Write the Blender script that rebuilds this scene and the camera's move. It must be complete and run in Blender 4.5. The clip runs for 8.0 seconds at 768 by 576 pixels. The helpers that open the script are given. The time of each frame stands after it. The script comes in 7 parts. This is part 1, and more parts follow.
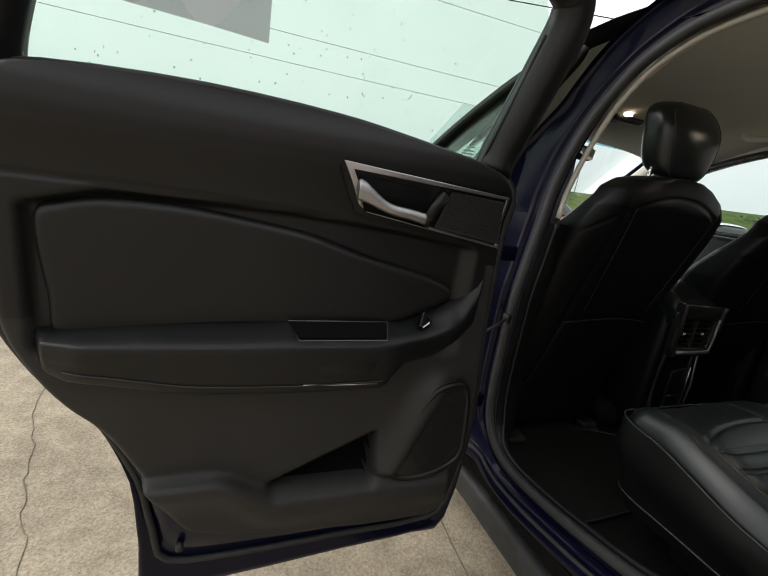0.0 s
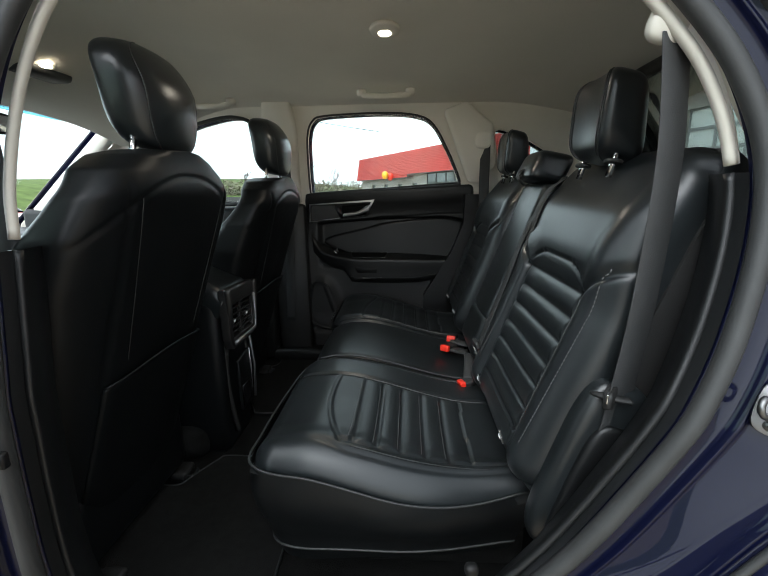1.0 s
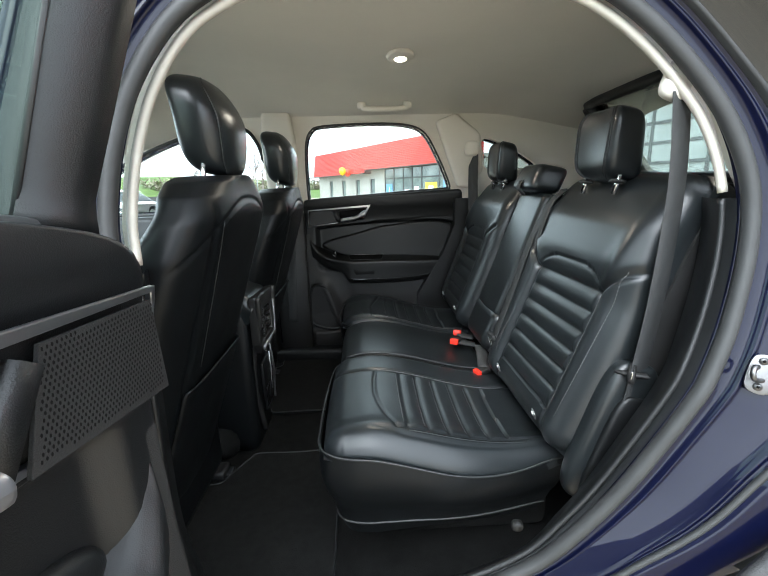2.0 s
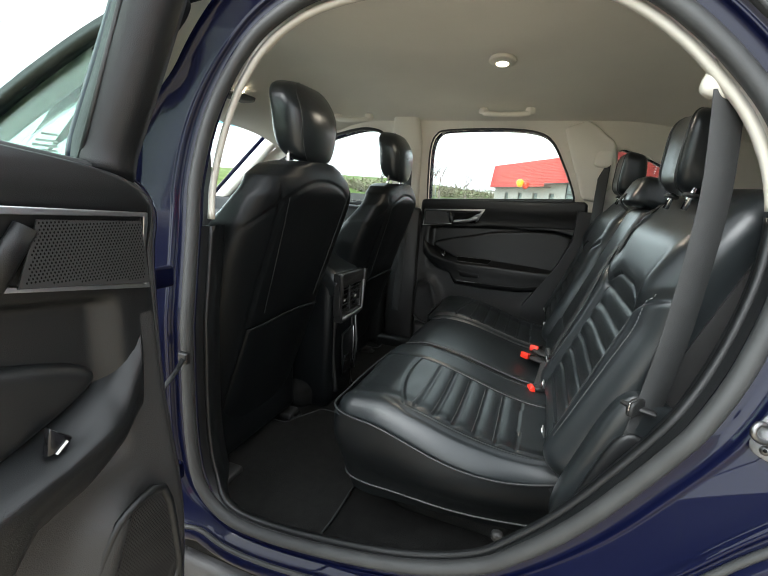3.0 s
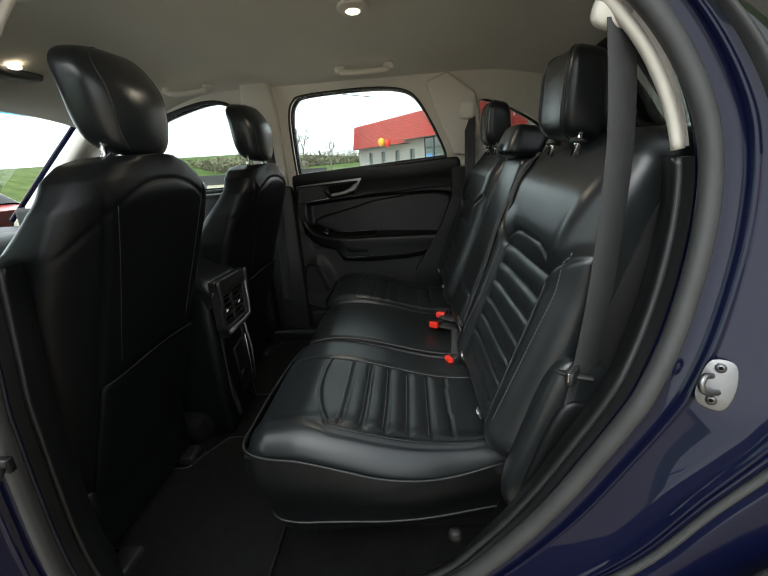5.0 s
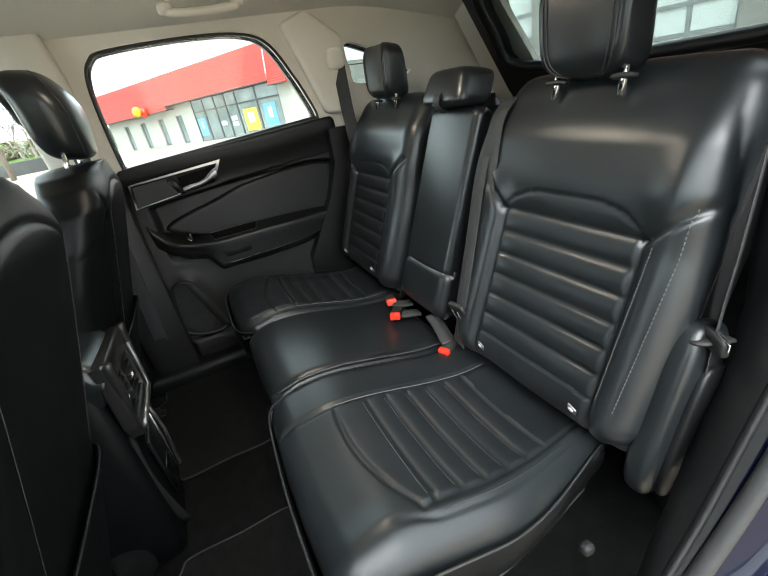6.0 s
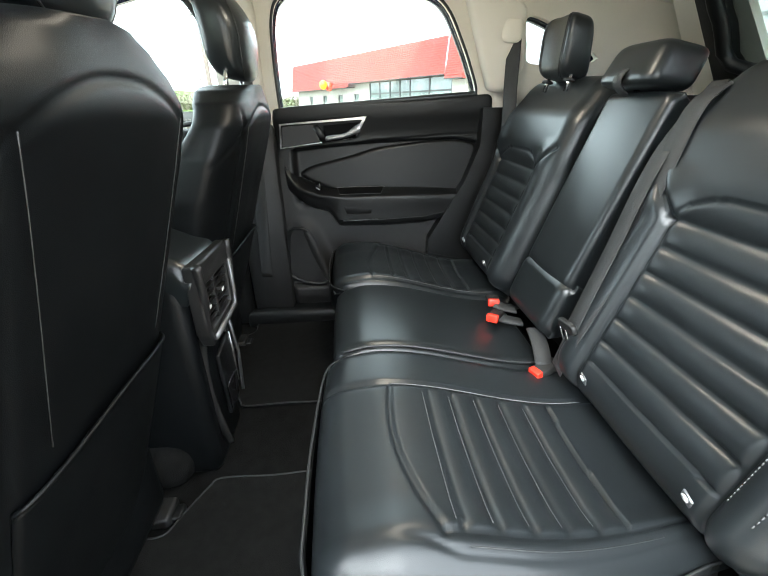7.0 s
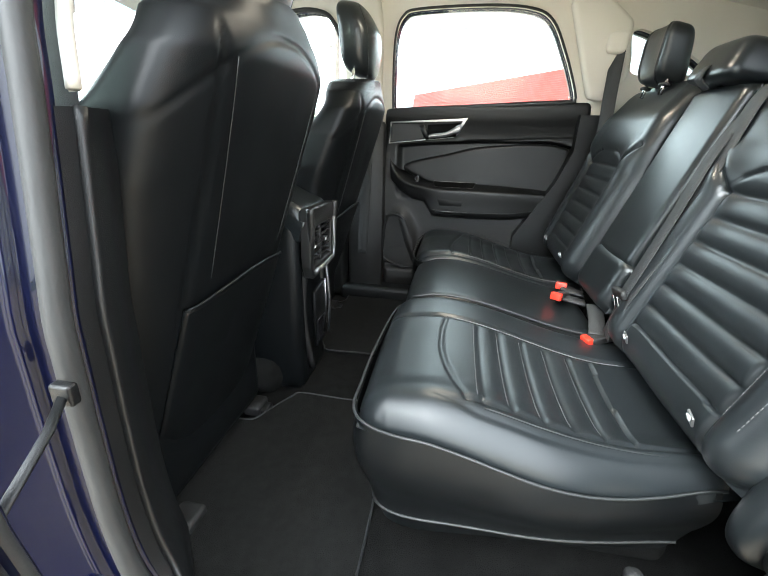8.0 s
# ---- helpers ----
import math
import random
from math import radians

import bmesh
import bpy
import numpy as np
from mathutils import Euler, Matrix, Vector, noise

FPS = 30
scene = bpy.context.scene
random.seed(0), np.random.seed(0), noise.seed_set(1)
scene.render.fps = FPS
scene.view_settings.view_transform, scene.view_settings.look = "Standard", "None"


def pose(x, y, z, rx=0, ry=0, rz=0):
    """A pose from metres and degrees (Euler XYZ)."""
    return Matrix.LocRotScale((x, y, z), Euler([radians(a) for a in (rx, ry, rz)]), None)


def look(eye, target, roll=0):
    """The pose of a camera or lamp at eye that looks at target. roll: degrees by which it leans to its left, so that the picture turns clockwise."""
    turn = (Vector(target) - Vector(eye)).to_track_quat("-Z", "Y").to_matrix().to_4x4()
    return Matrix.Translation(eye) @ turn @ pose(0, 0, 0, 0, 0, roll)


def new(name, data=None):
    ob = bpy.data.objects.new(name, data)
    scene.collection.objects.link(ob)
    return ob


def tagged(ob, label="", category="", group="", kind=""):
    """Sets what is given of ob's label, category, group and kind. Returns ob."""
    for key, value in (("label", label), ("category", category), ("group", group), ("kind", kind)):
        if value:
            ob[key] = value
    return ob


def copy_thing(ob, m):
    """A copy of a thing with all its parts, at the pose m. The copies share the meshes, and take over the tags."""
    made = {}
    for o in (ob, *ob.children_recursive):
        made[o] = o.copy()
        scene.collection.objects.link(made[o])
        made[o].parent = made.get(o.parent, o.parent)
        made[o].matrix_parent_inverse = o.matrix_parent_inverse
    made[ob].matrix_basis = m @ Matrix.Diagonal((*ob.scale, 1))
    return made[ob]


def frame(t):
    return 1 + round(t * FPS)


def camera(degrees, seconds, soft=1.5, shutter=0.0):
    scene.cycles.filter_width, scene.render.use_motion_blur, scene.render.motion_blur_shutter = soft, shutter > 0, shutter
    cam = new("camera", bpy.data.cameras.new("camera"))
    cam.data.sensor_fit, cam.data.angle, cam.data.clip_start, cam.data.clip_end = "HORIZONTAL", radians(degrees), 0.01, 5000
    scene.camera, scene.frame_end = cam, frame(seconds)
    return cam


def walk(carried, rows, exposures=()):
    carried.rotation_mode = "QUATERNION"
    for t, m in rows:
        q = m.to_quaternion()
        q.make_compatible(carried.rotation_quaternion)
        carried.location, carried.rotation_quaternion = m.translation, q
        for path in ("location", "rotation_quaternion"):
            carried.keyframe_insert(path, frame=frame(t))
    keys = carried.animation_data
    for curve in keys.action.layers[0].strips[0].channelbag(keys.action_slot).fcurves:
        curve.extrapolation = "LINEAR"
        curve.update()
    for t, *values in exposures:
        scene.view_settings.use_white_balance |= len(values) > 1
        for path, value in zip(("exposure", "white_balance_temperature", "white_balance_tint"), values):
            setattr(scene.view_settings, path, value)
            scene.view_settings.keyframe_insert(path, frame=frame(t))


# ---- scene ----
# ------------------------------------------------------------------ camera
cam = camera(86.0, 8.0, soft=1.1)
ROWS = [
    (0, -1.6339, -0.6875, 1.2295, 75.04, -8.20, -20.27),
    (0.2, -1.6039, -0.7019, 1.2343, 74.40, -7.74, -20.95),
    (0.5, -1.5140, -0.6550, 1.2120, 77.30, -5.20, -41.80),
    (0.7, -1.3811, -0.5513, 1.2134, 78.06, -2.10, -58.19),
    (0.8, -1.3534, -0.4940, 1.2346, 77.90, -1.20, -67.91),
    (1, -1.3315, -0.3397, 1.2544, 76.91, 0.63, -86.67),
    (1.5, -1.3900, -0.1461, 1.3032, 75.83, 2.57, -96.74),
    (2, -1.4516, -0.1352, 1.3107, 76.18, 1.49, -92.69),
    (2.2, -1.4700, -0.1608, 1.2962, 76.39, 0.82, -89.52),
    (3.3, -1.5048, -0.5795, 1.2765, 76.82, -5.20, -62.23),
    (3.5, -1.5051, -0.6418, 1.2809, 76.84, -6.08, -58.90),
    (4, -1.5070, -0.7436, 1.2926, 76.76, -7.06, -52.18),
    (4.5, -1.4887, -0.6908, 1.2964, 75.91, -3.61, -61.38),
    (4.7, -1.4436, -0.5826, 1.2920, 74.99, -1.08, -70.78),
    (5.8, -1.0413, -0.0714, 1.3554, 64.18, 10.89, -116.60),
    (6, -0.9817, -0.0358, 1.3635, 63.78, 9.85, -116.30),
    (6.5, -0.9331, -0.0270, 1.3215, 65.16, 5.27, -104.53),
    (7, -0.9218, -0.0932, 1.2624, 65.87, 1.09, -94.71),
    (7.5, -0.9755, -0.1121, 1.2078, 65.62, 0.12, -88.42),
    (8, -1.1546, -0.1489, 1.1583, 69.12, -1.48, -79.91),
]
EXPOSURES = [(0.0, -0.55, 6650, 11), (0.5, -0.45, 6600, 11), (1.0, 0.5, 6000, 8), (1.5, 1.25, 5850, 8), (2.2, 1.45, 5850, 8), (3.3, 1.07, 6250, 8), (3.6, 0.92, 6250, 8),
             (4.2, 0.28, 6300, 8), (4.7, 0.28, 6300, 8), (5.8, 1.35, 6250, 8), (6.5, 2.05, 6050, 7), (8.0, 2.42, 6000, 7)]
walk(cam, [(t, pose(x, y, z, rx, ry, rz)) for t, x, y, z, rx, ry, rz in ROWS], EXPOSURES)

# ------------------------------------------------------------------ overcast daylight
world = bpy.data.worlds.new("overcast_sky")
scene.world = world
world.use_nodes = True
wn = world.node_tree.nodes
wl = world.node_tree.links
wn.clear()
w_out = wn.new("ShaderNodeOutputWorld")
w_bg = wn.new("ShaderNodeBackground")
w_sky = wn.new("ShaderNodeTexSky")
w_sky.sky_type = 'NISHITA'
w_sky.sun_disc = False
w_sky.sun_elevation = radians(48)
w_sky.sun_rotation = radians(290)
w_sky.dust_density = 6.0
w_sky.air_density = 1.0
w_hsv = wn.new("ShaderNodeHueSaturation")
w_hsv.inputs["Saturation"].default_value = 0.10
w_cloud = wn.new("ShaderNodeTexNoise")
w_cloud.inputs["Scale"].default_value = 1.6
w_cloud.inputs["Detail"].default_value = 5.0
w_map = wn.new("ShaderNodeMapRange")
w_map.inputs["To Min"].default_value = 0.82
w_map.inputs["To Max"].default_value = 1.12
w_grey = wn.new("ShaderNodeMix")
w_grey.data_type = 'RGBA'
w_grey.inputs[0].default_value = 0.72
w_grey.inputs[7].default_value = (8.6, 9.0, 9.1, 1)
w_mul = wn.new("ShaderNodeMix")
w_mul.data_type = 'RGBA'
w_mul.blend_type = 'MULTIPLY'
w_mul.inputs[0].default_value = 1.0
wl.new(w_sky.outputs[0], w_hsv.inputs["Color"])
wl.new(w_hsv.outputs[0], w_grey.inputs[6])
wl.new(w_grey.outputs[2], w_mul.inputs[6])
wl.new(w_cloud.outputs[0], w_map.inputs["Value"])
wl.new(w_map.outputs[0], w_mul.inputs[7])
wl.new(w_mul.outputs[2], w_bg.inputs["Color"])
w_bg.inputs["Strength"].default_value = 0.24
wl.new(w_bg.outputs[0], w_out.inputs[0])

sun = new("sun", bpy.data.lights.new("sun", 'SUN'))
sun.data.energy = 1.2
sun.data.angle = radians(40)
sun.data.color = (1.0, 0.97, 0.92)
sun.matrix_world = look((0, 0, 20), (19.0, -7.0, 0))
# added fill lamp that boosts the overcast sky's light through the windscreen
glow = new("windscreen_fill", bpy.data.lights.new("windscreen_fill", 'AREA'))
glow.data.shape, glow.data.size, glow.data.size_y = 'RECTANGLE', 1.15, 0.70
glow.data.energy, glow.data.color = 6.0, (0.95, 1.0, 1.0)
glow.matrix_world = look((0.0, 1.66, 1.36), (0.0, 0.80, 0.85))


# ------------------------------------------------------------------ materials
def mat(name, color, rough=0.5, metal=0.0, spec=0.5, coat=0.0, coat_rough=0.05, grain=0.0, grain_scale=400.0,
        vary=0.0, vary_scale=6.0, rough_vary=0.0, sheen=0.0, bump_kind="noise", emit=None, emit_strength=0.0):
    """A node material with colour variation, roughness wear and a fine relief."""
    m = bpy.data.materials.new(name)
    m.use_nodes = True
    nt = m.node_tree
    b = nt.nodes["Principled BSDF"]
    b.inputs["Base Color"].default_value = (*color, 1)
    b.inputs["Roughness"].default_value = rough
    b.inputs["Metallic"].default_value = metal
    b.inputs["Specular IOR Level"].default_value = spec
    b.inputs["Coat Weight"].default_value = coat
    b.inputs["Coat Roughness"].default_value = coat_rough
    b.inputs["Sheen Weight"].default_value = sheen
    tc = nt.nodes.new("ShaderNodeTexCoord")
    if vary:
        n = nt.nodes.new("ShaderNodeTexNoise")
        n.inputs["Scale"].default_value = vary_scale
        n.inputs["Detail"].default_value = 6
        r = nt.nodes.new("ShaderNodeMapRange")
        r.inputs["From Min"].default_value, r.inputs["From Max"].default_value = 0.3, 0.7
        r.inputs["To Min"].default_value, r.inputs["To Max"].default_value = 1 - vary, 1 + vary
        mx = nt.nodes.new("ShaderNodeMix")
        mx.data_type, mx.blend_type = 'RGBA', 'MULTIPLY'
        mx.inputs[0].default_value = 1.0
        mx.inputs[6].default_value = (*color, 1)
        nt.links.new(tc.outputs["Object"], n.inputs["Vector"])
        nt.links.new(n.outputs["Fac"], r.inputs["Value"])
        nt.links.new(r.outputs[0], mx.inputs[7])
        nt.links.new(mx.outputs[2], b.inputs["Base Color"])
    if rough_vary:
        n2 = nt.nodes.new("ShaderNodeTexNoise")
        n2.inputs["Scale"].default_value = 9
        n2.inputs["Detail"].default_value = 5
        r2 = nt.nodes.new("ShaderNodeMapRange")
        r2.inputs["From Min"].default_value, r2.inputs["From Max"].default_value = 0.3, 0.7
        r2.inputs["To Min"].default_value, r2.inputs["To Max"].default_value = rough - rough_vary, rough + rough_vary
        nt.links.new(tc.outputs["Object"], n2.inputs["Vector"])
        nt.links.new(n2.outputs["Fac"], r2.inputs["Value"])
        nt.links.new(r2.outputs[0], b.inputs["Roughness"])
    if grain:
        if bump_kind == "voronoi":
            g = nt.nodes.new("ShaderNodeTexVoronoi")
            g.feature = 'DISTANCE_TO_EDGE'
            g.inputs["Scale"].default_value = grain_scale
            out = g.outputs["Distance"]
        else:
            g = nt.nodes.new("ShaderNodeTexNoise")
            g.inputs["Scale"].default_value = grain_scale
            g.inputs["Detail"].default_value = 3
            out = g.outputs["Fac"]
        bp = nt.nodes.new("ShaderNodeBump")
        bp.inputs["Strength"].default_value = grain
        bp.inputs["Distance"].default_value = 0.002
        nt.links.new(tc.outputs["Object"], g.inputs["Vector"])
        nt.links.new(out, bp.inputs["Height"])
        nt.links.new(bp.outputs[0], b.inputs["Normal"])
    if emit:
        b.inputs["Emission Color"].default_value = (*emit, 1)
        b.inputs["Emission Strength"].default_value = emit_strength
    return m


def glass(name, tint, gloss=0.08):
    """Thin car glass: tinted see-through with a Fresnel sheen."""
    m = bpy.data.materials.new(name)
    m.use_nodes = True
    nt = m.node_tree
    nt.nodes.clear()
    o = nt.nodes.new("ShaderNodeOutputMaterial")
    t = nt.nodes.new("ShaderNodeBsdfTransparent")
    t.inputs[0].default_value = (*tint, 1)
    g = nt.nodes.new("ShaderNodeBsdfGlossy")
    g.inputs["Roughness"].default_value = 0.015
    lw = nt.nodes.new("ShaderNodeLayerWeight")
    lw.inputs["Blend"].default_value = 0.5
    pw = nt.nodes.new("ShaderNodeMath")
    pw.operation = 'POWER'
    pw.inputs[1].default_value = 4.0
    f = nt.nodes.new("ShaderNodeMath")
    f.operation = 'MULTIPLY_ADD'
    f.inputs[1].default_value, f.inputs[2].default_value = 0.75, 0.04
    nt.links.new(lw.outputs["Facing"], pw.inputs[0])
    nt.links.new(pw.outputs[0], f.inputs[0])
    mx = nt.nodes.new("ShaderNodeMixShader")
    nt.links.new(f.outputs[0], mx.inputs[0])
    nt.links.new(t.outputs[0], mx.inputs[1])
    nt.links.new(g.outputs[0], mx.inputs[2])
    nt.links.new(mx.outputs[0], o.inputs[0])
    return m


LEATHER = mat("black_leather", (0.0120, 0.0145, 0.0158), rough=0.31, spec=0.5, grain=0.10, grain_scale=620, vary=0.10, vary_scale=14, rough_vary=0.018, bump_kind="voronoi")
LEATHER_PLAIN = mat("black_leather_plain", (0.0110, 0.0133, 0.0143), rough=0.30, spec=0.5, grain=0.08, grain_scale=700, vary=0.1, vary_scale=18, rough_vary=0.018, bump_kind="voronoi")
# darker, duller copy of the leather: shade on the seat backs put into colour
SHADED_BLACK = mat("shaded_black_trim", (0.0038, 0.0045, 0.005), rough=0.40, spec=0.21, grain=0.15, grain_scale=620, vary=0.1, vary_scale=18, rough_vary=0.05, bump_kind="voronoi")
PIPING = mat("grey_piping", (0.021, 0.0225, 0.023), rough=0.45, grain=0.2, grain_scale=900)
PLASTIC = mat("black_grained_plastic", (0.0135, 0.0135, 0.0135), rough=0.52, spec=0.45, grain=0.3, grain_scale=700, vary=0.15, vary_scale=10, rough_vary=0.06)
SOFT = mat("black_soft_touch", (0.0047, 0.0052, 0.0056), rough=0.42, spec=0.42, grain=0.2, grain_scale=800, vary=0.1, vary_scale=9, rough_vary=0.05)
GLOSS_BLACK = mat("gloss_black", (0.008, 0.008, 0.009), rough=0.15, spec=0.5)
RUBBER = mat("black_rubber", (0.027, 0.028, 0.028), rough=0.56, spec=0.4, grain=0.1, grain_scale=300, vary=0.15, vary_scale=20)
BELT = mat("black_belt_webbing", (0.020, 0.021, 0.0215), rough=0.62, grain=0.5, grain_scale=900, vary=0.1, vary_scale=60)
CARPET = mat("black_carpet", (0.0075, 0.0075, 0.0072), rough=0.95, spec=0.1, grain=1.0, grain_scale=420, vary=0.35, vary_scale=30)
MAT_FABRIC = mat("floor_mat_carpet", (0.0105, 0.0105, 0.010), rough=0.95, spec=0.1, grain=1.0, grain_scale=520, vary=0.25, vary_scale=45)
HEADLINER = mat("greige_headliner", (0.72, 0.68, 0.60), rough=0.95, spec=0.1, grain=0.35, grain_scale=600, vary=0.04, vary_scale=3)
TRIM = mat("beige_trim", (0.45, 0.43, 0.375), rough=0.55, spec=0.4, grain=0.12, grain_scale=500, vary=0.03, vary_scale=5)
PAINT = mat("navy_paint", (0.0009, 0.0018, 0.0130), rough=0.45, metal=0.0, spec=0.08, coat=0.60, coat_rough=0.012, vary=0.05, vary_scale=900)
PAINT.node_tree.nodes["Principled BSDF"].inputs["Coat IOR"].default_value = 1.42
SILVER = mat("satin_silver", (0.62, 0.62, 0.63), rough=0.28, metal=1.0, grain=0.05, grain_scale=300)
SATIN = mat("satin_grey_lever", (0.42, 0.42, 0.43), rough=0.35, metal=0.9)
CHROME = mat("chrome", (0.75, 0.75, 0.76), rough=0.10, metal=1.0)
ZINC = mat("zinc_steel", (0.17, 0.17, 0.17), rough=0.40, metal=1.0, grain=0.1, grain_scale=200, vary=0.1, vary_scale=40)
RED = mat("buckle_red", (0.75, 0.03, 0.012), rough=0.4)
WHITE_MARK = mat("white_marking", (0.75, 0.75, 0.75), rough=0.6)
PAPER = mat("paper", (0.70, 0.66, 0.72), rough=0.8, vary=0.06, vary_scale=8)
tl = PAPER.node_tree.nodes.new("ShaderNodeBsdfTranslucent")
tl.inputs[0].default_value = (0.72, 0.66, 0.74, 1)
pm = PAPER.node_tree.nodes.new("ShaderNodeMixShader")
pm.inputs[0].default_value = 0.55
PAPER.node_tree.links.new(PAPER.node_tree.nodes["Principled BSDF"].outputs[0], pm.inputs[1])
PAPER.node_tree.links.new(tl.outputs[0], pm.inputs[2])
PAPER.node_tree.links.new(pm.outputs[0], PAPER.node_tree.nodes["Material Output"].inputs[0])
PRINT = mat("printed_bars", (0.14, 0.14, 0.16), rough=0.8)
GLASS = glass("side_glass", (0.80, 0.89, 0.845))
GLASS_CLEAR = glass("clear_glass", (0.90, 0.95, 0.94))
GLASS_DARK = glass("privacy_glass", (0.52, 0.57, 0.56))
QUARTER_GLASS = mat("quarter_glass_black", (0.006, 0.007, 0.007), rough=0.03, spec=0.6)
LAMP_LENS = mat("lamp_lens", (1, 0.95, 0.85), rough=0.4, emit=(1.0, 0.86, 0.62), emit_strength=8.0)


# ------------------------------------------------------------------ mesh helpers
def part(name, bm, material, parent=None, label="", smooth=True, bevel=0.0):
    """Link a bmesh as one mesh object under a thing or a part."""
    me = bpy.data.meshes.new(name)
    bmesh.ops.recalc_face_normals(bm, faces=bm.faces)
    bm.to_mesh(me)
    bm.free()
    me.materials.append(material)
    ob = new(name, me)
    if smooth and material.name not in ("side_glass", "clear_glass", "privacy_glass", "blue_shade_band"):
        for p in me.polygons:
            p.use_smooth = True
    if bevel:
        b = ob.modifiers.new("bevel", 'BEVEL')
        b.width, b.segments, b.limit_method, b.angle_limit = bevel, 2, 'ANGLE', radians(35)
    if parent:
        ob.parent = parent
    if label:
        tagged(ob, label)
    return ob


def thing(name, label, category, group="", kind=""):
    return tagged(new(name), label, category, group, kind)


def spline(points, n=12, closed=False):
    """Catmull-Rom through the points, n steps a span."""
    ps = [Vector(p) for p in points]
    k = len(ps)
    out = []
    for i in range(k if closed else k - 1):
        if closed:
            a, b, c, d = (ps[(i + j) % k] for j in (-1, 0, 1, 2))
        else:
            a, b, c, d = ps[max(i - 1, 0)], ps[i], ps[i + 1], ps[min(i + 2, k - 1)]
        for s in range(n):
            t = s / n
            out.append(0.5 * ((2 * b) + (c - a) * t + (2 * a - 5 * b + 4 * c - d) * t * t + (3 * b - a - 3 * c + d) * t ** 3))
    if not closed:
        out.append(ps[-1])
    return out


def sweep(path, profile, up, closed=False, caps=True):
    """Sweep a closed profile of (side, up) offsets along a path. up: a vector or a function of the index."""
    bm = bmesh.new()
    n = len(path)
    rings = []
    for i, p in enumerate(path):
        a = path[(i - 1) % n] if closed or i > 0 else path[i]
        b = path[(i + 1) % n] if closed or i < n - 1 else path[i]
        t = (b - a).normalized()
        u = Vector(up(i) if callable(up) else up)
        s = t.cross(u).normalized()
        u = s.cross(t).normalized()
        rings.append([bm.verts.new(p + s * x + u * y) for x, y in profile])
    m = len(profile)
    for i in range(n if closed else n - 1):
        r, q = rings[i], rings[(i + 1) % n]
        for j in range(m):
            bm.faces.new((r[j], r[(j + 1) % m], q[(j + 1) % m], q[j]))
    if caps and not closed:
        bm.faces.new(rings[0])
        bm.faces.new(rings[-1][::-1])
    return bm


def circle(r, n=10, sy=1.0):
    return [(r * math.cos(2 * math.pi * k / n), sy * r * math.sin(2 * math.pi * k / n)) for k in range(n)]


def strip(w, h):
    """A flat rounded section, w wide and h thick."""
    e = min(w, h) * 0.35
    return [(-w / 2 + e, -h / 2), (w / 2 - e, -h / 2), (w / 2, -h / 2 + e), (w / 2, h / 2 - e), (w / 2 - e, h / 2), (-w / 2 + e, h / 2), (-w / 2, h / 2 - e), (-w / 2, -h / 2 + e)]


def tube(path, r, closed=False, n=8, up=(0, 0, 1)):
    return sweep([Vector(p) for p in path], circle(r, n), up, closed)


def rbox(x0, x1, y0, y1, z0, z1, r=0.01, seg=3):
    """A box with rounded edges."""
    bm = bmesh.new()
    bmesh.ops.create_cube(bm, size=1.0, matrix=Matrix.Translation(((x0 + x1) / 2, (y0 + y1) / 2, (z0 + z1) / 2)) @ Matrix.Diagonal((x1 - x0, y1 - y0, z1 - z0, 1)))
    r = min(r, 0.45 * min(x1 - x0, y1 - y0, z1 - z0))
    bmesh.ops.bevel(bm, geom=bm.edges[:], offset=r, segments=seg, affect='EDGES', profile=0.5)
    return bm


def moved(bm, m):
    bmesh.ops.transform(bm, matrix=m, verts=bm.verts[:])
    return bm


def joined(*bms):
    """Several bmeshes as one."""
    out = bmesh.new()
    for b in bms:
        me = bpy.data.meshes.new("tmp")
        b.to_mesh(me)
        b.free()
        out.from_mesh(me)
        bpy.data.meshes.remove(me)
    return out


def surface(fn, nu, nv, wrap_u=False):
    """A sheet of quads from fn(u, v), u and v from 0 to 1."""
    bm = bmesh.new()
    g = [[bm.verts.new(fn(i / nu, j / nv)) for j in range(nv + 1)] for i in range(nu if wrap_u else nu + 1)]
    for i in range(nu):
        a, b = g[i], g[(i + 1) % len(g)]
        for j in range(nv):
            bm.faces.new((a[j], b[j], b[j + 1], a[j + 1]))
    return bm


def plate(outline, thick, place, holes=()):
    """A flat plate: outline of (a, b), from depth 0 to thick; place(a, b, w) gives the world point. Holes are outlines."""
    bm = bmesh.new()
    loops = []
    for w in (0.0, thick):
        edges = []
        for o in (outline, *holes):
            vs = [bm.verts.new(place(a, b, w)) for a, b in o]
            edges += [bm.edges.new((vs[i], vs[(i + 1) % len(vs)])) for i in range(len(vs))]
            loops.append(vs)
        bmesh.ops.triangle_fill(bm, use_beauty=True, edges=edges)
    k = len(loops) // 2
    for a, b in zip(loops[:k], loops[k:]):
        for i in range(len(a)):
            j = (i + 1) % len(a)
            bm.faces.new((a[i], a[j], b[j], b[i]))
    return bm


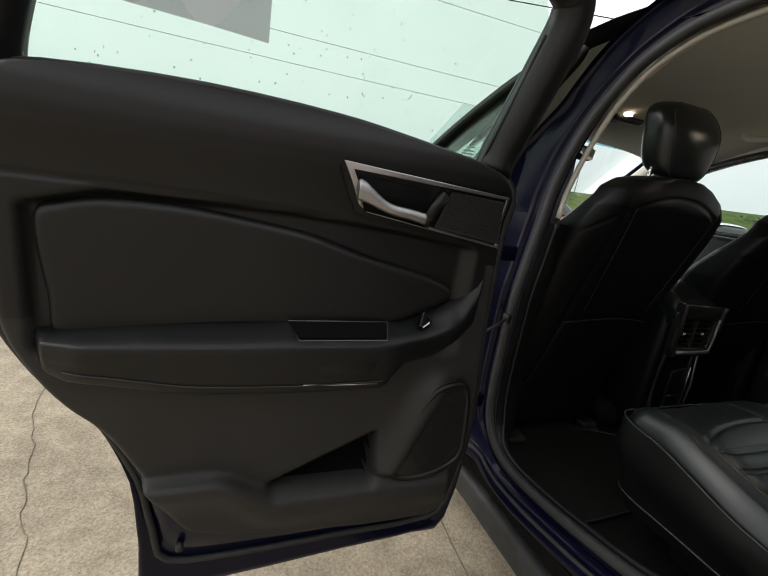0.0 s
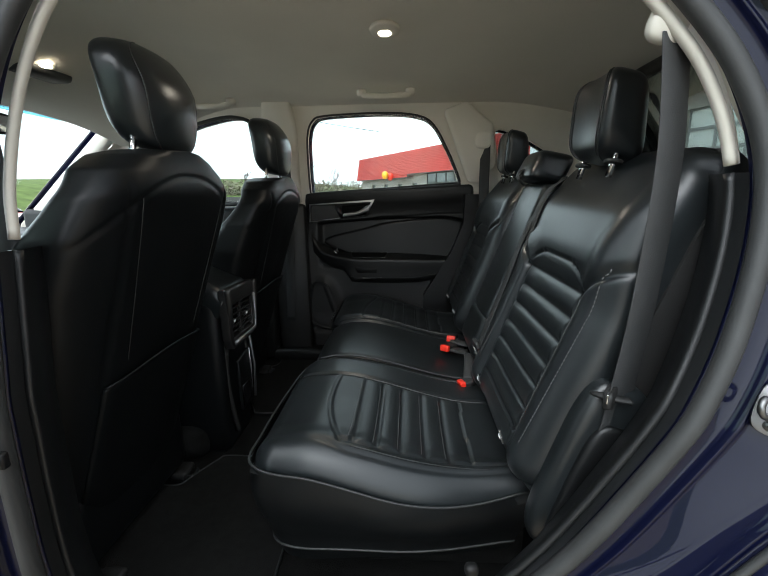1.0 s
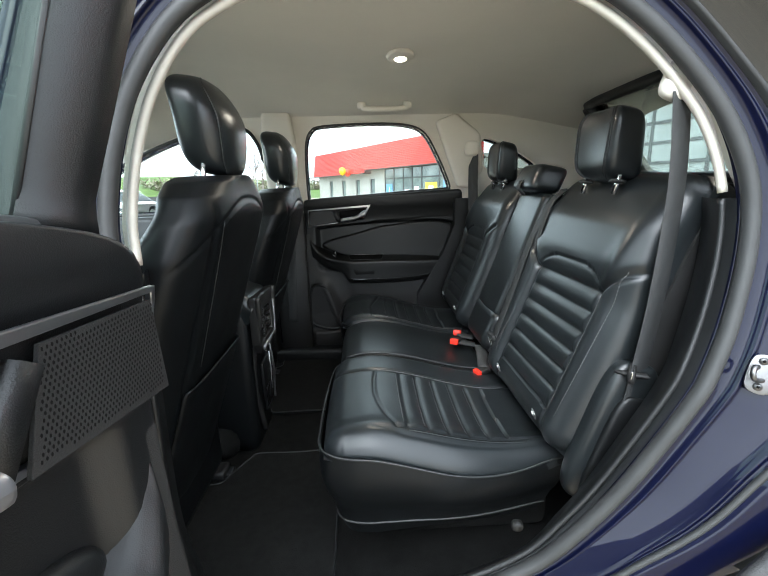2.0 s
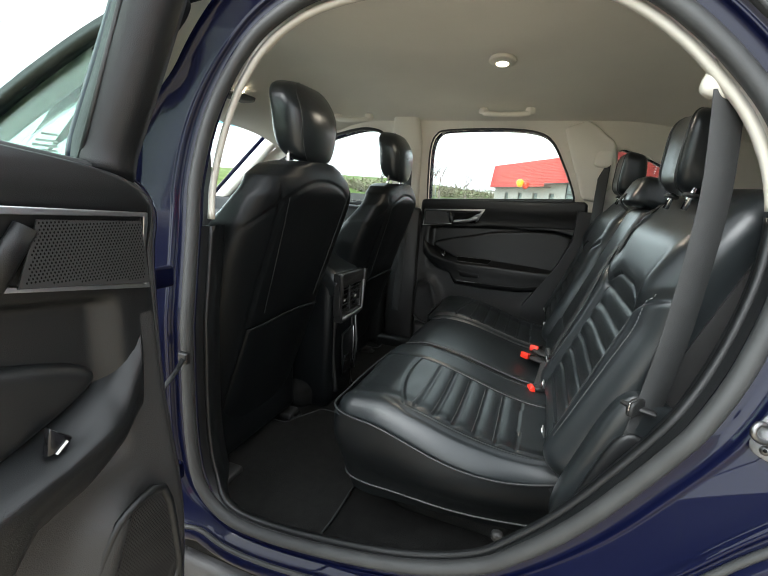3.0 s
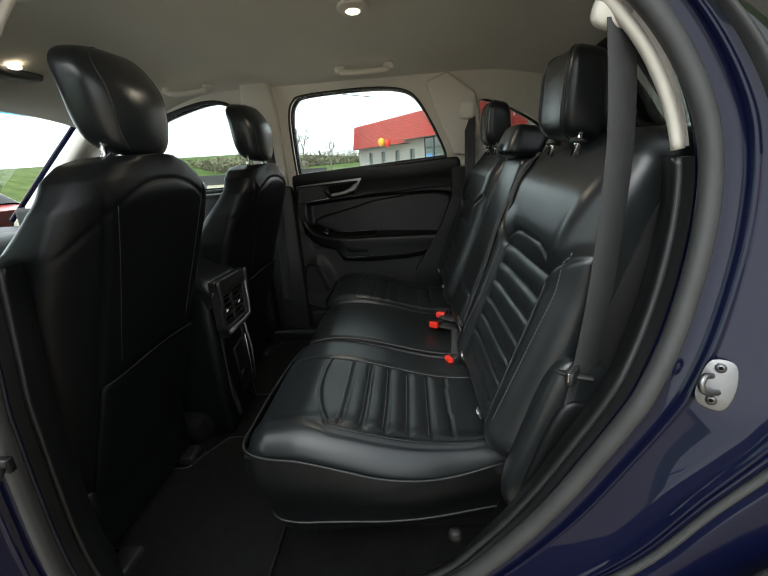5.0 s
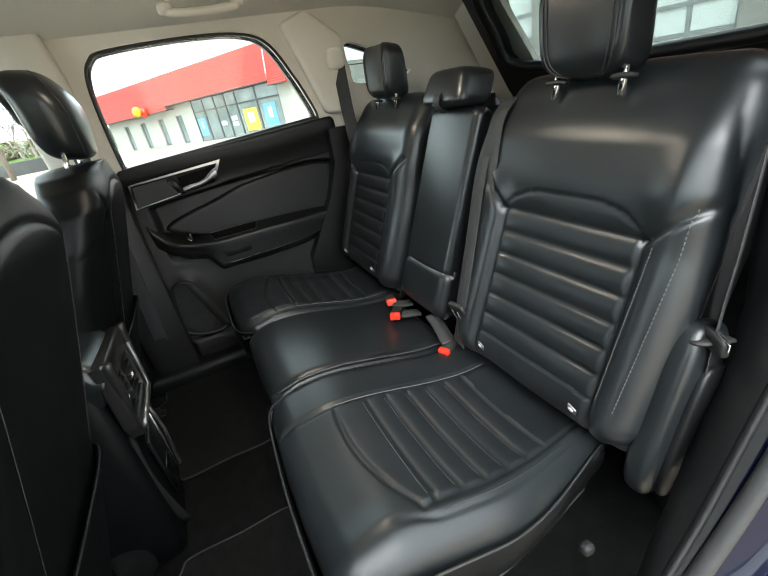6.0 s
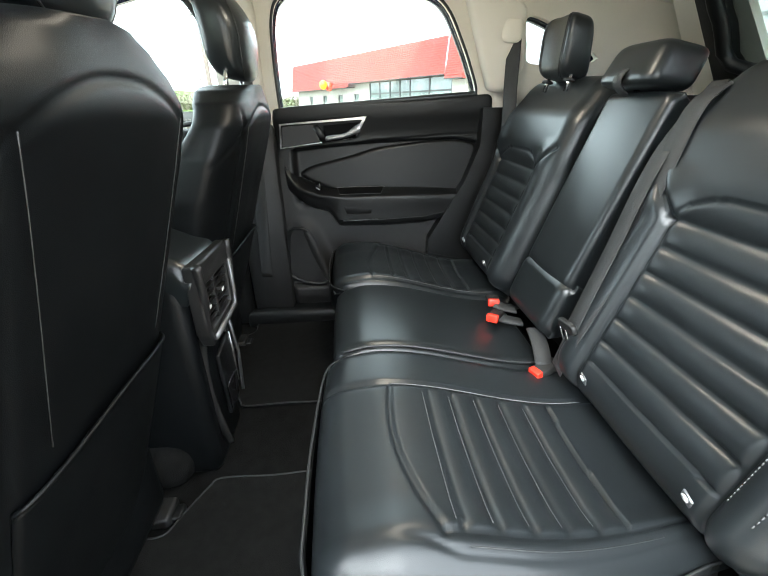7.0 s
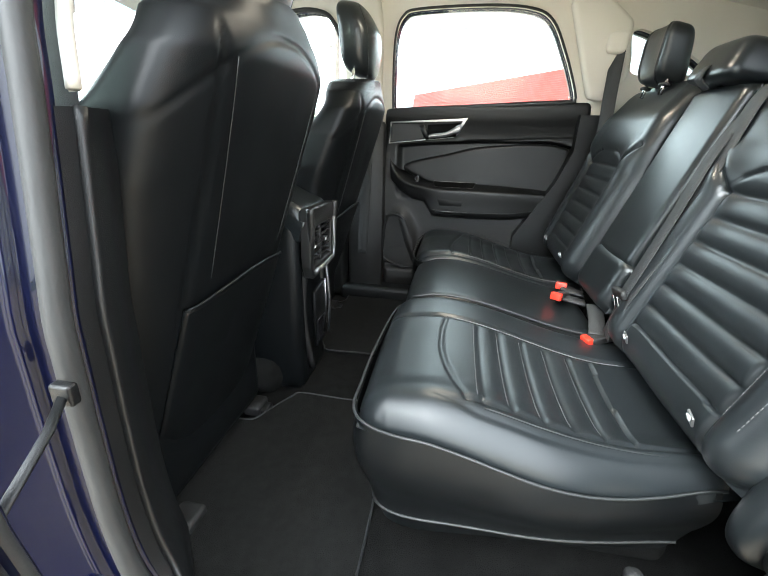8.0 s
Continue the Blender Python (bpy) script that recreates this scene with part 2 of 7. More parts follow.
def blob(rx, ry, rz, e1=0.5, e2=0.5, n=32, m=20, shape=None):
    """A superellipsoid; shape(p) bends each point."""
    def sp(c, e):
        return math.copysign(abs(c) ** e, c)

    def fn(u, v):
        a, b = 2 * math.pi * u, math.pi * (v - 0.5) * 0.998
        p = Vector((rx * sp(math.cos(b), e1) * sp(math.cos(a), e2), ry * sp(math.cos(b), e1) * sp(math.sin(a), e2), rz * sp(math.sin(b), e1)))
        return shape(p) if shape else p
    bm = surface(fn, n, m, True)
    bmesh.ops.remove_doubles(bm, verts=bm.verts[:], dist=1e-5)
    return bm


def smoothstep(a, b, x):
    t = max(0.0, min(1.0, (x - a) / (b - a)))
    return t * t * (3 - 2 * t)


def pad(p0, p1, q0, q1, height, skirt, place, edge=0.05, corner=0.10, nu=70, nv=90, tuck=0.01, outer=0.0):
    """An upholstered pad: plan p by q, crowned to height(p, q), its edges rolled over and a skirt going down to depth -skirt."""
    cp, cq, hp, hq = (p0 + p1) / 2, (q0 + q1) / 2, (p1 - p0) / 2, (q1 - q0) / 2

    def flat(s, t):
        return cp + hp * s * math.sqrt(1 - corner * t * t), cq + hq * t * math.sqrt(1 - corner * s * s)

    def fn(u, v):
        s, t = 2 * u - 1, 2 * v - 1
        s, t = math.copysign(1 - (1 - abs(s)) ** 1.25, s), math.copysign(1 - (1 - abs(t)) ** 1.25, t)
        p, q = flat(s, t)
        side = edge + (outer * max(0.0, math.sin(math.pi * v)) if s > 0 else 0.0)
        ds, dt = max(0.0, 1 - (1 - abs(s)) * hp / side), max(0.0, 1 - (1 - abs(t)) * hq / edge)
        d = min(1.0, math.hypot(ds, dt))
        roll = (side * ds + edge * dt) / (ds + dt) if ds + dt else edge
        return place(p, q, height(p, q) - roll * 0.9 * (1 - math.sqrt(max(0.0, 1 - d * d))))
    bm = surface(fn, nu, nv)
    rim = [e for e in bm.edges if e.is_boundary]
    if skirt:
        down = Vector(place(cp, cq, -1.0)) - Vector(place(cp, cq, 0.0))
        mid = Vector(place(cp, cq, 0.0))
        for k in range(3):
            r = bmesh.ops.extrude_edge_only(bm, edges=rim)
            vs = [g for g in r["geom"] if isinstance(g, bmesh.types.BMVert)]
            rim = [g for g in r["geom"] if isinstance(g, bmesh.types.BMEdge)]
            for v in vs:
                v.co += down * (skirt / 3)
                flat_to_mid = mid - v.co
                flat_to_mid -= down * flat_to_mid.dot(down)
                v.co += flat_to_mid.normalized() * tuck
    return bm


# ------------------------------------------------------------------ ground and surroundings
def concrete():
    m = mat("weathered_concrete", (0.40, 0.338, 0.25), rough=0.85, spec=0.3, grain=0.8, grain_scale=110, vary=0.12, vary_scale=1.1)
    nt = m.node_tree
    b = nt.nodes["Principled BSDF"]
    src = b.inputs["Base Color"].links[0].from_socket
    tc = nt.nodes.new("ShaderNodeTexCoord")
    speck = nt.nodes.new("ShaderNodeTexNoise")
    speck.inputs["Scale"].default_value = 130
    speck.inputs["Detail"].default_value = 9
    speck.inputs["Roughness"].default_value = 0.7
    ramp = nt.nodes.new("ShaderNodeMapRange")
    ramp.inputs["From Min"].default_value, ramp.inputs["From Max"].default_value = 0.35, 0.7
    ramp.inputs["To Min"].default_value, ramp.inputs["To Max"].default_value = 0.58, 1.36
    mx = nt.nodes.new("ShaderNodeMix")
    mx.data_type, mx.blend_type = 'RGBA', 'MULTIPLY'
    mx.inputs[0].default_value = 1.0
    nt.links.new(tc.outputs["Object"], speck.inputs["Vector"])
    nt.links.new(speck.outputs["Fac"], ramp.inputs["Value"])
    nt.links.new(src, mx.inputs[6])
    nt.links.new(ramp.outputs[0], mx.inputs[7])
    blot = nt.nodes.new("ShaderNodeTexNoise")
    blot.inputs["Scale"].default_value = 11
    blot.inputs["Detail"].default_value = 4
    ramp2 = nt.nodes.new("ShaderNodeMapRange")
    ramp2.inputs["From Min"].default_value, ramp2.inputs["From Max"].default_value = 0.3, 0.7
    ramp2.inputs["To Min"].default_value, ramp2.inputs["To Max"].default_value = 0.82, 1.16
    mx2 = nt.nodes.new("ShaderNodeMix")
    mx2.data_type, mx2.blend_type = 'RGBA', 'MULTIPLY'
    mx2.inputs[0].default_value = 1.0
    nt.links.new(tc.outputs["Object"], blot.inputs["Vector"])
    nt.links.new(blot.outputs["Fac"], ramp2.inputs["Value"])
    nt.links.new(mx.outputs[2], mx2.inputs[6])
    nt.links.new(ramp2.outputs[0], mx2.inputs[7])
    nt.links.new(mx2.outputs[2], b.inputs["Base Color"])
    return m


CONCRETE = concrete()
GRASS = mat("grass", (0.085, 0.125, 0.035), rough=0.9, spec=0.1, grain=1.0, grain_scale=30, vary=0.35, vary_scale=0.6)
ASPHALT = mat("asphalt", (0.055, 0.055, 0.055), rough=0.9, grain=0.8, grain_scale=60, vary=0.2, vary_scale=0.8)
RED_METAL = mat("red_metal_siding", (0.42, 0.045, 0.035), rough=0.55, spec=0.4, vary=0.12, vary_scale=0.7)
GREY_WALL = mat("grey_block_wall", (0.30, 0.295, 0.27), rough=0.85, grain=0.5, grain_scale=30, vary=0.1, vary_scale=1.2)
DARK_FRAME = mat("dark_window_frame", (0.03, 0.03, 0.032), rough=0.4)
DARK_GLASS = mat("dark_shop_glass", (0.16, 0.19, 0.19), rough=0.06, spec=0.6, vary=0.3, vary_scale=0.8)
DOOR_GREY = mat("garage_door_frame", (0.26, 0.27, 0.27), rough=0.6, vary=0.06, vary_scale=3)
DOOR_PANE = mat("garage_door_pane", (0.66, 0.70, 0.68), rough=0.12, spec=0.5, vary=0.12, vary_scale=0.5)
POLE_WOOD = mat("weathered_pole_wood", (0.16, 0.13, 0.11), rough=0.9, grain=0.6, grain_scale=40, vary=0.2, vary_scale=3)
STEEL = mat("galvanised_steel", (0.32, 0.33, 0.34), rough=0.5, metal=0.6, vary=0.1, vary_scale=8)
WIRE = mat("wire_black", (0.02, 0.02, 0.02), rough=0.7)
BARK = mat("bare_bark", (0.16, 0.13, 0.11), rough=0.95, vary=0.2, vary_scale=10)
SCRUB = mat("winter_scrub", (0.20, 0.175, 0.12), rough=0.95, vary=0.4, vary_scale=0.5)
CAR_WHITE = mat("white_car_paint", (0.72, 0.72, 0.72), rough=0.3, coat=0.6, vary=0.03, vary_scale=4)
CAR_RED = mat("red_car_paint", (0.42, 0.03, 0.02), rough=0.3, coat=0.6, vary=0.05, vary_scale=4)
CAR_DARK = mat("dark_car_paint", (0.02, 0.02, 0.022), rough=0.3, coat=0.6, vary=0.05, vary_scale=4)
CAR_GLASS = mat("parked_car_glass", (0.02, 0.025, 0.025), rough=0.08)
YELLOW_B = mat("yellow_balloon", (0.85, 0.42, 0.015), rough=0.3)
RED_B = mat("red_balloon", (0.75, 0.05, 0.02), rough=0.3)
POSTER_BLUE = mat("blue_poster", (0.10, 0.25, 0.50), rough=0.5)
POSTER_YELLOW = mat("yellow_poster", (0.60, 0.38, 0.04), rough=0.5)


def build_ground():
    def land(u, v):
        x, y = -400 + 800 * u, -400 + 800 * v
        hill = 2.6 * smoothstep(34, 44, y) * smoothstep(10, 34, x) * (1 - smoothstep(70, 110, y)) + 3.0 * smoothstep(55, 140, math.hypot(x, y))
        return Vector((x, y, hill - 0.0))
    g = part("ground", surface(land, 160, 160), GRASS)
    tagged(g, "grassy ground rising to a low green bank", "ground", kind="structure")

    lotob = part("pavement", plate([(-60, -40), (62, -40), (62, 33), (-60, 33)], 0.04, lambda a, b, w: Vector((a, b, w - 0.028))), CONCRETE, smooth=False)
    tagged(lotob, "weathered tan concrete lot with cracks and stains", "pavement", kind="structure")
    # cracks and a sawn joint
    rnd = random.Random(4)

    def crack(a, b, r, amp, name):
        n = 46
        pts = []
        drift = 0.0
        for i in range(n + 1):
            t = i / n
            drift = 0.75 * drift + rnd.uniform(-amp, amp)
            p = Vector(a).lerp(Vector(b), t)
            d = (Vector(b) - Vector(a)).normalized()
            pts.append(p + Vector((-d.y, d.x, 0)) * drift)
        o = part(name, sweep(pts, strip(r * 2, 0.004), (0, 0, 1)), CRACK, lotob)
        return o
    crack((-2.06, 0.20, 0.0135), (-2.42, 1.5, 0.0135), 0.0022, 0.009, "crack")
    crack((-2.42, 1.5, 0.0135), (-2.62, 4.5, 0.0135), 0.0018, 0.012, "crack")
    crack((-1.35, -6.0, 0.0135), (-0.35, 6.0, 0.0135), 0.004, 0.004, "joint")


CRACK = mat("crack_dirt", (0.24, 0.205, 0.155), rough=0.95, vary=0.3, vary_scale=40)
build_ground()

FA = 0.510                     # the shop front's angle in plan
FD = Vector((math.cos(FA), math.sin(FA), 0))
FN = Vector((-math.sin(FA), math.cos(FA), 0))   # towards the car
CORNER = Vector((22.0, -6.16, 0))


def on_front(s, z, w, base=CORNER):
    up = z * 0.87 if z < 3 else 2.61 + (z - 3) * 0.67
    return base + FD * s + FN * w + Vector((0, 0, up))


def build_shop():
    shop = thing("shop_building", "grey shop with a red ribbed metal mansard and glazed front", "building")
    L = 21.3
    # wall with openings for the glazing and the small windows
    glaze = [(1.0, 0.15), (9.2, 0.15), (9.2, 2.95), (1.0, 2.95)]
    slots = [[(s, 0.2), (s + 0.75, 0.2), (s + 0.75, 2.2), (s, 2.2)] for s in (10.6, 13.0, 15.6, 18.2)]
    part("wall", plate([(0, 0), (L, 0), (L, 3.25), (0, 3.25)], 0.25, lambda a, b, w: on_front(a, b, -w), [glaze, *slots]), GREY_WALL, shop, smooth=False)
    side = lambda a, b, w: CORNER + FD * w - FN * a + Vector((0, 0, b))
    part("wall", plate([(0.26, 0), (9, 0), (9, 2.75), (0.26, 2.75)], 0.25, lambda a, b, w: CORNER - FD * 0.0 + FD * w - FN * a + Vector((0, 0, b)), []), GREY_WALL, shop, smooth=False)
    part("roof", plate([(0, 0), (L, 0), (L, 9), (0, 9)], 0.2, lambda a, b, w: CORNER + FD * a - FN * b + Vector((0, 0, 2.8 + w))), GREY_WALL, shop, smooth=False)
    # ribbed red mansard, stepped at its lower edge
    for s0, s1, zlow in ((0.0, 1.0, 2.75), (1.0, 11.2, 3.0), (11.2, L, 2.72)):
        n = int((5.6 - zlow) / 0.155)
        for k in range(n):
            z0 = zlow + k * (5.6 - zlow) / n
            z1 = zlow + (k + 1) * (5.6 - zlow) / n
            lean = lambda z: 0.55 - 0.10 * (z - zlow)
            prof = [(0.0, z0), (0.035, z0 + 0.01), (0.035, z0 + 0.09), (0.0, z0 + 0.11), (0.0, z1)]
            bm = bmesh.new()
            a = [bm.verts.new(on_front(s0 - 0.3 * (s0 == 0), z, lean(z) + o)) for o, z in prof]
            b = [bm.verts.new(on_front(s1, z, lean(z) + o)) for o, z in prof]
            for i in range(len(prof) - 1):
                bm.faces.new((a[i], a[i + 1], b[i + 1], b[i]))
            part("siding_panel", bm, RED_METAL, shop, smooth=False)
        part("soffit", plate([(s0 - 0.3 * (s0 == 0), 0), (s1, 0), (s1, 0.6), (s0 - 0.3 * (s0 == 0), 0.6)], 0.05, lambda a, b, w, z=zlow: on_front(a, z + w - 0.05, b)), DARK_FRAME, shop, smooth=False)
    # the mansard's return at the corner
    for k in range(13):
        z0, z1 = 2.34 + k * 0.154, 2.34 + (k + 1) * 0.154
        lean = lambda z: 0.55 - 0.14 * (z - 2.34)
        prof = [(0.0, z0), (0.035, z0 + 0.01), (0.035, z0 + 0.09), (0.0, z0 + 0.11), (0.0, z1)]
        bm = bmesh.new()
        a = [bm.verts.new(CORNER - FD * (0.3 + o) + FN * lean(z) + Vector((0, 0, z))) for o, z in prof]
        b = [bm.verts.new(CORNER - FD * (0.3 + o) - FN * 0.5 + Vector((0, 0, z))) for o, z in prof]
        for i in range(len(prof) - 1):
            bm.faces.new((a[i], a[i + 1], b[i + 1], b[i]))
        part("siding_panel", bm, RED_METAL, shop, smooth=False)
    # shop glazing
    xs = [1.0, 2.9, 4.7, 5.75, 6.8, 8.0, 9.2]
    win = part("window", plate([(0.9, 0.08), (9.3, 0.08), (9.3, 3.02), (0.9, 3.02)], 0.06, lambda a, b, w: on_front(a, b, -0.02 - w),
                               [[(a + 0.06, z0 + 0.05), (b - 0.06, z0 + 0.05), (b - 0.06, z1 - 0.05), (a + 0.06, z1 - 0.05)] for a, b in zip(xs, xs[1:]) for z0, z1 in ((0.15, 2.15), (2.15, 2.95))]), DARK_FRAME, shop, smooth=False)
    for a, b in zip(xs, xs[1:]):
        for z0, z1 in ((0.15, 2.15), (2.15, 2.95)):
            part("pane", plate([(a + 0.05, z0 + 0.04), (b - 0.05, z0 + 0.04), (b - 0.05, z1 - 0.04), (a + 0.05, z1 - 0.04)], 0.02, lambda p, q, w: on_front(p, q, -0.05 - w)), DARK_GLASS, win, smooth=False)
    for s in (10.6, 13.0, 15.6, 18.2):
        w2 = part("window", plate([(s - 0.02, 0.18), (s + 0.77, 0.18), (s + 0.77, 2.22), (s - 0.02, 2.22)], 0.05, lambda a, b, w: on_front(a, b, -0.1 - w), [[(s + 0.06, 0.28), (s + 0.69, 0.28), (s + 0.69, 2.12), (s + 0.06, 2.12)]]), DARK_FRAME, shop, smooth=False)
        part("pane", plate([(s + 0.05, 0.27), (s + 0.70, 0.27), (s + 0.70, 2.13), (s + 0.05, 2.13)], 0.02, lambda p, q, w: on_front(p, q, -0.12 - w)), DARK_GLASS, w2, smooth=False)

    def poster(name, label, s0, s1, z0, z1, m):
        o = part(name, plate([(s0, z0), (s1, z0), (s1, z1), (s0, z1)], 0.01, lambda a, b, w: on_front(a, b, -0.03 + w)), m, smooth=False)
        tagged(o, label, "poster")
        return o
    for s0, s1, z0, z1, m, l in ((1.5, 2.5, 0.5, 1.85, POSTER_BLUE, "blue poster with white marks on a shop window"), (3.1, 4.3, 0.4, 1.75, POSTER_YELLOW, "yellow poster on a shop window"), (8.2, 9.0, 0.5, 1.7, POSTER_BLUE, "blue poster with white marks on a shop window")):
        po = poster("poster", l, s0, s1, z0, z1, m)
        part("mark", plate([(s0 + 0.35, z0 + 0.5), (s1 - 0.35, z0 + 0.5), (s1 - 0.35, z1 - 0.25), (s0 + 0.35, z1 - 0.25)], 0.006, lambda a, b, w: on_front(a, b, -0.018 + w)), WHITE_MARK, po, smooth=False)
    for s0, z0 in ((5.0, 1.2), (5.0, 0.85), (6.1, 1.0)):
        poster("notice", "small white notice on a glass shop door", s0, s0 + 0.5, z0, z0 + 0.26, WHITE_MARK)
    # balloons tied in front
    for dx, dz, m, l in ((0.0, 0.0, YELLOW_B, "yellow balloon"), (0.40, -0.10, RED_B, "red balloon")):
        p = on_front(13.6, 2.98, 1.25) + Vector((0, 0, dz)) + Vector((dx, -dx, 0))
        o = part("balloon", moved(blob(0.28, 0.28, 0.32, 1.0, 1.0, 20, 14, lambda q: Vector((q.x * (1 + 0.25 * q.z), q.y * (1 + 0.25 * q.z), q.z))), Matrix.Translation(p)), m)
        tagged(o, l + " floating on a string before the shop", "balloon", "balloons")
        part("string", tube([p + Vector((0, 0, -0.31)), p + Vector((0.03, 0.02, -1.2)), Vector((p.x, p.y, 0.02))], 0.006), WIRE, o)


build_shop()

GB = Vector((14.2, -8.4, 0))
GD = Vector((0.959, 0.283, 0))             # the garage front's direction in plan
GN = Vector((-0.283, 0.959, 0))


def on_garage(s, z, w):
    return GB - GD * s + GN * w + Vector((0, 0, z))


def build_garage():
    gar = thing("garage_building", "grey service garage with glazed overhead doors and a red ribbed mansard", "building")
    L = 34.0
    doors = [(1.6 + 4.6 * k, 5.2 + 4.6 * k) for k in range(7)]
    part("wall", plate([(0, 0), (L, 0), (L, 4.3), (0, 4.3)], 0.25, lambda a, b, w: on_garage(a, b, -w), [[(a, 0.02), (b, 0.02), (b, 3.6), (a, 3.6)] for a, b in doors]), GREY_WALL, gar, smooth=False)
    for a, b in doors:
        rows = [0.02 + k * 3.58 / 6 for k in range(7)]
        cols = [a + k * (b - a) / 4 for k in range(5)]
        d = part("overhead_door", plate([(a - 0.03, 0.0), (b + 0.03, 0.0), (b + 0.03, 3.62), (a - 0.03, 3.62)], 0.05, lambda p, q, w: on_garage(p, q, -0.1 - w),
                                        [[(c0 + 0.05, r0 + 0.05), (c1 - 0.05, r0 + 0.05), (c1 - 0.05, r1 - 0.05), (c0 + 0.05, r1 - 0.05)] for r0, r1 in zip(rows[1:], rows[2:]) for c0, c1 in zip(cols, cols[1:])]), DOOR_GREY, gar, smooth=False)
        for r0, r1 in zip(rows[1:], rows[2:]):
            for c0, c1 in zip(cols, cols[1:]):
                part("pane", plate([(c0 + 0.04, r0 + 0.04), (c1 - 0.04, r0 + 0.04), (c1 - 0.04, r1 - 0.04), (c0 + 0.04, r1 - 0.04)], 0.02, lambda p, q, w: on_garage(p, q, -0.13 - w)), DOOR_PANE, d, smooth=False)
    for k in range(16):
        z0, z1 = 4.1 + k * 0.16, 4.1 + (k + 1) * 0.16
        prof = [(0.0, z0), (0.035, z0 + 0.01), (0.035, z0 + 0.09), (0.0, z0 + 0.11), (0.0, z1)]
        bm = bmesh.new()
        a = [bm.verts.new(on_garage(0, z, 0.4 + o - 0.1 * (z - 4.1))) for o, z in prof]
        b = [bm.verts.new(on_garage(L, z, 0.4 + o - 0.1 * (z - 4.1))) for o, z in prof]
        for i in range(len(prof) - 1):
            bm.faces.new((a[i], a[i + 1], b[i + 1], b[i]))
        part("siding_panel", bm, RED_METAL, gar, smooth=False)


build_garage()


def build_pole():
    p = thing("utility_pole", "weathered wooden utility pole carrying wires", "pole")
    base = Vector((33.5, 9.8, 0))
    part("shaft", tube([base + Vector((0, 0, z)) for z in (-0.3, 3, 6, 9, 11.5)], 0.17, n=12, up=(1, 0, 0)), POLE_WOOD, p)
    part("transformer", tube([base + Vector((-0.1, 0.5, 7.0)), base + Vector((-0.1, 0.5, 7.35))], 0.16, n=12, up=(1, 0, 0)), STEEL, p)
    ends = [(Vector((33.5, 9.8, 8.6)), Vector((60, 43, 11))), (Vector((33.5, 9.8, 7.4)), Vector((27.0, 1.6, 5.1))), (Vector((33.5, 9.8, 8.2)), Vector((20, -2.0, 5.5))), (Vector((33.5, 9.8, 8.9)), Vector((12, -30, 10)))]
    ends += [(Vector((60, 43, h)), Vector((-70, 46, h + 0.8))) for h in (11.0, 13.5, 20.0)]
    ends += [(Vector((34, 10, 10.0)), Vector((-60, 36, 9.0)))]
    for x, y, h in ((60, 43, 21), (-70, 46, 22), (-60, 36, 10), (12, -30, 11)):
        q = thing("utility_pole", "weathered wooden utility pole carrying wires", "pole", "utility poles")
        part("shaft", tube([Vector((x, y, z)) for z in (-0.3, h / 2, h)], 0.17, n=12, up=(1, 0, 0)), POLE_WOOD, q)
    for a, b in ends:
        pts = [a.lerp(b, t / 14) + Vector((0, 0, -4 * (a - b).length * 0.006 * (t / 14) * (1 - t / 14))) for t in range(15)]
        w = part("overhead_wire", tube(pts, 0.022, n=5), WIRE)
        tagged(w, "thin black overhead wire", "wire", "overhead wires")


build_pole()


def build_street_lamps():
    first = thing("street_lamp", "grey steel street lamp with a side arm", "street lamp", "street lamps")
    part("post", tube([(0, 0, 0), (0, 0, 4), (0, 0, 9)], 0.09, n=10, up=(1, 0, 0)), STEEL, first)
    part("arm", tube([(0, 0, 8.8), (0.9, 0, 9.1), (2.0, 0, 9.1)], 0.045, n=8, up=(0, 1, 0)), STEEL, first)
    part("lamp_head", rbox(1.9, 2.6, -0.14, 0.14, 9.0, 9.14, 0.05), STEEL, first)
    part("bracket", rbox(-0.16, 0.16, -0.16, 0.16, 8.95, 9.25, 0.04), STEEL, first)
    first.matrix_basis = pose(30, 98, -0.6)
    for x, y, z, rz in ((0, 60, 0.0, 90), (80, 20, -1.5, 0), (60, 62, 0.0, 45)):
        copy_thing(first, pose(x, y, z, 0, 0, rz))
    post = part("sign_post", tube([(-5.3, 55, 0), (-5.3, 55, 8.6)], 0.11, n=8, up=(1, 0, 0)), STEEL)
    tagged(post, "plain grey steel post", "post")


build_street_lamps()


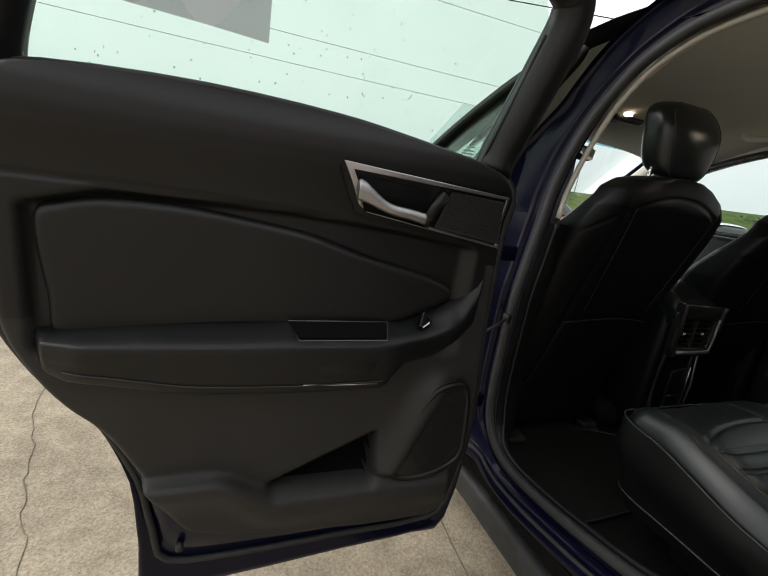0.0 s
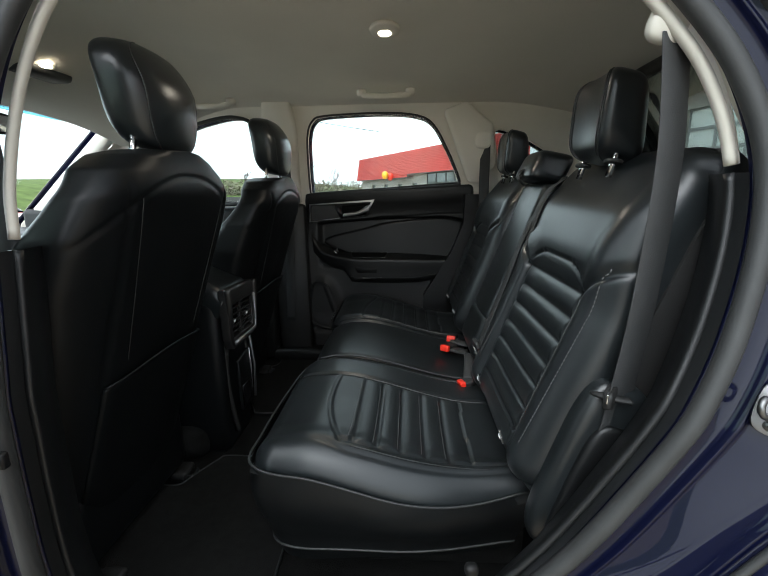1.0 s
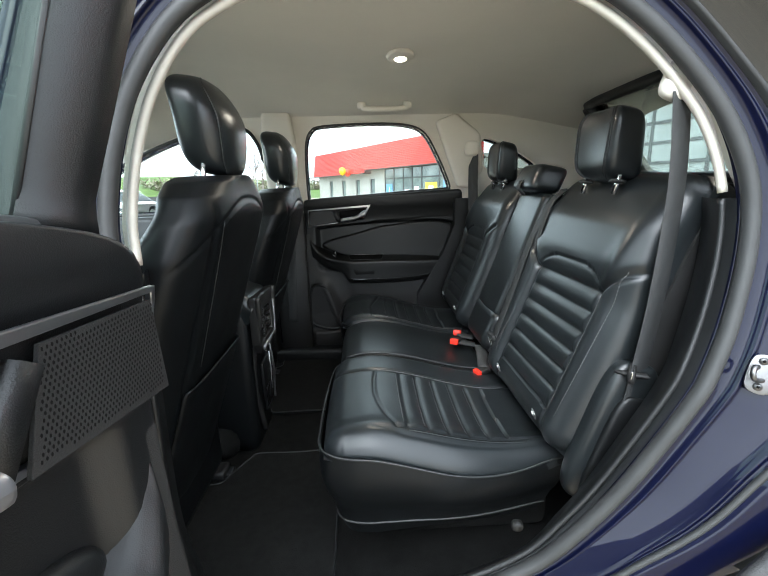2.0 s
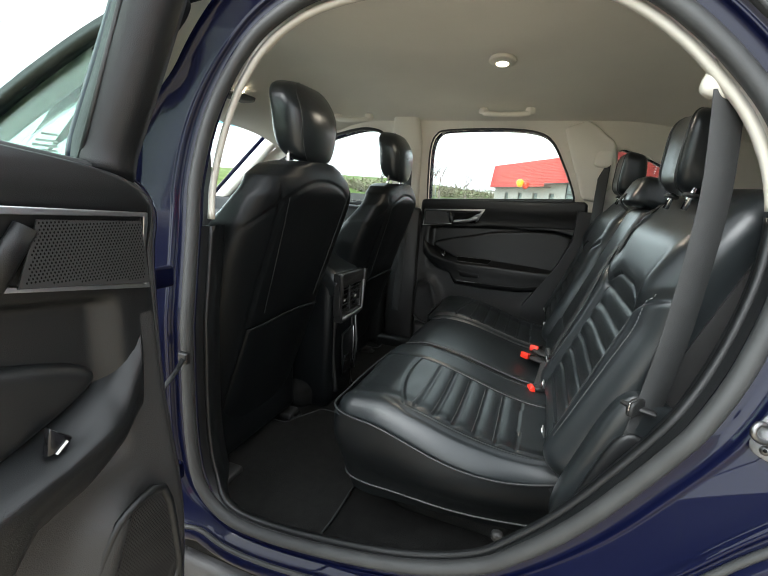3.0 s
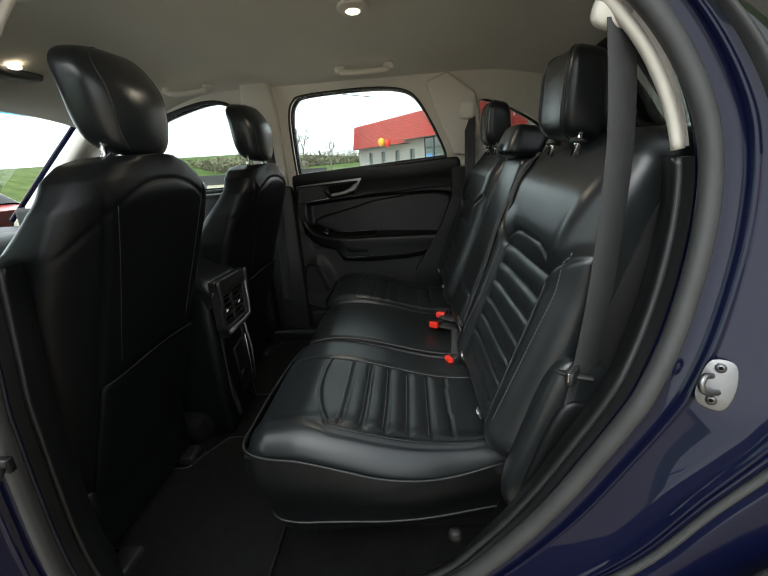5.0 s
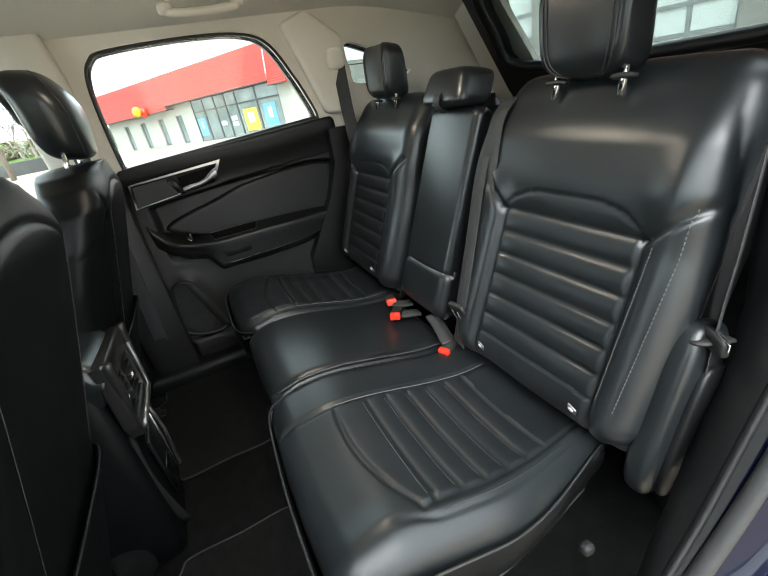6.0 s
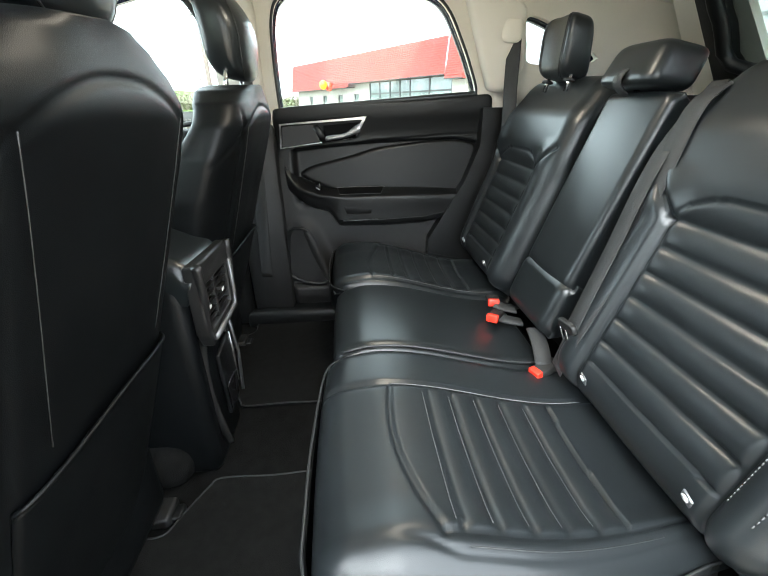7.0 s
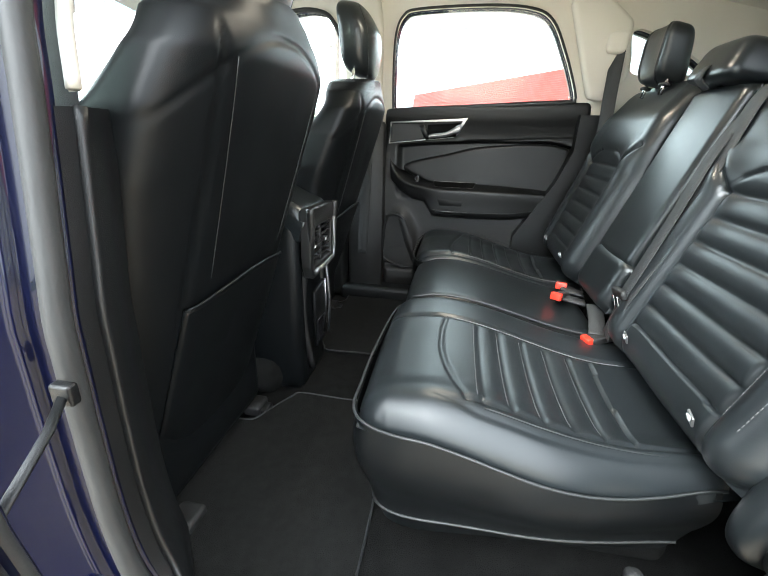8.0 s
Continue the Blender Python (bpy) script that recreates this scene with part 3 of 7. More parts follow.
def build_trees():
    rnd = random.Random(11)

    def tree(x, y, h, seed, z0=0.0):
        r = random.Random(seed)
        t = thing("tree", "bare leafless winter tree", "tree", "bare trees")
        tubes = []

        def limb(a, d, l, rad, depth):
            b = a + d * l
            tubes.append(tube([a, (a + b) / 2 + Vector((r.uniform(-1, 1), r.uniform(-1, 1), r.uniform(-.3, .3))) * l * 0.06, b], rad, n=5, up=(0.3, 1, 0.1)))
            if depth:
                for k in range(4 if depth > 1 else 5):
                    e = (d + Vector((r.uniform(-1, 1), r.uniform(-1, 1), r.uniform(-0.2, 0.9))) * 0.75).normalized()
                    limb(a + d * l * r.uniform(0.45, 1.0), e, l * r.uniform(0.5, 0.75), rad * 0.55, depth - 1)
        part("trunk", tube([(x, y, z0 - 0.2), (x + 0.05, y, z0 + h * 0.15), (x, y + 0.05, z0 + h * 0.33)], h * 0.022, n=8, up=(1, 0, 0)), BARK, t)
        limb(Vector((x, y, z0 + h * 0.28)), Vector((0.05, 0, 1)), h * 0.32, h * 0.013, 3)
        part("crown", joined(*tubes), BARK, t)
    for i, (x, y, h) in enumerate(((46, 11, 5.5), (52, 13.5, 5), (49, 8.5, 4.5), (57, 18, 5.5), (12, 62, 8), (7, 66, 7), (66, 26, 6))):
        tree(x, y, h, 20 + i)

    def scrub(name, label, x0, y0, x1, y1, h, n):
        bm = bmesh.new()
        a, b = Vector((x0, y0, 0)), Vector((x1, y1, 0))
        for k in range(n):
            c = a.lerp(b, rnd.random()) + Vector((rnd.uniform(-2, 2), rnd.uniform(-2, 2), 0))
            s = h * rnd.uniform(0.5, 1.0)
            for j in range(24):
                q = c + Vector((rnd.gauss(0, s * 0.4), rnd.gauss(0, s * 0.4), rnd.uniform(0, s)))
                d = Vector((rnd.uniform(-1, 1), rnd.uniform(-1, 1), rnd.uniform(-0.4, 1))).normalized() * s * 0.17
                e = d.cross(Vector((rnd.uniform(-1, 1), rnd.uniform(-1, 1), 1))).normalized() * s * 0.035
                bm.faces.new([bm.verts.new(v) for v in (q - d, q - e, q + d, q + e)])
        o = part(name, bm, SCRUB, smooth=False)
        tagged(o, label, "scrub", kind="stuff")
    scrub("scrub", "brown winter scrub along the lot's far edge", 78, 40, 100, -10, 4.0, 420)
    scrub("scrub", "brown winter scrub along the lot's far edge", -90, 95, 30, 110, 4.5, 420)
    scrub("scrub", "brown winter scrub along the lot's far edge", 30, 110, 95, 55, 4.0, 300)
    wall = part("low_wall", plate([(0, 0), (30, 0), (30, 0.95), (0, 0.95)], 0.3, lambda a, b, w: Vector((40 + w, 24 - a * 0.55, b))), ASPHALT, smooth=False)
    tagged(wall, "low dark barrier wall at the lot's edge", "wall", kind="structure")


build_trees()


def parked_car(x, y, rz, paint, label):
    c = thing("parked_car", label, "car", "parked cars")
    L, Wd = 4.5, 1.8

    def body(u, v):
        s = (u - 0.5) * L
        a = 2 * math.pi * v
        top = 0.82 + 0.12 * (1 - abs(s / 2.25) ** 4)
        ww = Wd / 2 * (1 - 0.25 * abs(s / (L / 2)) ** 4)
        cx, cz = math.cos(a), math.sin(a)
        return Vector((s, ww * math.copysign(abs(cx) ** 0.35, cx), 0.28 + (top - 0.28) * (0.5 + 0.5 * math.copysign(abs(cz) ** 0.45, cz))))
    part("body", surface(body, 30, 32), paint, c)

    def cabin(u, v):
        s = -1.55 + 2.75 * u
        a = math.pi * v
        h = 0.62 * (1 - abs((s + 0.2) / 1.45) ** 2.6)
        return Vector((s, (Wd / 2 - 0.12 - 0.2 * max(0, h)) * math.copysign(abs(math.cos(a)) ** 0.4, math.cos(a)), 0.84 + max(0.0, h) * abs(math.sin(a)) ** 0.5))
    part("window", surface(cabin, 26, 24), CAR_GLASS, c)

    def roof(u, v):
        s = -0.95 + 1.5 * u
        return Vector((s, (v - 0.5) * 1.25, 1.475 - 0.14 * abs((s + 0.2) / 0.9) ** 2.5 - 0.05 * abs(2 * v - 1) ** 3))
    part("roof", surface(roof, 14, 14), paint, c)
    for sx in (-1.4, 1.4):
        for sy in (-0.82, 0.82):
            w = part("wheel", moved(tube([(0, -0.1, 0), (0, 0.1, 0)], 0.33, n=20), Matrix.Translation((sx, sy, 0.33))), RUBBER, c)
            part("rim", moved(tube([(0, -0.11, 0), (0, 0.11, 0)], 0.2, n=14), Matrix.Translation((sx, sy, 0.33))), SILVER, w)
    c.matrix_basis = pose(x, y, 0.012, 0, 0, rz)
    return c


parked_car(7.2, 10.0, 80, CAR_RED, "red parked car in the lot")
parked_car(4.4, 9.2, 80, CAR_WHITE, "white parked car in the lot")
parked_car(10.4, 14.0, 80, CAR_WHITE, "white parked car in the lot")
parked_car(14.5, 17.5, 60, CAR_WHITE, "white parked car in the lot")
parked_car(2.0, 20.5, 10, CAR_DARK, "dark parked car at the lot's far side")
parked_car(20.0, 12.0, 60, CAR_WHITE, "white parked car in the lot")


# ------------------------------------------------------------------ the car's shell
OPENING = [(0.272, 1.19), (0.275, 1.27), (0.258, 1.38), (0.222, 1.48), (0.165, 1.565), (0.10, 1.615), (0.02, 1.648), (-0.10, 1.666), (-0.26, 1.668), (-0.41, 1.652), (-0.50, 1.632),
           (-0.565, 1.600), (-0.63, 1.550), (-0.69, 1.488), (-0.742, 1.42), (-0.777, 1.345), (-0.792, 1.275), (-0.790, 1.20), (-0.776, 1.12), (-0.750, 1.03), (-0.71, 0.94), (-0.655, 0.845),
           (-0.59, 0.745), (-0.515, 0.655), (-0.43, 0.580), (-0.285, 0.518), (-0.083, 0.474), (0.09, 0.455), (0.19, 0.472), (0.245, 0.54), (0.265, 0.65), (0.267, 0.80), (0.264, 0.94), (0.268, 1.08)]
RING = [Vector((0, p.x, p.y)) for p in spline([(a, b, 0) for a, b in OPENING], 6, True)]
NR = len(RING)
# outward normals of the opening, smoothed
OUT = []
for i in range(NR):
    t = RING[(i + 3) % NR] - RING[(i - 3) % NR]
    OUT.append(Vector((0, -t.z, t.y)).normalized())
if sum((RING[i] - Vector((0, -0.25, 1.0))).dot(OUT[i]) for i in range(NR)) < 0:
    OUT = [-o for o in OUT]


def flank(z):
    """The left side of the cabin, x at a height: upright below the belt, leaning in above."""
    return -0.805 + max(0.0, z - 0.95) * 0.17


def ring_point(i, off, dx):
    n = OUT[i % NR]
    low, high = smoothstep(0.3, 0.9, -n.z), smoothstep(0.15, 0.7, n.z)
    if off > 0.03:
        off = 0.03 + (off - 0.03) * (1 - 0.86 * low) * (1 - 0.36 * high)
    if off > 0.11:
        off = 0.11 + (off - 0.11) * (1 - 0.45 * high)
    dx *= (1 - 0.6 * low) * (1 - 0.40 * high)
    front = smoothstep(-0.25, 0.15, n.y) * smoothstep(-0.6, -0.2, n.z)
    corner = smoothstep(0.05, 0.45, n.z) * front
    off, dx = min(off, 0.40 - 0.255 * front - 0.050 * corner), max(dx, -0.14 + 0.045 * front + 0.035 * corner)
    p = RING[i % NR] + n * off
    return Vector((flank(p.z) + dx, p.y, p.z))


def ring_loft(profile, arch_cut=False):
    bm = bmesh.new()
    rows = [[bm.verts.new(ring_point(i, o, d)) for i in range(NR)] for o, d in profile]
    for a, b in zip(rows, rows[1:]):
        for i in range(NR):
            j = (i + 1) % NR
            bm.faces.new((a[i], a[j], b[j], b[i]))
    if arch_cut:
        gone = [v for v in bm.verts if v.co.x < -0.88 and math.hypot(v.co.y + 1.15, v.co.z - 0.36) < 0.475]
        bmesh.ops.delete(bm, geom=gone, context='VERTS')
    return bm


CLADDING = mat("grey_cladding", (0.035, 0.035, 0.036), rough=0.6, grain=0.4, grain_scale=300, vary=0.25, vary_scale=18)
car = thing("suv", "navy blue suv with black leather cabin and open rear door", "car")
part("door_jamb", ring_loft([(-0.002, 0.012), (0.0, 0.0), (0.03, -0.004), (0.044, -0.008), (0.048, -0.014), (0.050, -0.020), (0.054, -0.023), (0.058, -0.020), (0.062, -0.022), (0.105, -0.052), (0.126, -0.068), (0.131, -0.075), (0.133, -0.084), (0.137, -0.088), (0.142, -0.084), (0.146, -0.090),
                             (0.152, -0.096), (0.158, -0.112), (0.168, -0.118), (0.20, -0.124), (0.24, -0.128), (0.27, -0.130), (0.30, -0.130), (0.33, -0.128)], True), PAINT, car, "glossy navy door jamb with reflections")
path = [ring_point(i, 0.004, -0.012) for i in range(NR)]
lip = [(-0.013, -0.010), (0.011, -0.010), (0.015, -0.003), (0.015, 0.006), (0.011, 0.012), (0.004, 0.015), (-0.004, 0.014), (-0.010, 0.009), (-0.014, 0.003)]
part("weatherstrip", sweep(path, lip, lambda i: (-1, 0, 0), True), RUBBER, car, "black rubber door seal")
seal_run = [i for i in range(NR) if not (OUT[i].y > -0.30 and OUT[i].z > -0.35)]
seal_cut = next(k for k in range(len(seal_run)) if seal_run[k] != seal_run[k - 1] + 1)
seal_run = seal_run[seal_cut:] + seal_run[:seal_cut]
part("outer_seal", sweep([ring_point(i, 0.150, -0.100) for i in seal_run], circle(0.006, 8), (-1, 0, 0)), RUBBER, car)

# fixed quarter glass behind the opening, its rubber and bright edge
rear_top = [i for i in range(NR) if RING[i].y < -0.38 and RING[i].z > 1.27]


def band(name, profile, m, label=""):
    bm = bmesh.new()
    rows = [[bm.verts.new(ring_point(i, o, d)) for i in rear_top] for o, d in profile]
    for a, b in zip(rows, rows[1:]):
        for i in range(len(rear_top) - 1):
            bm.faces.new((a[i], a[i + 1], b[i + 1], b[i]))
    return part(name, bm, m, car, label)


band("quarter_rubber", [(0.068, -0.022), (0.070, -0.044), (0.074, -0.049), (0.079, -0.050), (0.082, -0.046)], RUBBER, "black rubber edge of the quarter glass")
band("quarter_glass", [(0.081, -0.048), (0.105, -0.064), (0.130, -0.090), (0.155, -0.120)], QUARTER_GLASS, "dark quarter glass mirroring the red siding")
band("glass_strip", [(0.153, -0.112), (0.156, -0.126), (0.168, -0.130), (0.174, -0.112)], CHROME, "bright strip along the quarter glass")

# beige pillar and roof-rail trim inside the seal
top = [i for i in range(NR) if RING[i].z > 1.185]
brk = next(k for k in range(len(top)) if k and top[k] != top[k - 1] + 1) if any(top[k] != top[k - 1] + 1 for k in range(1, len(top))) else 0
top = top[brk:] + top[:brk]
lo_cut = [i for i in top if RING[i].y > -0.4 or RING[i].z > 1.285]
trim_pts = [ring_point(i, -0.016, 0.022) for i in lo_cut]
trim_up = [OUT[i] * 0.5 + Vector((-0.85, 0, 0)) for i in lo_cut]
part("pillar_trim", sweep(trim_pts, [(-0.008, -0.007), (0.006, -0.007), (0.007, 0.0), (0.005, 0.005), (-0.005, 0.006), (-0.008, 0.002)], lambda i: trim_up[i]), TRIM, car, "beige plastic pillar trim")
low_cut = [i for i in range(NR) if i not in lo_cut]
k0 = next(k for k in range(NR) if (k in set(low_cut)) and ((k - 1) % NR not in set(low_cut)))
low_cut = [(k0 + j) % NR for j in range(len(low_cut))]
low_pts = [ring_point(i, -0.006, 0.032) for i in low_cut]
part("sill_trim", sweep(low_pts, [(-0.012, -0.008), (0.012, -0.008), (0.012, 0.003), (-0.012, 0.006)], lambda i: OUT[low_cut[i]] * 0.5 + Vector((-0.85, 0, 0))), SOFT, car, "black grained plastic sill trim")

# inner lining around the opening, going into the cabin
def inner(bm_profile, idx, m, name, label=""):
    bm = bmesh.new()
    rows = [[bm.verts.new(ring_point(i, o, d)) for i in idx] for o, d in bm_profile]
    for a, b in zip(rows, rows[1:]):
        for i in range(len(idx) - 1):
            bm.faces.new((a[i], a[i + 1], b[i + 1], b[i]))
    return part(name, bm, m, car, label)


inner([(-0.012, 0.026), (-0.012, 0.05), (0.0, 0.09), (0.04, 0.12)], [i for i in lo_cut if RING[i].z > 1.56], HEADLINER, "rail_lining")
inner([(-0.012, 0.026), (-0.004, 0.040), (0.012, 0.044)], lo_cut, HEADLINER, "rail_edge")
inner([(-0.004, 0.008), (-0.010, 0.03), (-0.010, 0.05), (0.0, 0.09), (0.05, 0.13)], low_cut, SOFT, "sill_lining", "black plastic sill lining")

# outer flank, front and rear of the opening, with the windows
FRONT_WIN = [(0.38, 1.24), (0.365, 1.42), (0.325, 1.52), (0.26, 1.595), (0.27, 1.620), (0.38, 1.610), (0.53, 1.565), (0.80, 1.445), (1.16, 1.25)]
QUARTER_WIN = [(-1.10, 1.30), (-1.02, 1.45), (-1.10, 1.50), (-1.35, 1.47), (-1.55, 1.38), (-1.50, 1.30)]


def flank_pt(y, z, w=0.0):
    return Vector((-0.805 + max(0.0, z - 0.95) * 0.17 - 0.128 - w, y, z))


part("front_door_skin", plate([(0.50, 0.35), (1.70, 0.35), (1.75, 1.20), (1.42, 1.225), (0.44, 1.225), (0.44, 0.40)], 0.04, lambda a, b, w: flank_pt(a, b, -w)), PAINT, car, "closed navy front door")
frame_path = [flank_pt(p.x, p.y, -0.02) for p in spline([(a, b, 0) for a, b in FRONT_WIN], 8)]
part("window_frame", sweep(frame_path, [(-0.016, -0.012), (0.010, -0.012), (0.010, 0.012), (-0.016, 0.012)], (-1, 0, 0)), SOFT, car)
part("roof_rail", sweep([flank_pt(p.x, p.y, -0.05) for p in spline([(0.30, 1.640, 0), (0.38, 1.633, 0), (0.53, 1.592, 0), (0.80, 1.470, 0), (1.18, 1.262, 0)], 8)], circle(0.018, 10), (-1, 0, 0)), PAINT, car)
fw = part("front_window", plate([(p.x, p.y) for p in spline([(a, b, 0) for a, b in FRONT_WIN], 5)], 0.004, lambda a, b, w: flank_pt(a, b, -0.03 - w)), GLASS, car, "closed green-tinted front side window")
fw.visible_shadow = False
qw = part("quarter_window", plate([(p.x, p.y) for p in spline([(a, b, 0) for a, b in QUARTER_WIN], 5, True)], 0.004, lambda a, b, w: flank_pt(a, b, -0.004 - w)), GLASS_DARK, car, "dark quarter window with wet spots")
qw.visible_shadow = False
part("quarter_frame", sweep([flank_pt(p.x, p.y, 0.0) for p in spline([(a, b, 0) for a, b in QUARTER_WIN], 6, True)], circle(0.014, 8), (-1, 0, 0), True), GLOSS_BLACK, car)
part("rear_quarter", plate([(-1.10, 0.75), (-0.98, 1.29), (-1.5, 1.29), (-1.95, 1.25), (-2.05, 0.7), (-1.7, 0.75), (-1.4, 0.85)], 0.05, lambda a, b, w: flank_pt(a, b, 0.004 - w)), PAINT, car, "navy rear quarter panel")
arch = [(-1.15 + 0.495 * math.cos(a), 0.36 + 0.495 * math.sin(a)) for a in [math.pi * k / 24 for k in range(-2, 25)]]
part("arch_cladding", sweep([flank_pt(a, b, 0.010) for a, b in arch], strip(0.075, 0.03), (-1, 0, 0)), CLADDING, car, "black plastic wheel-arch cladding")
wheel = part("wheel", sweep([Vector((-0.84, -1.15 + 0.31 * math.cos(2 * math.pi * k / 40), 0.37 + 0.31 * math.sin(2 * math.pi * k / 40))) for k in range(40)], [(-0.05, -0.10), (0.05, -0.10), (0.06, -0.06), (0.06, 0.06), (0.05, 0.10), (-0.05, 0.10)], (-1, 0, 0), True), RUBBER, car, "black tyre")
part("rim", moved(tube([(-0.10, 0, 0), (0.02, 0, 0)], 0.25, n=28, up=(0, 0, 1)), Matrix.Translation((-0.84, -1.15, 0.37))), SILVER, wheel)
part("wheel_well", plate([(-1.72, 0.30), (-0.80, 0.30), (-0.80, 0.90), (-1.72, 0.90)], 0.02, lambda a, b, w: Vector((-0.745 - w, a, b))), PLASTIC, car, smooth=False)
part("sill_cladding", rbox(-0.805, -0.74, -0.62, 1.6, 0.17, 0.27, 0.02), CLADDING, car, "black plastic sill cladding")

# roof skin, headliner, floor, far side
def roof_fn(z0, half, drop, near=0.0):
    def fn(u, v):
        x = -half + near + (2 * half - near) * u
        y = -1.45 + 2.55 * v
        z = z0 - drop * abs(x / half) ** 3.2 - 0.16 * smoothstep(0.45, 1.15, y) - 0.34 * smoothstep(0.25, 1.15, y) * max(0.0, -x / half) ** 2 - 0.10 * smoothstep(-0.7, -1.5, y)
        return Vector((x, y, z))
    return fn


part("headliner", surface(roof_fn(1.728, 0.76, 0.080, 0.068), 40, 40), HEADLINER, car, "greige fabric headliner")
part("roof", surface(roof_fn(1.785, 0.80, 0.110, 0.075), 30, 30), PAINT, car, "navy painted roof")
part("floor_carpet", plate([(-0.80, -0.9), (0.84, -0.9), (0.84, 1.7), (-0.80, 1.7)], 0.05, lambda a, b, w: Vector((a, b, 0.352 - w))), CARPET, car, "black carpeted floor", smooth=False)
part("underbody", plate([(-0.76, -1.9), (0.90, -1.9), (0.90, 1.9), (-0.76, 1.9)], 0.06, lambda a, b, w: Vector((a, b, 0.29 - w))), PLASTIC, car, smooth=False)
part("tunnel", rbox(-0.12, 0.21, 0.36, 1.7, 0.33, 0.46, 0.06), CARPET, car)


def far_pt(y, z, w=0.0):
    """The far inner side, w into the cabin."""
    return Vector((0.835 - max(0.0, z - 1.2) * 0.22 - w, y, z))


REAR_WIN = [(0.150, 1.2455), (0.1625, 1.256), (0.160, 1.42), (0.150, 1.53), (0.122, 1.588), (0.06, 1.610), (-0.2, 1.618), (-0.37, 1.606), (-0.455, 1.565), (-0.525, 1.455), (-0.570, 1.365), (-0.592, 1.312), (-0.592, 1.296), (-0.580, 1.288), (-0.40, 1.276), (-0.12, 1.262)]
FAR_FRONT_WIN = [(0.37, 1.22), (0.375, 1.46), (0.41, 1.57), (0.47, 1.608), (0.59, 1.608), (0.82, 1.55), (1.05, 1.46), (1.35, 1.31), (1.55, 1.21)]
FAR_QUARTER = [(-0.785, 1.392), (-0.765, 1.45), (-0.748, 1.515), (-0.760, 1.535), (-0.80, 1.532), (-0.92, 1.485), (-1.04, 1.415), (-1.045, 1.398), (-1.02, 1.390), (-0.90, 1.388)]


def smooth_loop(pts, n=5):
    return [(p.x, p.y) for p in spline([(a, b, 0) for a, b in pts], n, True)]


part("upper_side_trim", plate([(-1.50, 1.20), (1.75, 1.16), (1.55, 1.25), (1.1, 1.53), (0.7, 1.66), (-0.9, 1.685), (-1.5, 1.62)], 0.03, lambda a, b, w: far_pt(a, b, -w), [smooth_loop(REAR_WIN), smooth_loop(FAR_FRONT_WIN), smooth_loop(FAR_QUARTER)]), HEADLINER, car, "greige upper pillar trim", smooth=False)
part("window_seal", sweep([far_pt(a, b, 0.004) for a, b in smooth_loop(REAR_WIN)], circle(0.0050, 8), (1, 0, 0), True), RUBBER, car)
part("window_seal", sweep([far_pt(a, b, 0.004) for a, b in smooth_loop(FAR_FRONT_WIN)], circle(0.009, 8), (1, 0, 0), True), RUBBER, car)
for nm, win, g in (("rear_window", REAR_WIN, GLASS_CLEAR), ("front_side_window", FAR_FRONT_WIN, GLASS_CLEAR), ("far_quarter_window", FAR_QUARTER, GLASS_DARK)):
    o = part(nm, plate(smooth_loop(win), 0.004, lambda a, b, w: far_pt(a, b, -0.05 - w)), g, car)
    o.visible_shadow = False
part("b_pillar_far", plate([(0.19, 0.36), (0.36, 0.36), (0.375, 1.20), (0.195, 1.20)], 0.10, lambda a, b, w: far_pt(a, b, 0.05 - w)), PLASTIC, car, bevel=0.02)
part("pillar_cover_far", plate([(0.215, 1.20), (0.365, 1.20), (0.37, 1.52), (0.35, 1.68), (0.215, 1.68), (0.20, 1.55)], 0.06, lambda a, b, w: far_pt(a, b, 0.04 - w)), HEADLINER, car, bevel=0.015)
part("lower_side_trim", plate([(-1.5, 0.30), (-0.40, 0.30), (-0.42, 0.72), (-0.565, 0.96), (-0.62, 1.10), (-0.62, 1.24), (-1.5, 1.24)], 0.10, lambda a, b, w: far_pt(a, b, 0.045 - w)), SOFT, car, smooth=False)
part("sill_far", rbox(0.745, 0.915, -0.60, 0.40, 0.335, 0.425, 0.025), SOFT, car, "black far sill trim")
part("outer_skin_far", plate([(-1.9, 0.30), (1.8, 0.30), (1.8, 1.20), (-1.9, 1.24)], 0.03, lambda a, b, w: Vector((0.93 + w, a, b))), PAINT, car, smooth=False)
part("outer_upper_far", plate([(-1.50, 1.22), (1.70, 1.18), (1.55, 1.25), (1.1, 1.54), (0.7, 1.66), (-0.9, 1.68), (-1.5, 1.61)], 0.02, lambda a, b, w: far_pt(a, b, -0.085 - w), [smooth_loop(REAR_WIN), smooth_loop(FAR_FRONT_WIN), smooth_loop(FAR_QUARTER)]), PAINT, car, smooth=False)
part("c_pillar_cover", plate([(-0.63, 1.30), (-0.69, 1.29), (-0.76, 1.38), (-0.73, 1.56), (-0.60, 1.655), (-0.50, 1.62)], 0.05, lambda a, b, w: far_pt(a, b, 0.045 - w)), HEADLINER, car, bevel=0.015)

# front: windscreen, dash, far doors; rear: hatch
def screen(x, z):
    return Vector((x, 1.95 - (z - 1.05) * 1.36, z))


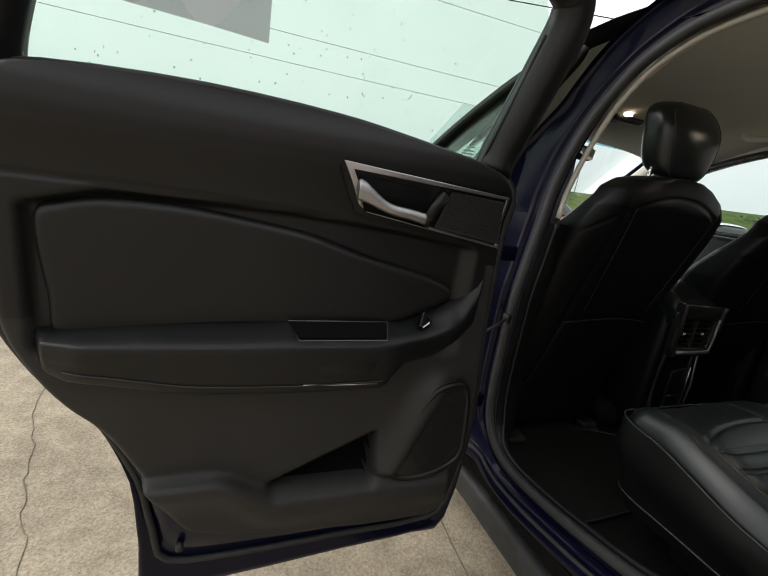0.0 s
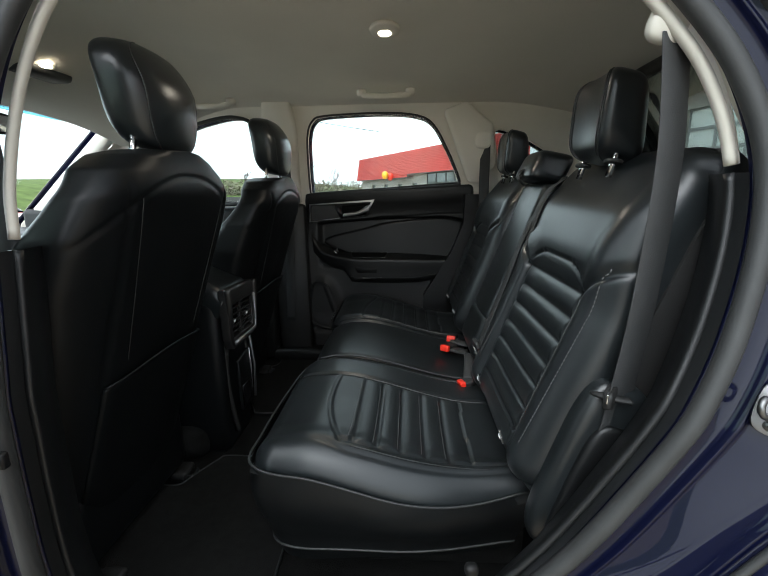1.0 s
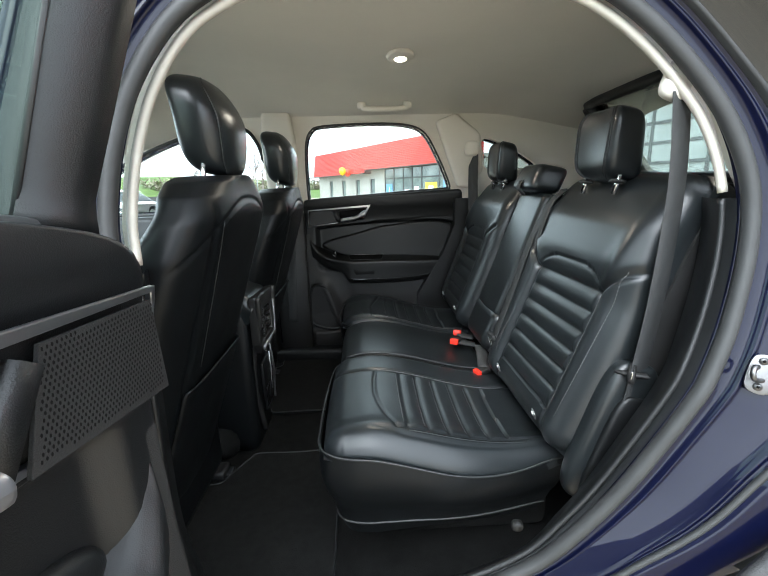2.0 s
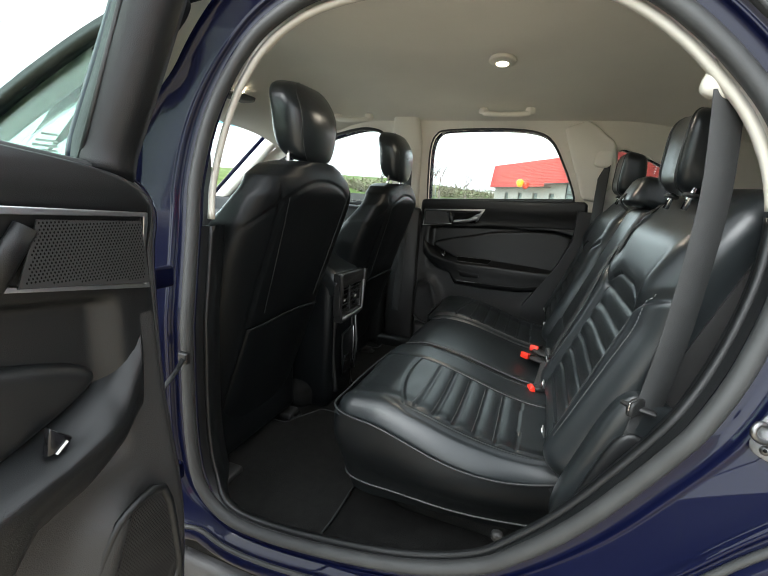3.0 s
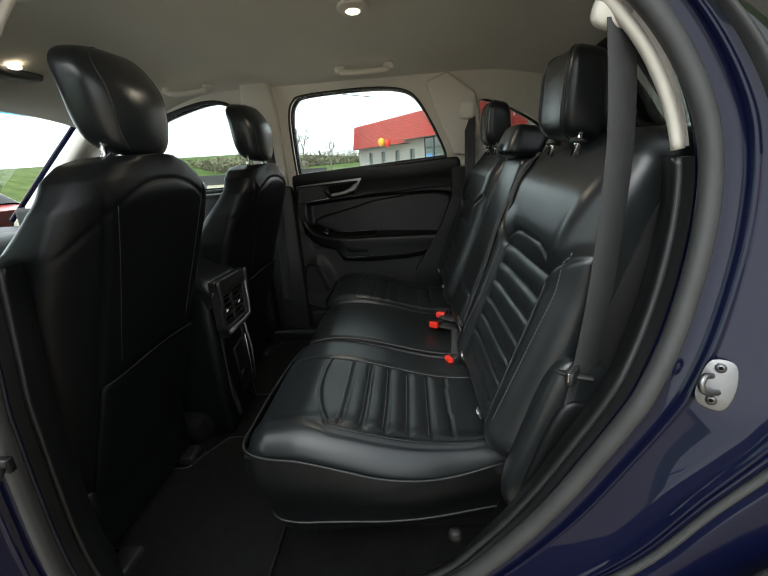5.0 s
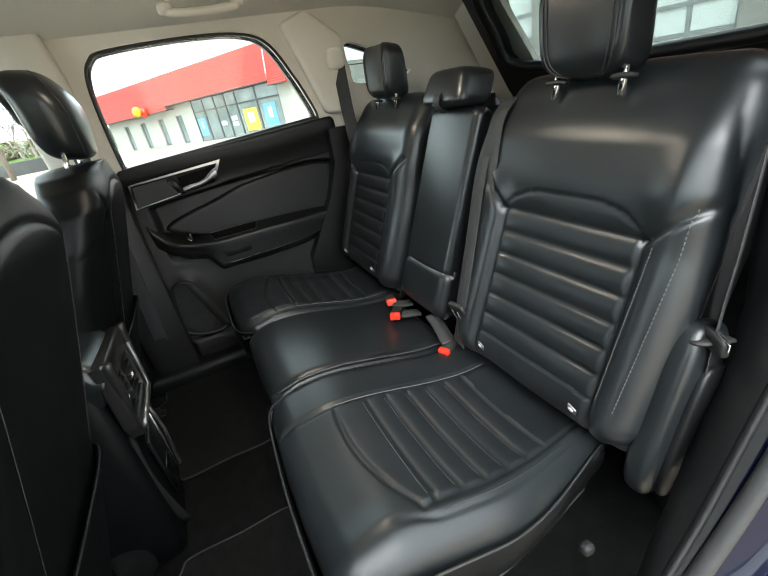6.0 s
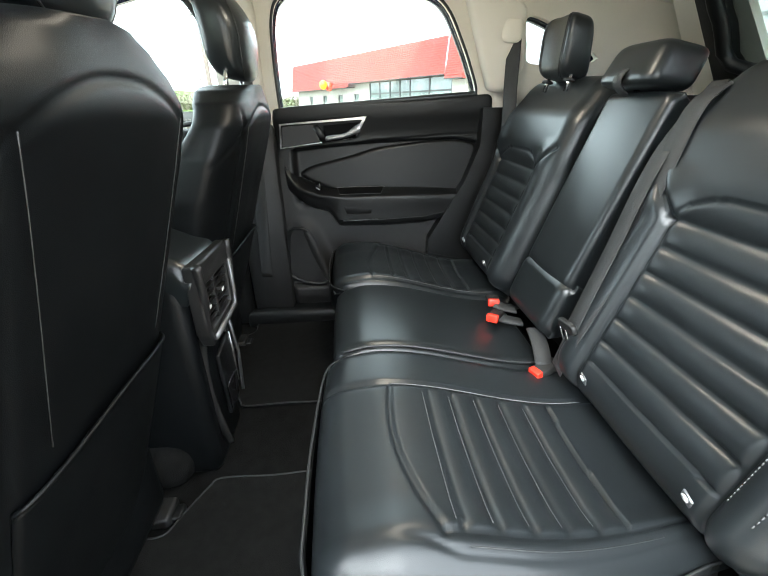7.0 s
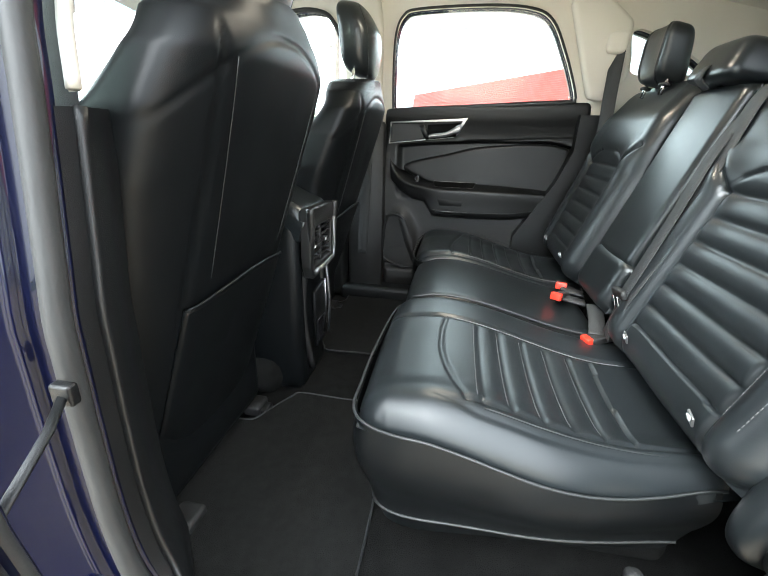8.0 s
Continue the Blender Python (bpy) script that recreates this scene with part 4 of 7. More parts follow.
ws = part("windscreen", plate([(-0.72, 1.05), (0.72, 1.05), (0.60, 1.62), (-0.60, 1.62)], 0.005, lambda a, b, w: screen(a, b) + Vector((0, w, 0))), GLASS_CLEAR, car, "clear windscreen")
ws.visible_shadow = False
BLUE_BAND = glass("blue_shade_band", (0.50, 0.78, 0.88))
sb = part("shade_band", plate([(-0.50, 1.582), (0.607, 1.582), (0.60, 1.62), (-0.50, 1.62)], 0.003, lambda a, b, w: screen(a, b) + Vector((0, -0.008 - w, 0))), BLUE_BAND, car, "blue tinted shade band")
sb.visible_shadow = False
for sx in (-1, 1):
    part("a_pillar", sweep([Vector((-0.83, 1.30, 1.16)), Vector((-0.77, 0.98, 1.37)), Vector((-0.70, 0.64, 1.58))] if sx < 0 else [Vector((0.80, 1.72, 1.08)), Vector((0.75, 1.32, 1.40)), Vector((0.69, 1.02, 1.62))], strip(0.08, 0.05), (sx, 0, 0)), HEADLINER, car)
for sx, line in ((-1, [(-0.845, 1.315, 1.175), (-0.785, 0.985, 1.393), (-0.712, 0.635, 1.605)]), (1, [(0.825, 1.74, 1.105), (0.775, 1.335, 1.428), (0.71, 1.02, 1.652)])):
    part("pillar_skin", sweep([Vector(p) for p in line], strip(0.10, 0.018), (sx * 0.6, 0.35, 0.7)), PAINT, car)
part("dashboard", rbox(-0.78, 0.78, 1.25, 1.95, 0.62, 1.10, 0.09, 5), SOFT, car, "black dashboard")
part("bulkhead", plate([(-0.80, 0.3), (0.84, 0.3), (0.84, 1.05), (-0.80, 1.05)], 0.04, lambda a, b, w: Vector((a, 1.85 + w, b))), PLASTIC, car, smooth=False)
part("front_door_lining", rbox(-0.80, -0.74, 0.42, 1.7, 0.36, 1.22, 0.03), SOFT, car)
part("front_door_lining", rbox(0.75, 0.83, 0.37, 1.7, 0.36, 1.19, 0.03), SOFT, car)
part("b_pillar_lining", rbox(-0.79, -0.725, 0.35, 0.43, 0.36, 1.18, 0.03), SOFT, car)


def hatch(x, z, w=0.0):
    return Vector((x, -1.42 + (z - 1.30) * 0.75 - w, z))


HATCH = [(-0.52, 1.33), (-0.58, 1.48), (-0.56, 1.61), (-0.50, 1.645), (0.42, 1.645), (0.48, 1.61), (0.51, 1.48), (0.44, 1.33)]
part("hatch_trim", plate([(-0.82, 0.35), (0.64, 0.35), (0.64, 1.25), (0.56, 1.72), (-0.70, 1.75), (-0.80, 1.25)], 0.05, lambda a, b, w: hatch(a, b, w), [smooth_loop(HATCH, 4)]), PLASTIC, car, "black hatch lining", smooth=False)
part("corner_trim_far", plate([(0.46, 0.35), (0.86, 0.35), (0.82, 1.25), (0.72, 1.665), (0.46, 1.665)], 0.03, lambda a, b, w: hatch(a, b, 0.055 + w)), HEADLINER, car, "greige rear corner trim", smooth=False)
hg = part("hatch_window", plate(smooth_loop(HATCH, 4), 0.004, lambda a, b, w: hatch(a, b, 0.02 + w)), GLASS_DARK, car, "dark tinted hatch window")
hg.visible_shadow = False
part("hatch_seal", sweep([hatch(a, b, -0.01) for a, b in smooth_loop(HATCH, 4)], circle(0.022, 8), (0, 1, 0), True), SOFT, car)
part("cargo_floor", rbox(-0.80, 0.82, -1.6, -0.80, 0.70, 0.76, 0.02), CARPET, car)
part("near_quarter_lining", plate([(-1.55, 0.36), (-0.84, 0.36), (-0.84, 0.62), (-0.85, 0.85), (-0.86, 1.0), (-0.87, 1.27), (-1.55, 1.27)], 0.04, lambda a, b, w: Vector((-0.712 - w, a, b))), SOFT, car, smooth=False)
part("near_pillar_lining", plate([(-0.90, 1.24), (-1.06, 1.26), (-0.94, 1.52), (-0.70, 1.66), (-0.60, 1.64), (-0.80, 1.46)], 0.05, lambda a, b, w: Vector((-0.655 + max(0, b - 1.2) * 0.2 - w, a, b))), HEADLINER, car, smooth=False)
part("wheel_house", moved(blob(0.10, 0.30, 0.30, 0.7, 0.7), Matrix.Translation((-0.66, -1.0, 0.60))), CARPET, car, "carpeted wheel house beside the bench")

# bonnet, nose, tailgate and the other wheels
def bonnet(u, v):
    x = -0.86 + 1.76 * u
    k = abs(2 * u - 1)
    return Vector((x, 1.86 + 0.98 * v, 1.045 - 0.16 * v ** 1.6 - 0.05 * k ** 3))


part("bonnet", surface(bonnet, 24, 20), PAINT, car, "navy bonnet")
part("nose", rbox(-0.86, 0.90, 2.70, 2.92, 0.28, 0.90, 0.08, 4), PAINT, car)
part("grille", rbox(-0.45, 0.49, 2.90, 2.94, 0.50, 0.78, 0.02), GLOSS_BLACK, car)
for sx in (-0.62, 0.66):
    part("headlight", rbox(sx - 0.17, sx + 0.17, 2.86, 2.935, 0.68, 0.80, 0.03), CHROME, car)
part("front_wing", plate([(1.72, 0.35), (2.72, 0.35), (2.80, 0.86), (1.86, 1.02), (1.74, 1.20)], 0.04, lambda a, b, w: Vector((-0.905 + w, a, b))), PAINT, car, smooth=False)
part("front_wing", plate([(1.72, 0.35), (2.72, 0.35), (2.80, 0.86), (1.86, 1.02), (1.74, 1.20)], 0.04, lambda a, b, w: Vector((0.945 - w, a, b))), PAINT, car, smooth=False)
part("tailgate", plate([(-0.84, 0.45), (0.88, 0.45), (0.84, 1.27), (0.74, 1.68), (-0.74, 1.68), (-0.82, 1.27)], 0.04, lambda a, b, w: hatch(a, b, 0.09 + w), [smooth_loop(HATCH, 4)]), PAINT, car, smooth=False)
part("rear_bumper", rbox(-0.86, 0.90, -2.18, -1.98, 0.32, 0.62, 0.06, 4), CLADDING, car)
for wx, wy in ((0.88, -1.15), (-0.82, 2.25), (0.86, 2.25)):
    wh = part("wheel", sweep([Vector((wx, wy + 0.31 * math.cos(2 * math.pi * k / 32), 0.37 + 0.31 * math.sin(2 * math.pi * k / 32))) for k in range(32)], [(-0.05, -0.10), (0.05, -0.10), (0.06, -0.06), (0.06, 0.06), (0.05, 0.10), (-0.05, 0.10)], (-1, 0, 0), True), RUBBER, car, "black tyre")
    part("rim", tube([(wx - 0.08, wy, 0.37), (wx + 0.08, wy, 0.37)], 0.25, n=24, up=(0, 0, 1)), SILVER, wh)

sw_ = thing("steering_wheel", "black leather steering wheel before the driver's seat", "steering wheel")
wm = pose(-0.365, 1.12, 0.97, 62, 0, 0)
part("rim", moved(sweep([Vector((0.185 * math.cos(2 * math.pi * k / 40), 0.185 * math.sin(2 * math.pi * k / 40), 0)) for k in range(40)], circle(0.015, 8), (0, 0, 1), True), wm), LEATHER_PLAIN, sw_)
part("hub", moved(blob(0.075, 0.065, 0.03, 0.6, 0.7, 20, 12), wm), SOFT, sw_)
part("spoke", moved(rbox(-0.18, 0.18, -0.022, 0.022, -0.012, 0.008, 0.006), wm), SOFT, sw_)
part("column", moved(tube([(0, 0, -0.02), (0, 0, -0.20)], 0.035, n=12, up=(0, 1, 0)), wm), SOFT, sw_)

# dome lamp and fittings on the headliner
dome = thing("dome_lamp", "round lit dome lamp in the headliner", "lamp")
part("bezel", moved(blob(0.062, 0.045, 0.010, 0.6, 1.0), Matrix.Translation((0.023, -0.268, 1.722))), HEADLINER, dome)
part("lens", moved(blob(0.026, 0.021, 0.010, 0.7, 1.0), Matrix.Translation((0.023, -0.268, 1.717))), LAMP_LENS, dome, "glowing warm lens")
bulb = new("dome_bulb", bpy.data.lights.new("dome_bulb", 'AREA'))
bulb.data.shape, bulb.data.size, bulb.data.energy, bulb.data.color = 'DISK', 0.05, 1.2, (1.0, 0.86, 0.66)
bulb.matrix_world = pose(0.023, -0.268, 1.698)
bulb.parent = dome


def grab_handle(y0, y1, x, z):
    g = thing("grab_handle", "greige grab handle folded against the headliner", "grab handle", "grab handles")
    part("grip", tube(spline([(x + 0.012, y0, z + 0.022), (x, y0 - 0.018, z + 0.008), (x - 0.004, (y0 + y1) / 2, z + 0.004), (x, y1 + 0.018, z + 0.008), (x + 0.012, y1, z + 0.022)], 6), 0.013, up=(1, 0, 0)), HEADLINER, g)
    for y in (y0, y1):
        part("mount", moved(blob(0.022, 0.022, 0.016, 0.6, 0.8, 14, 10), Matrix.Translation((x + 0.012, y, z + 0.022))), HEADLINER, g)
    return g


grab_handle(-0.138, -0.345, 0.560, 1.648)
grab_handle(0.62, 0.44, 0.560, 1.625)

door_mirror = thing("door_mirror", "navy door mirror with a silvered glass", "mirror")
part("housing", moved(blob(0.105, 0.065, 0.075, 0.55, 0.6, 32, 20), pose(-1.015, 0.98, 1.235, 0, 0, 12)), PAINT, door_mirror)
part("glass", moved(plate([(-0.085, -0.052), (0.080, -0.056), (0.086, 0.050), (-0.080, 0.055)], 0.004, lambda a, b, w: Vector((a, -0.060 - w, b))), pose(-1.015, 0.98, 1.235, 0, 0, 12)), CHROME, door_mirror, "silvered mirror glass", smooth=False)
part("foot", moved(blob(0.075, 0.030, 0.022, 0.6, 0.6, 20, 12), pose(-0.945, 1.01, 1.175)), GLOSS_BLACK, door_mirror)

mirror = thing("rear_view_mirror", "black rear-view mirror on the windscreen", "mirror")
part("housing", moved(blob(0.115, 0.03, 0.036, 0.4, 0.5), pose(0.03, 1.06, 1.50, 8, 0, 8)), PLASTIC, mirror)
part("stem", tube([(0.03, 1.10, 1.51), (0.03, 1.17, 1.60)], 0.012), PLASTIC, mirror)
part("glass", moved(plate([(-0.10, -0.026), (0.10, -0.026), (0.10, 0.026), (-0.10, 0.026)], 0.003, lambda a, b, w: Vector((a, -w - 0.029, b))), pose(0.03, 1.06, 1.50, 8, 0, 8)), CHROME, mirror)
oc = thing("overhead_console", "dark overhead console with a lit map lamp", "overhead console")
part("housing", rbox(-0.06, 0.14, 0.80, 1.02, 1.625, 1.68, 0.02), PLASTIC, oc)
part("map_lamp", moved(blob(0.020, 0.015, 0.008, 0.7, 1), Matrix.Translation((0.0, 0.78, 1.648))), LAMP_LENS, oc, "glowing map lamp")


# ------------------------------------------------------------------ rear bench
def bump_line(d, width, depth):
    return -depth * math.exp(-(d / width) ** 2)


def ribs(q, lines, depth=0.010):
    """Puffed channels between stitch lines."""
    if q >= max(lines) or q <= min(lines):
        return 0.0
    for a, b in zip(sorted(lines), sorted(lines)[1:]):
        if a <= q <= b:
            t = (q - a) / (b - a)
            return 1.25 * depth * (abs(math.sin(math.pi * t)) ** 0.34 - 1.0)
    return 0.0


CUSH_LINES = [-0.482 + k * 0.0525 for k in range(6)]     # stitch lines across the cushions, rear to front


def cushion_height(side):
    """Top of an outer cushion. p runs outwards from the car's middle, q is y."""
    def fn(p, q):
        z = 0.672 + 0.084 * smoothstep(-0.54, -0.12, q) - 0.010 * smoothstep(-0.14, -0.03, q)
        z += 0.012 * smoothstep(0.50, 0.60, p)
        z -= 0.010 * math.exp(-((p - 0.40) / 0.13) ** 2)
        p_in, p_out = 0.248, 0.566
        run = max(0.0, min(1.0, (p - p_in) / (p_out - p_in)))
        front = -0.152 + 0.020 * math.sin(math.pi * run) - 0.042 * run ** 1.5
        if p_in < p < p_out and q < front:
            w = smoothstep(p_in, p_in + 0.02, p) * (1 - smoothstep(p_out - 0.012, p_out, p)) * smoothstep(front, front - 0.008, q)
            z += ribs(q, CUSH_LINES) * w
        z += bump_line(p - p_in, 0.006, 0.006) + bump_line(p - p_out, 0.005, 0.006) * smoothstep(front + 0.01, front - 0.005, q) + bump_line(p - 0.592 + 0.02 * smoothstep(-0.22, -0.14, q), 0.005, 0.003) * (1 - smoothstep(-0.16, -0.12, q))
        if p_in < p < p_out + 0.01:
            z += bump_line(q - front, 0.004, 0.005) * smoothstep(p_in, p_in + 0.01, p) * (1 - smoothstep(p_out, p_out + 0.01, p))
        return z
    return fn


def outer_cushion(sign, p0):
    h = cushion_height(sign)
    def place(p, q, z):
        p = p - 0.045 * smoothstep(0.42, 0.64, p) * smoothstep(-0.28, -0.60, q)
        return Vector((-p if sign < 0 else 0.08 + p, q, z))
    s = part("outer_cushion", pad(p0, 0.635, -0.640, -0.008, h, 0.0, place, edge=0.055, corner=0.075, nu=100, nv=150, outer=0.045), LEATHER, bench)
    # rolled front and outer valance below the piping
    def rim(t):
        """The outer edge from the inner front corner round to the outer rear corner."""
        pts = [(p0 + 0.003, -0.060), (p0 + 0.045, -0.020), (0.34, -0.006), (0.50, -0.006), (0.572, -0.010), (0.616, -0.030), (0.636, -0.085), (0.639, -0.17), (0.638, -0.30), (0.634, -0.44), (0.628, -0.53), (0.620, -0.60)]
        return [Vector((p.x, p.y, 0)) for p in spline([(a, b, 0) for a, b in pts], 8)]
    edge = rim(0)

    def brow(p, q):
        """The cushion's edge line without its dished seat."""
        return 0.672 + 0.084 * smoothstep(-0.54, -0.12, q) - 0.010 * smoothstep(-0.14, -0.03, q) + 0.010 * smoothstep(0.50, 0.60, p)

    def sag(e):
        """How far the piping hangs lower along the outer side."""
        return 0.032 * math.sin(math.pi * max(0.0, min(1.0, (-0.03 - e.y) / 0.55))) * smoothstep(0.52, 0.62, e.x)

    def val(u, v):
        k = u * (len(edge) - 1)
        i = min(int(k), len(edge) - 2)
        e = edge[i].lerp(edge[i + 1], k - i)
        cdir = (Vector((0.42, -0.30, 0)) - e).normalized()
        ztop = brow(e.x * 0.98, e.y) - 0.050 - sag(e)
        belly = 0.011 * math.sin(math.pi * min(1, v * 1.6)) if v < 0.62 else 0.0
        q = e - cdir * belly + cdir * (0.05 * v * v)
        return place(q.x, q.y, ztop + 0.012 - (ztop - 0.465) * v)
    # the valance takes the darkened copy, so its shade is in the colour
    part("valance", surface(val, 90, 18), SHADED_BLACK, s, "plain black leather side valance")
    zt = lambda e: place(e.x, e.y, brow(e.x * 0.98, e.y) - 0.036 - sag(e))
    cdir = lambda e: (e - Vector((0.42, -0.30, 0))).normalized()
    part("piping", tube([zt(e + cdir(e) * 0.006) for e in edge], 0.0025, n=6), PIPING, s, "grey piped seam")
    part("hem", tube([val(0.30 + 0.70 * k / 60, 0.83) + (val(0.30 + 0.70 * k / 60, 0.83) - place(0.42, -0.30, val(0.5, 0.83).z)).normalized() * 0.002 for k in range(61)], 0.003, n=5), PIPING, s)
    # light seam between ribs and inner bolster, and along the front
    part("seam", tube([place(0.592, y, h(0.592, y) + 0.0015) for y in [-0.52 + k * 0.30 / 20 for k in range(21)]], 0.0010, n=5), PIPING, s)
    part("seam", tube([place(0.248, y, h(0.248, y) + 0.003) for y in [-0.56 + k * 0.41 / 30 for k in range(31)]], 0.0013, n=5), STITCH, s, "grey stitched seam")
    for y in CUSH_LINES[1:]:
        rows = [tube([place(p, y + 0.0075, h(p, y + 0.0075) + 0.0012), place(p + 0.0052, y + 0.0075, h(p + 0.0052, y + 0.0075) + 0.0012)], 0.0008, n=4) for p in [0.272 + 0.0078 * k for k in range(36)]]
        part("stitch_line", joined(*rows), STITCH, s)
    return s


STITCH = mat("dark_stitch", (0.085, 0.085, 0.085), rough=0.7)
bench = thing("rear_bench_seat", "black leather rear bench with stitched ribs and grey piping", "car seat")
outer_cushion(-1, 0.096)
outer_cushion(1, 0.222)

centre = part("centre_cushion", pad(-0.094, 0.300, -0.565, -0.026, lambda p, q: 0.668 + 0.076 * smoothstep(-0.54, -0.14, q) - 0.02 * smoothstep(-0.12, -0.03, q) - 0.006 * ((p - 0.103) / 0.19) ** 2, 0.16, lambda p, q, z: Vector((p, q, z)), edge=0.035, corner=0.03, nu=50, nv=60, tuck=0.012), LEATHER_PLAIN, bench, "smooth black leather centre cushion")
part("piping", tube([Vector((-0.096, y, 0.668 + 0.076 * smoothstep(-0.54, -0.14, y) - 0.016 * smoothstep(-0.12, -0.03, y))) for y in [-0.55 + k * 0.02 for k in range(26)]], 0.0035, n=6), PIPING, centre, "grey piped seam")
base = part("bench_base", rbox(-0.50, 0.54, -0.62, -0.16, 0.36, 0.60, 0.03), CARPET, bench, "black bench base")

BACK_SLOPE = math.atan(0.375)


def on_back(x, s, n):
    """The seat back's face: s up along it from its foot, n out of it towards the front."""
    return Vector((x, -0.583 - s * math.sin(BACK_SLOPE) + n * math.cos(BACK_SLOPE), 0.715 + s * math.cos(BACK_SLOPE) + n * math.sin(BACK_SLOPE)))


BACK_LINES = [0.050 + k * 0.0510 for k in range(8)]


def back_height(p, q):
    z = 0.022 * math.exp(-((p - 0.210) / 0.05) ** 2) * (1 - smoothstep(0.36, 0.46, q)) + 0.012 * math.exp(-((p - 0.612) / 0.035) ** 2) * (1 - smoothstep(0.42, 0.55, q))
    z += 0.018 * smoothstep(0.33, 0.44, q) - 0.03 * smoothstep(0.50, 0.62, q)
    p_in, p_out = 0.250, 0.578
    arch = 0.408 - 0.045 * max(0.0, abs(p - 0.414) / 0.164) ** 4
    if p_in < p < p_out and q < arch:
        w = smoothstep(p_in, p_in + 0.018, p) * (1 - smoothstep(p_out - 0.018, p_out, p)) * smoothstep(arch, arch - 0.018, q)
        z += ribs(q, BACK_LINES, 0.0105) * w
        z += bump_line(q - arch, 0.006, 0.006)
    if q < 0.36:
        z += bump_line(p - p_in, 0.008, 0.012) + bump_line(p - p_out, 0.008, 0.012)
    # seams running from the rib panel up to the shoulders
    for a, b in (((0.250, 0.355), (0.178, 0.430)), ((0.578, 0.355), (0.680, 0.445))):
        (x0, y0), (x1, y1) = a, b
        t = max(0.0, min(1.0, ((p - x0) * (x1 - x0) + (q - y0) * (y1 - y0)) / ((x1 - x0) ** 2 + (y1 - y0) ** 2)))
        d = math.hypot(p - x0 - t * (x1 - x0), q - y0 - t * (y1 - y0))
        z += bump_line(d, 0.008, 0.012)
    return z + 0.05


def headrest(name, m, label, rx=0.138, ry=0.062, rz=0.090, group="", post_gap=0.055, post_len=0.05, waist=0.0, e1=0.42, e2=0.50):
    """Headrest with two posts; its origin is where the posts enter the seat."""
    hr = thing(name, label, "headrest", group)

    def shape(p):
        lo = smoothstep(0.30, -0.90, p.z / rz)
        y = p.y * (1.0 - 0.12 * p.z / rz) + 0.018 * (p.x / rx) ** 2 + 0.020 * (p.z / rz)
        if waist and p.y < 0:
            y += 0.014 * lo * (-p.y / ry)          # hollow lower back of the front headrests
        if waist:
            y += 0.022 * smoothstep(-0.2, 1.0, p.z / rz) ** 2
        return Vector((p.x * (1.0 + 0.06 * p.z / rz) * (1 - waist * lo), y * (1 - waist * 0.5 * lo), p.z - waist * 0.25 * rz * lo))
    body = part("cover", moved(blob(rx, ry, rz, e1, e2, 56, 36, shape), Matrix.Translation((0, 0, post_len + rz - 0.008))), LEATHER_PLAIN, hr)
    for sx in (-1, 1):
        part("post", tube([(sx * post_gap, 0.0, -0.03), (sx * post_gap, 0.0, post_len + 0.02)], 0.0065, n=10, up=(1, 0, 0)), CHROME, hr, "chrome headrest post")
        part("collar", moved(blob(0.024, 0.014, 0.005, 0.5, 0.7, 18, 8), Matrix.Translation((sx * post_gap, 0, 0.000))), PLASTIC, hr)

        def seam(t):
            a = math.pi * (0.06 + 0.88 * t)
            z = -rz * math.cos(a)
            f = abs(math.sin(a)) ** e1
            return Vector((sx * rx * 0.80, 0, z)), f
        pts = []
        for k in range(25):
            q, f = seam(k / 24)
            ca = 0.80
            yy = (-1 if waist else 1) * ry * f * (max(0.0, 1 - abs(ca) ** (2 / e2))) ** (e2 / 2)
            v = shape(Vector((sx * rx * 0.80 * f, yy, rz * math.copysign(abs(math.cos(math.pi * (0.06 + 0.88 * k / 24))) ** e1, -math.cos(math.pi * (0.06 + 0.88 * k / 24))))))
            pts.append(v + Vector((0, -0.0008 if waist else 0.0008, post_len + rz - 0.008)))
        part("seam", tube(pts, 0.0016, n=5), PIPING, hr)
        if not waist:
            part("seam", tube([q - Vector((sx * 0.009, 0, 0)) for q in pts[3:-3]], 0.0014, n=5), PIPING, hr)
    hr.matrix_basis = m
    return hr


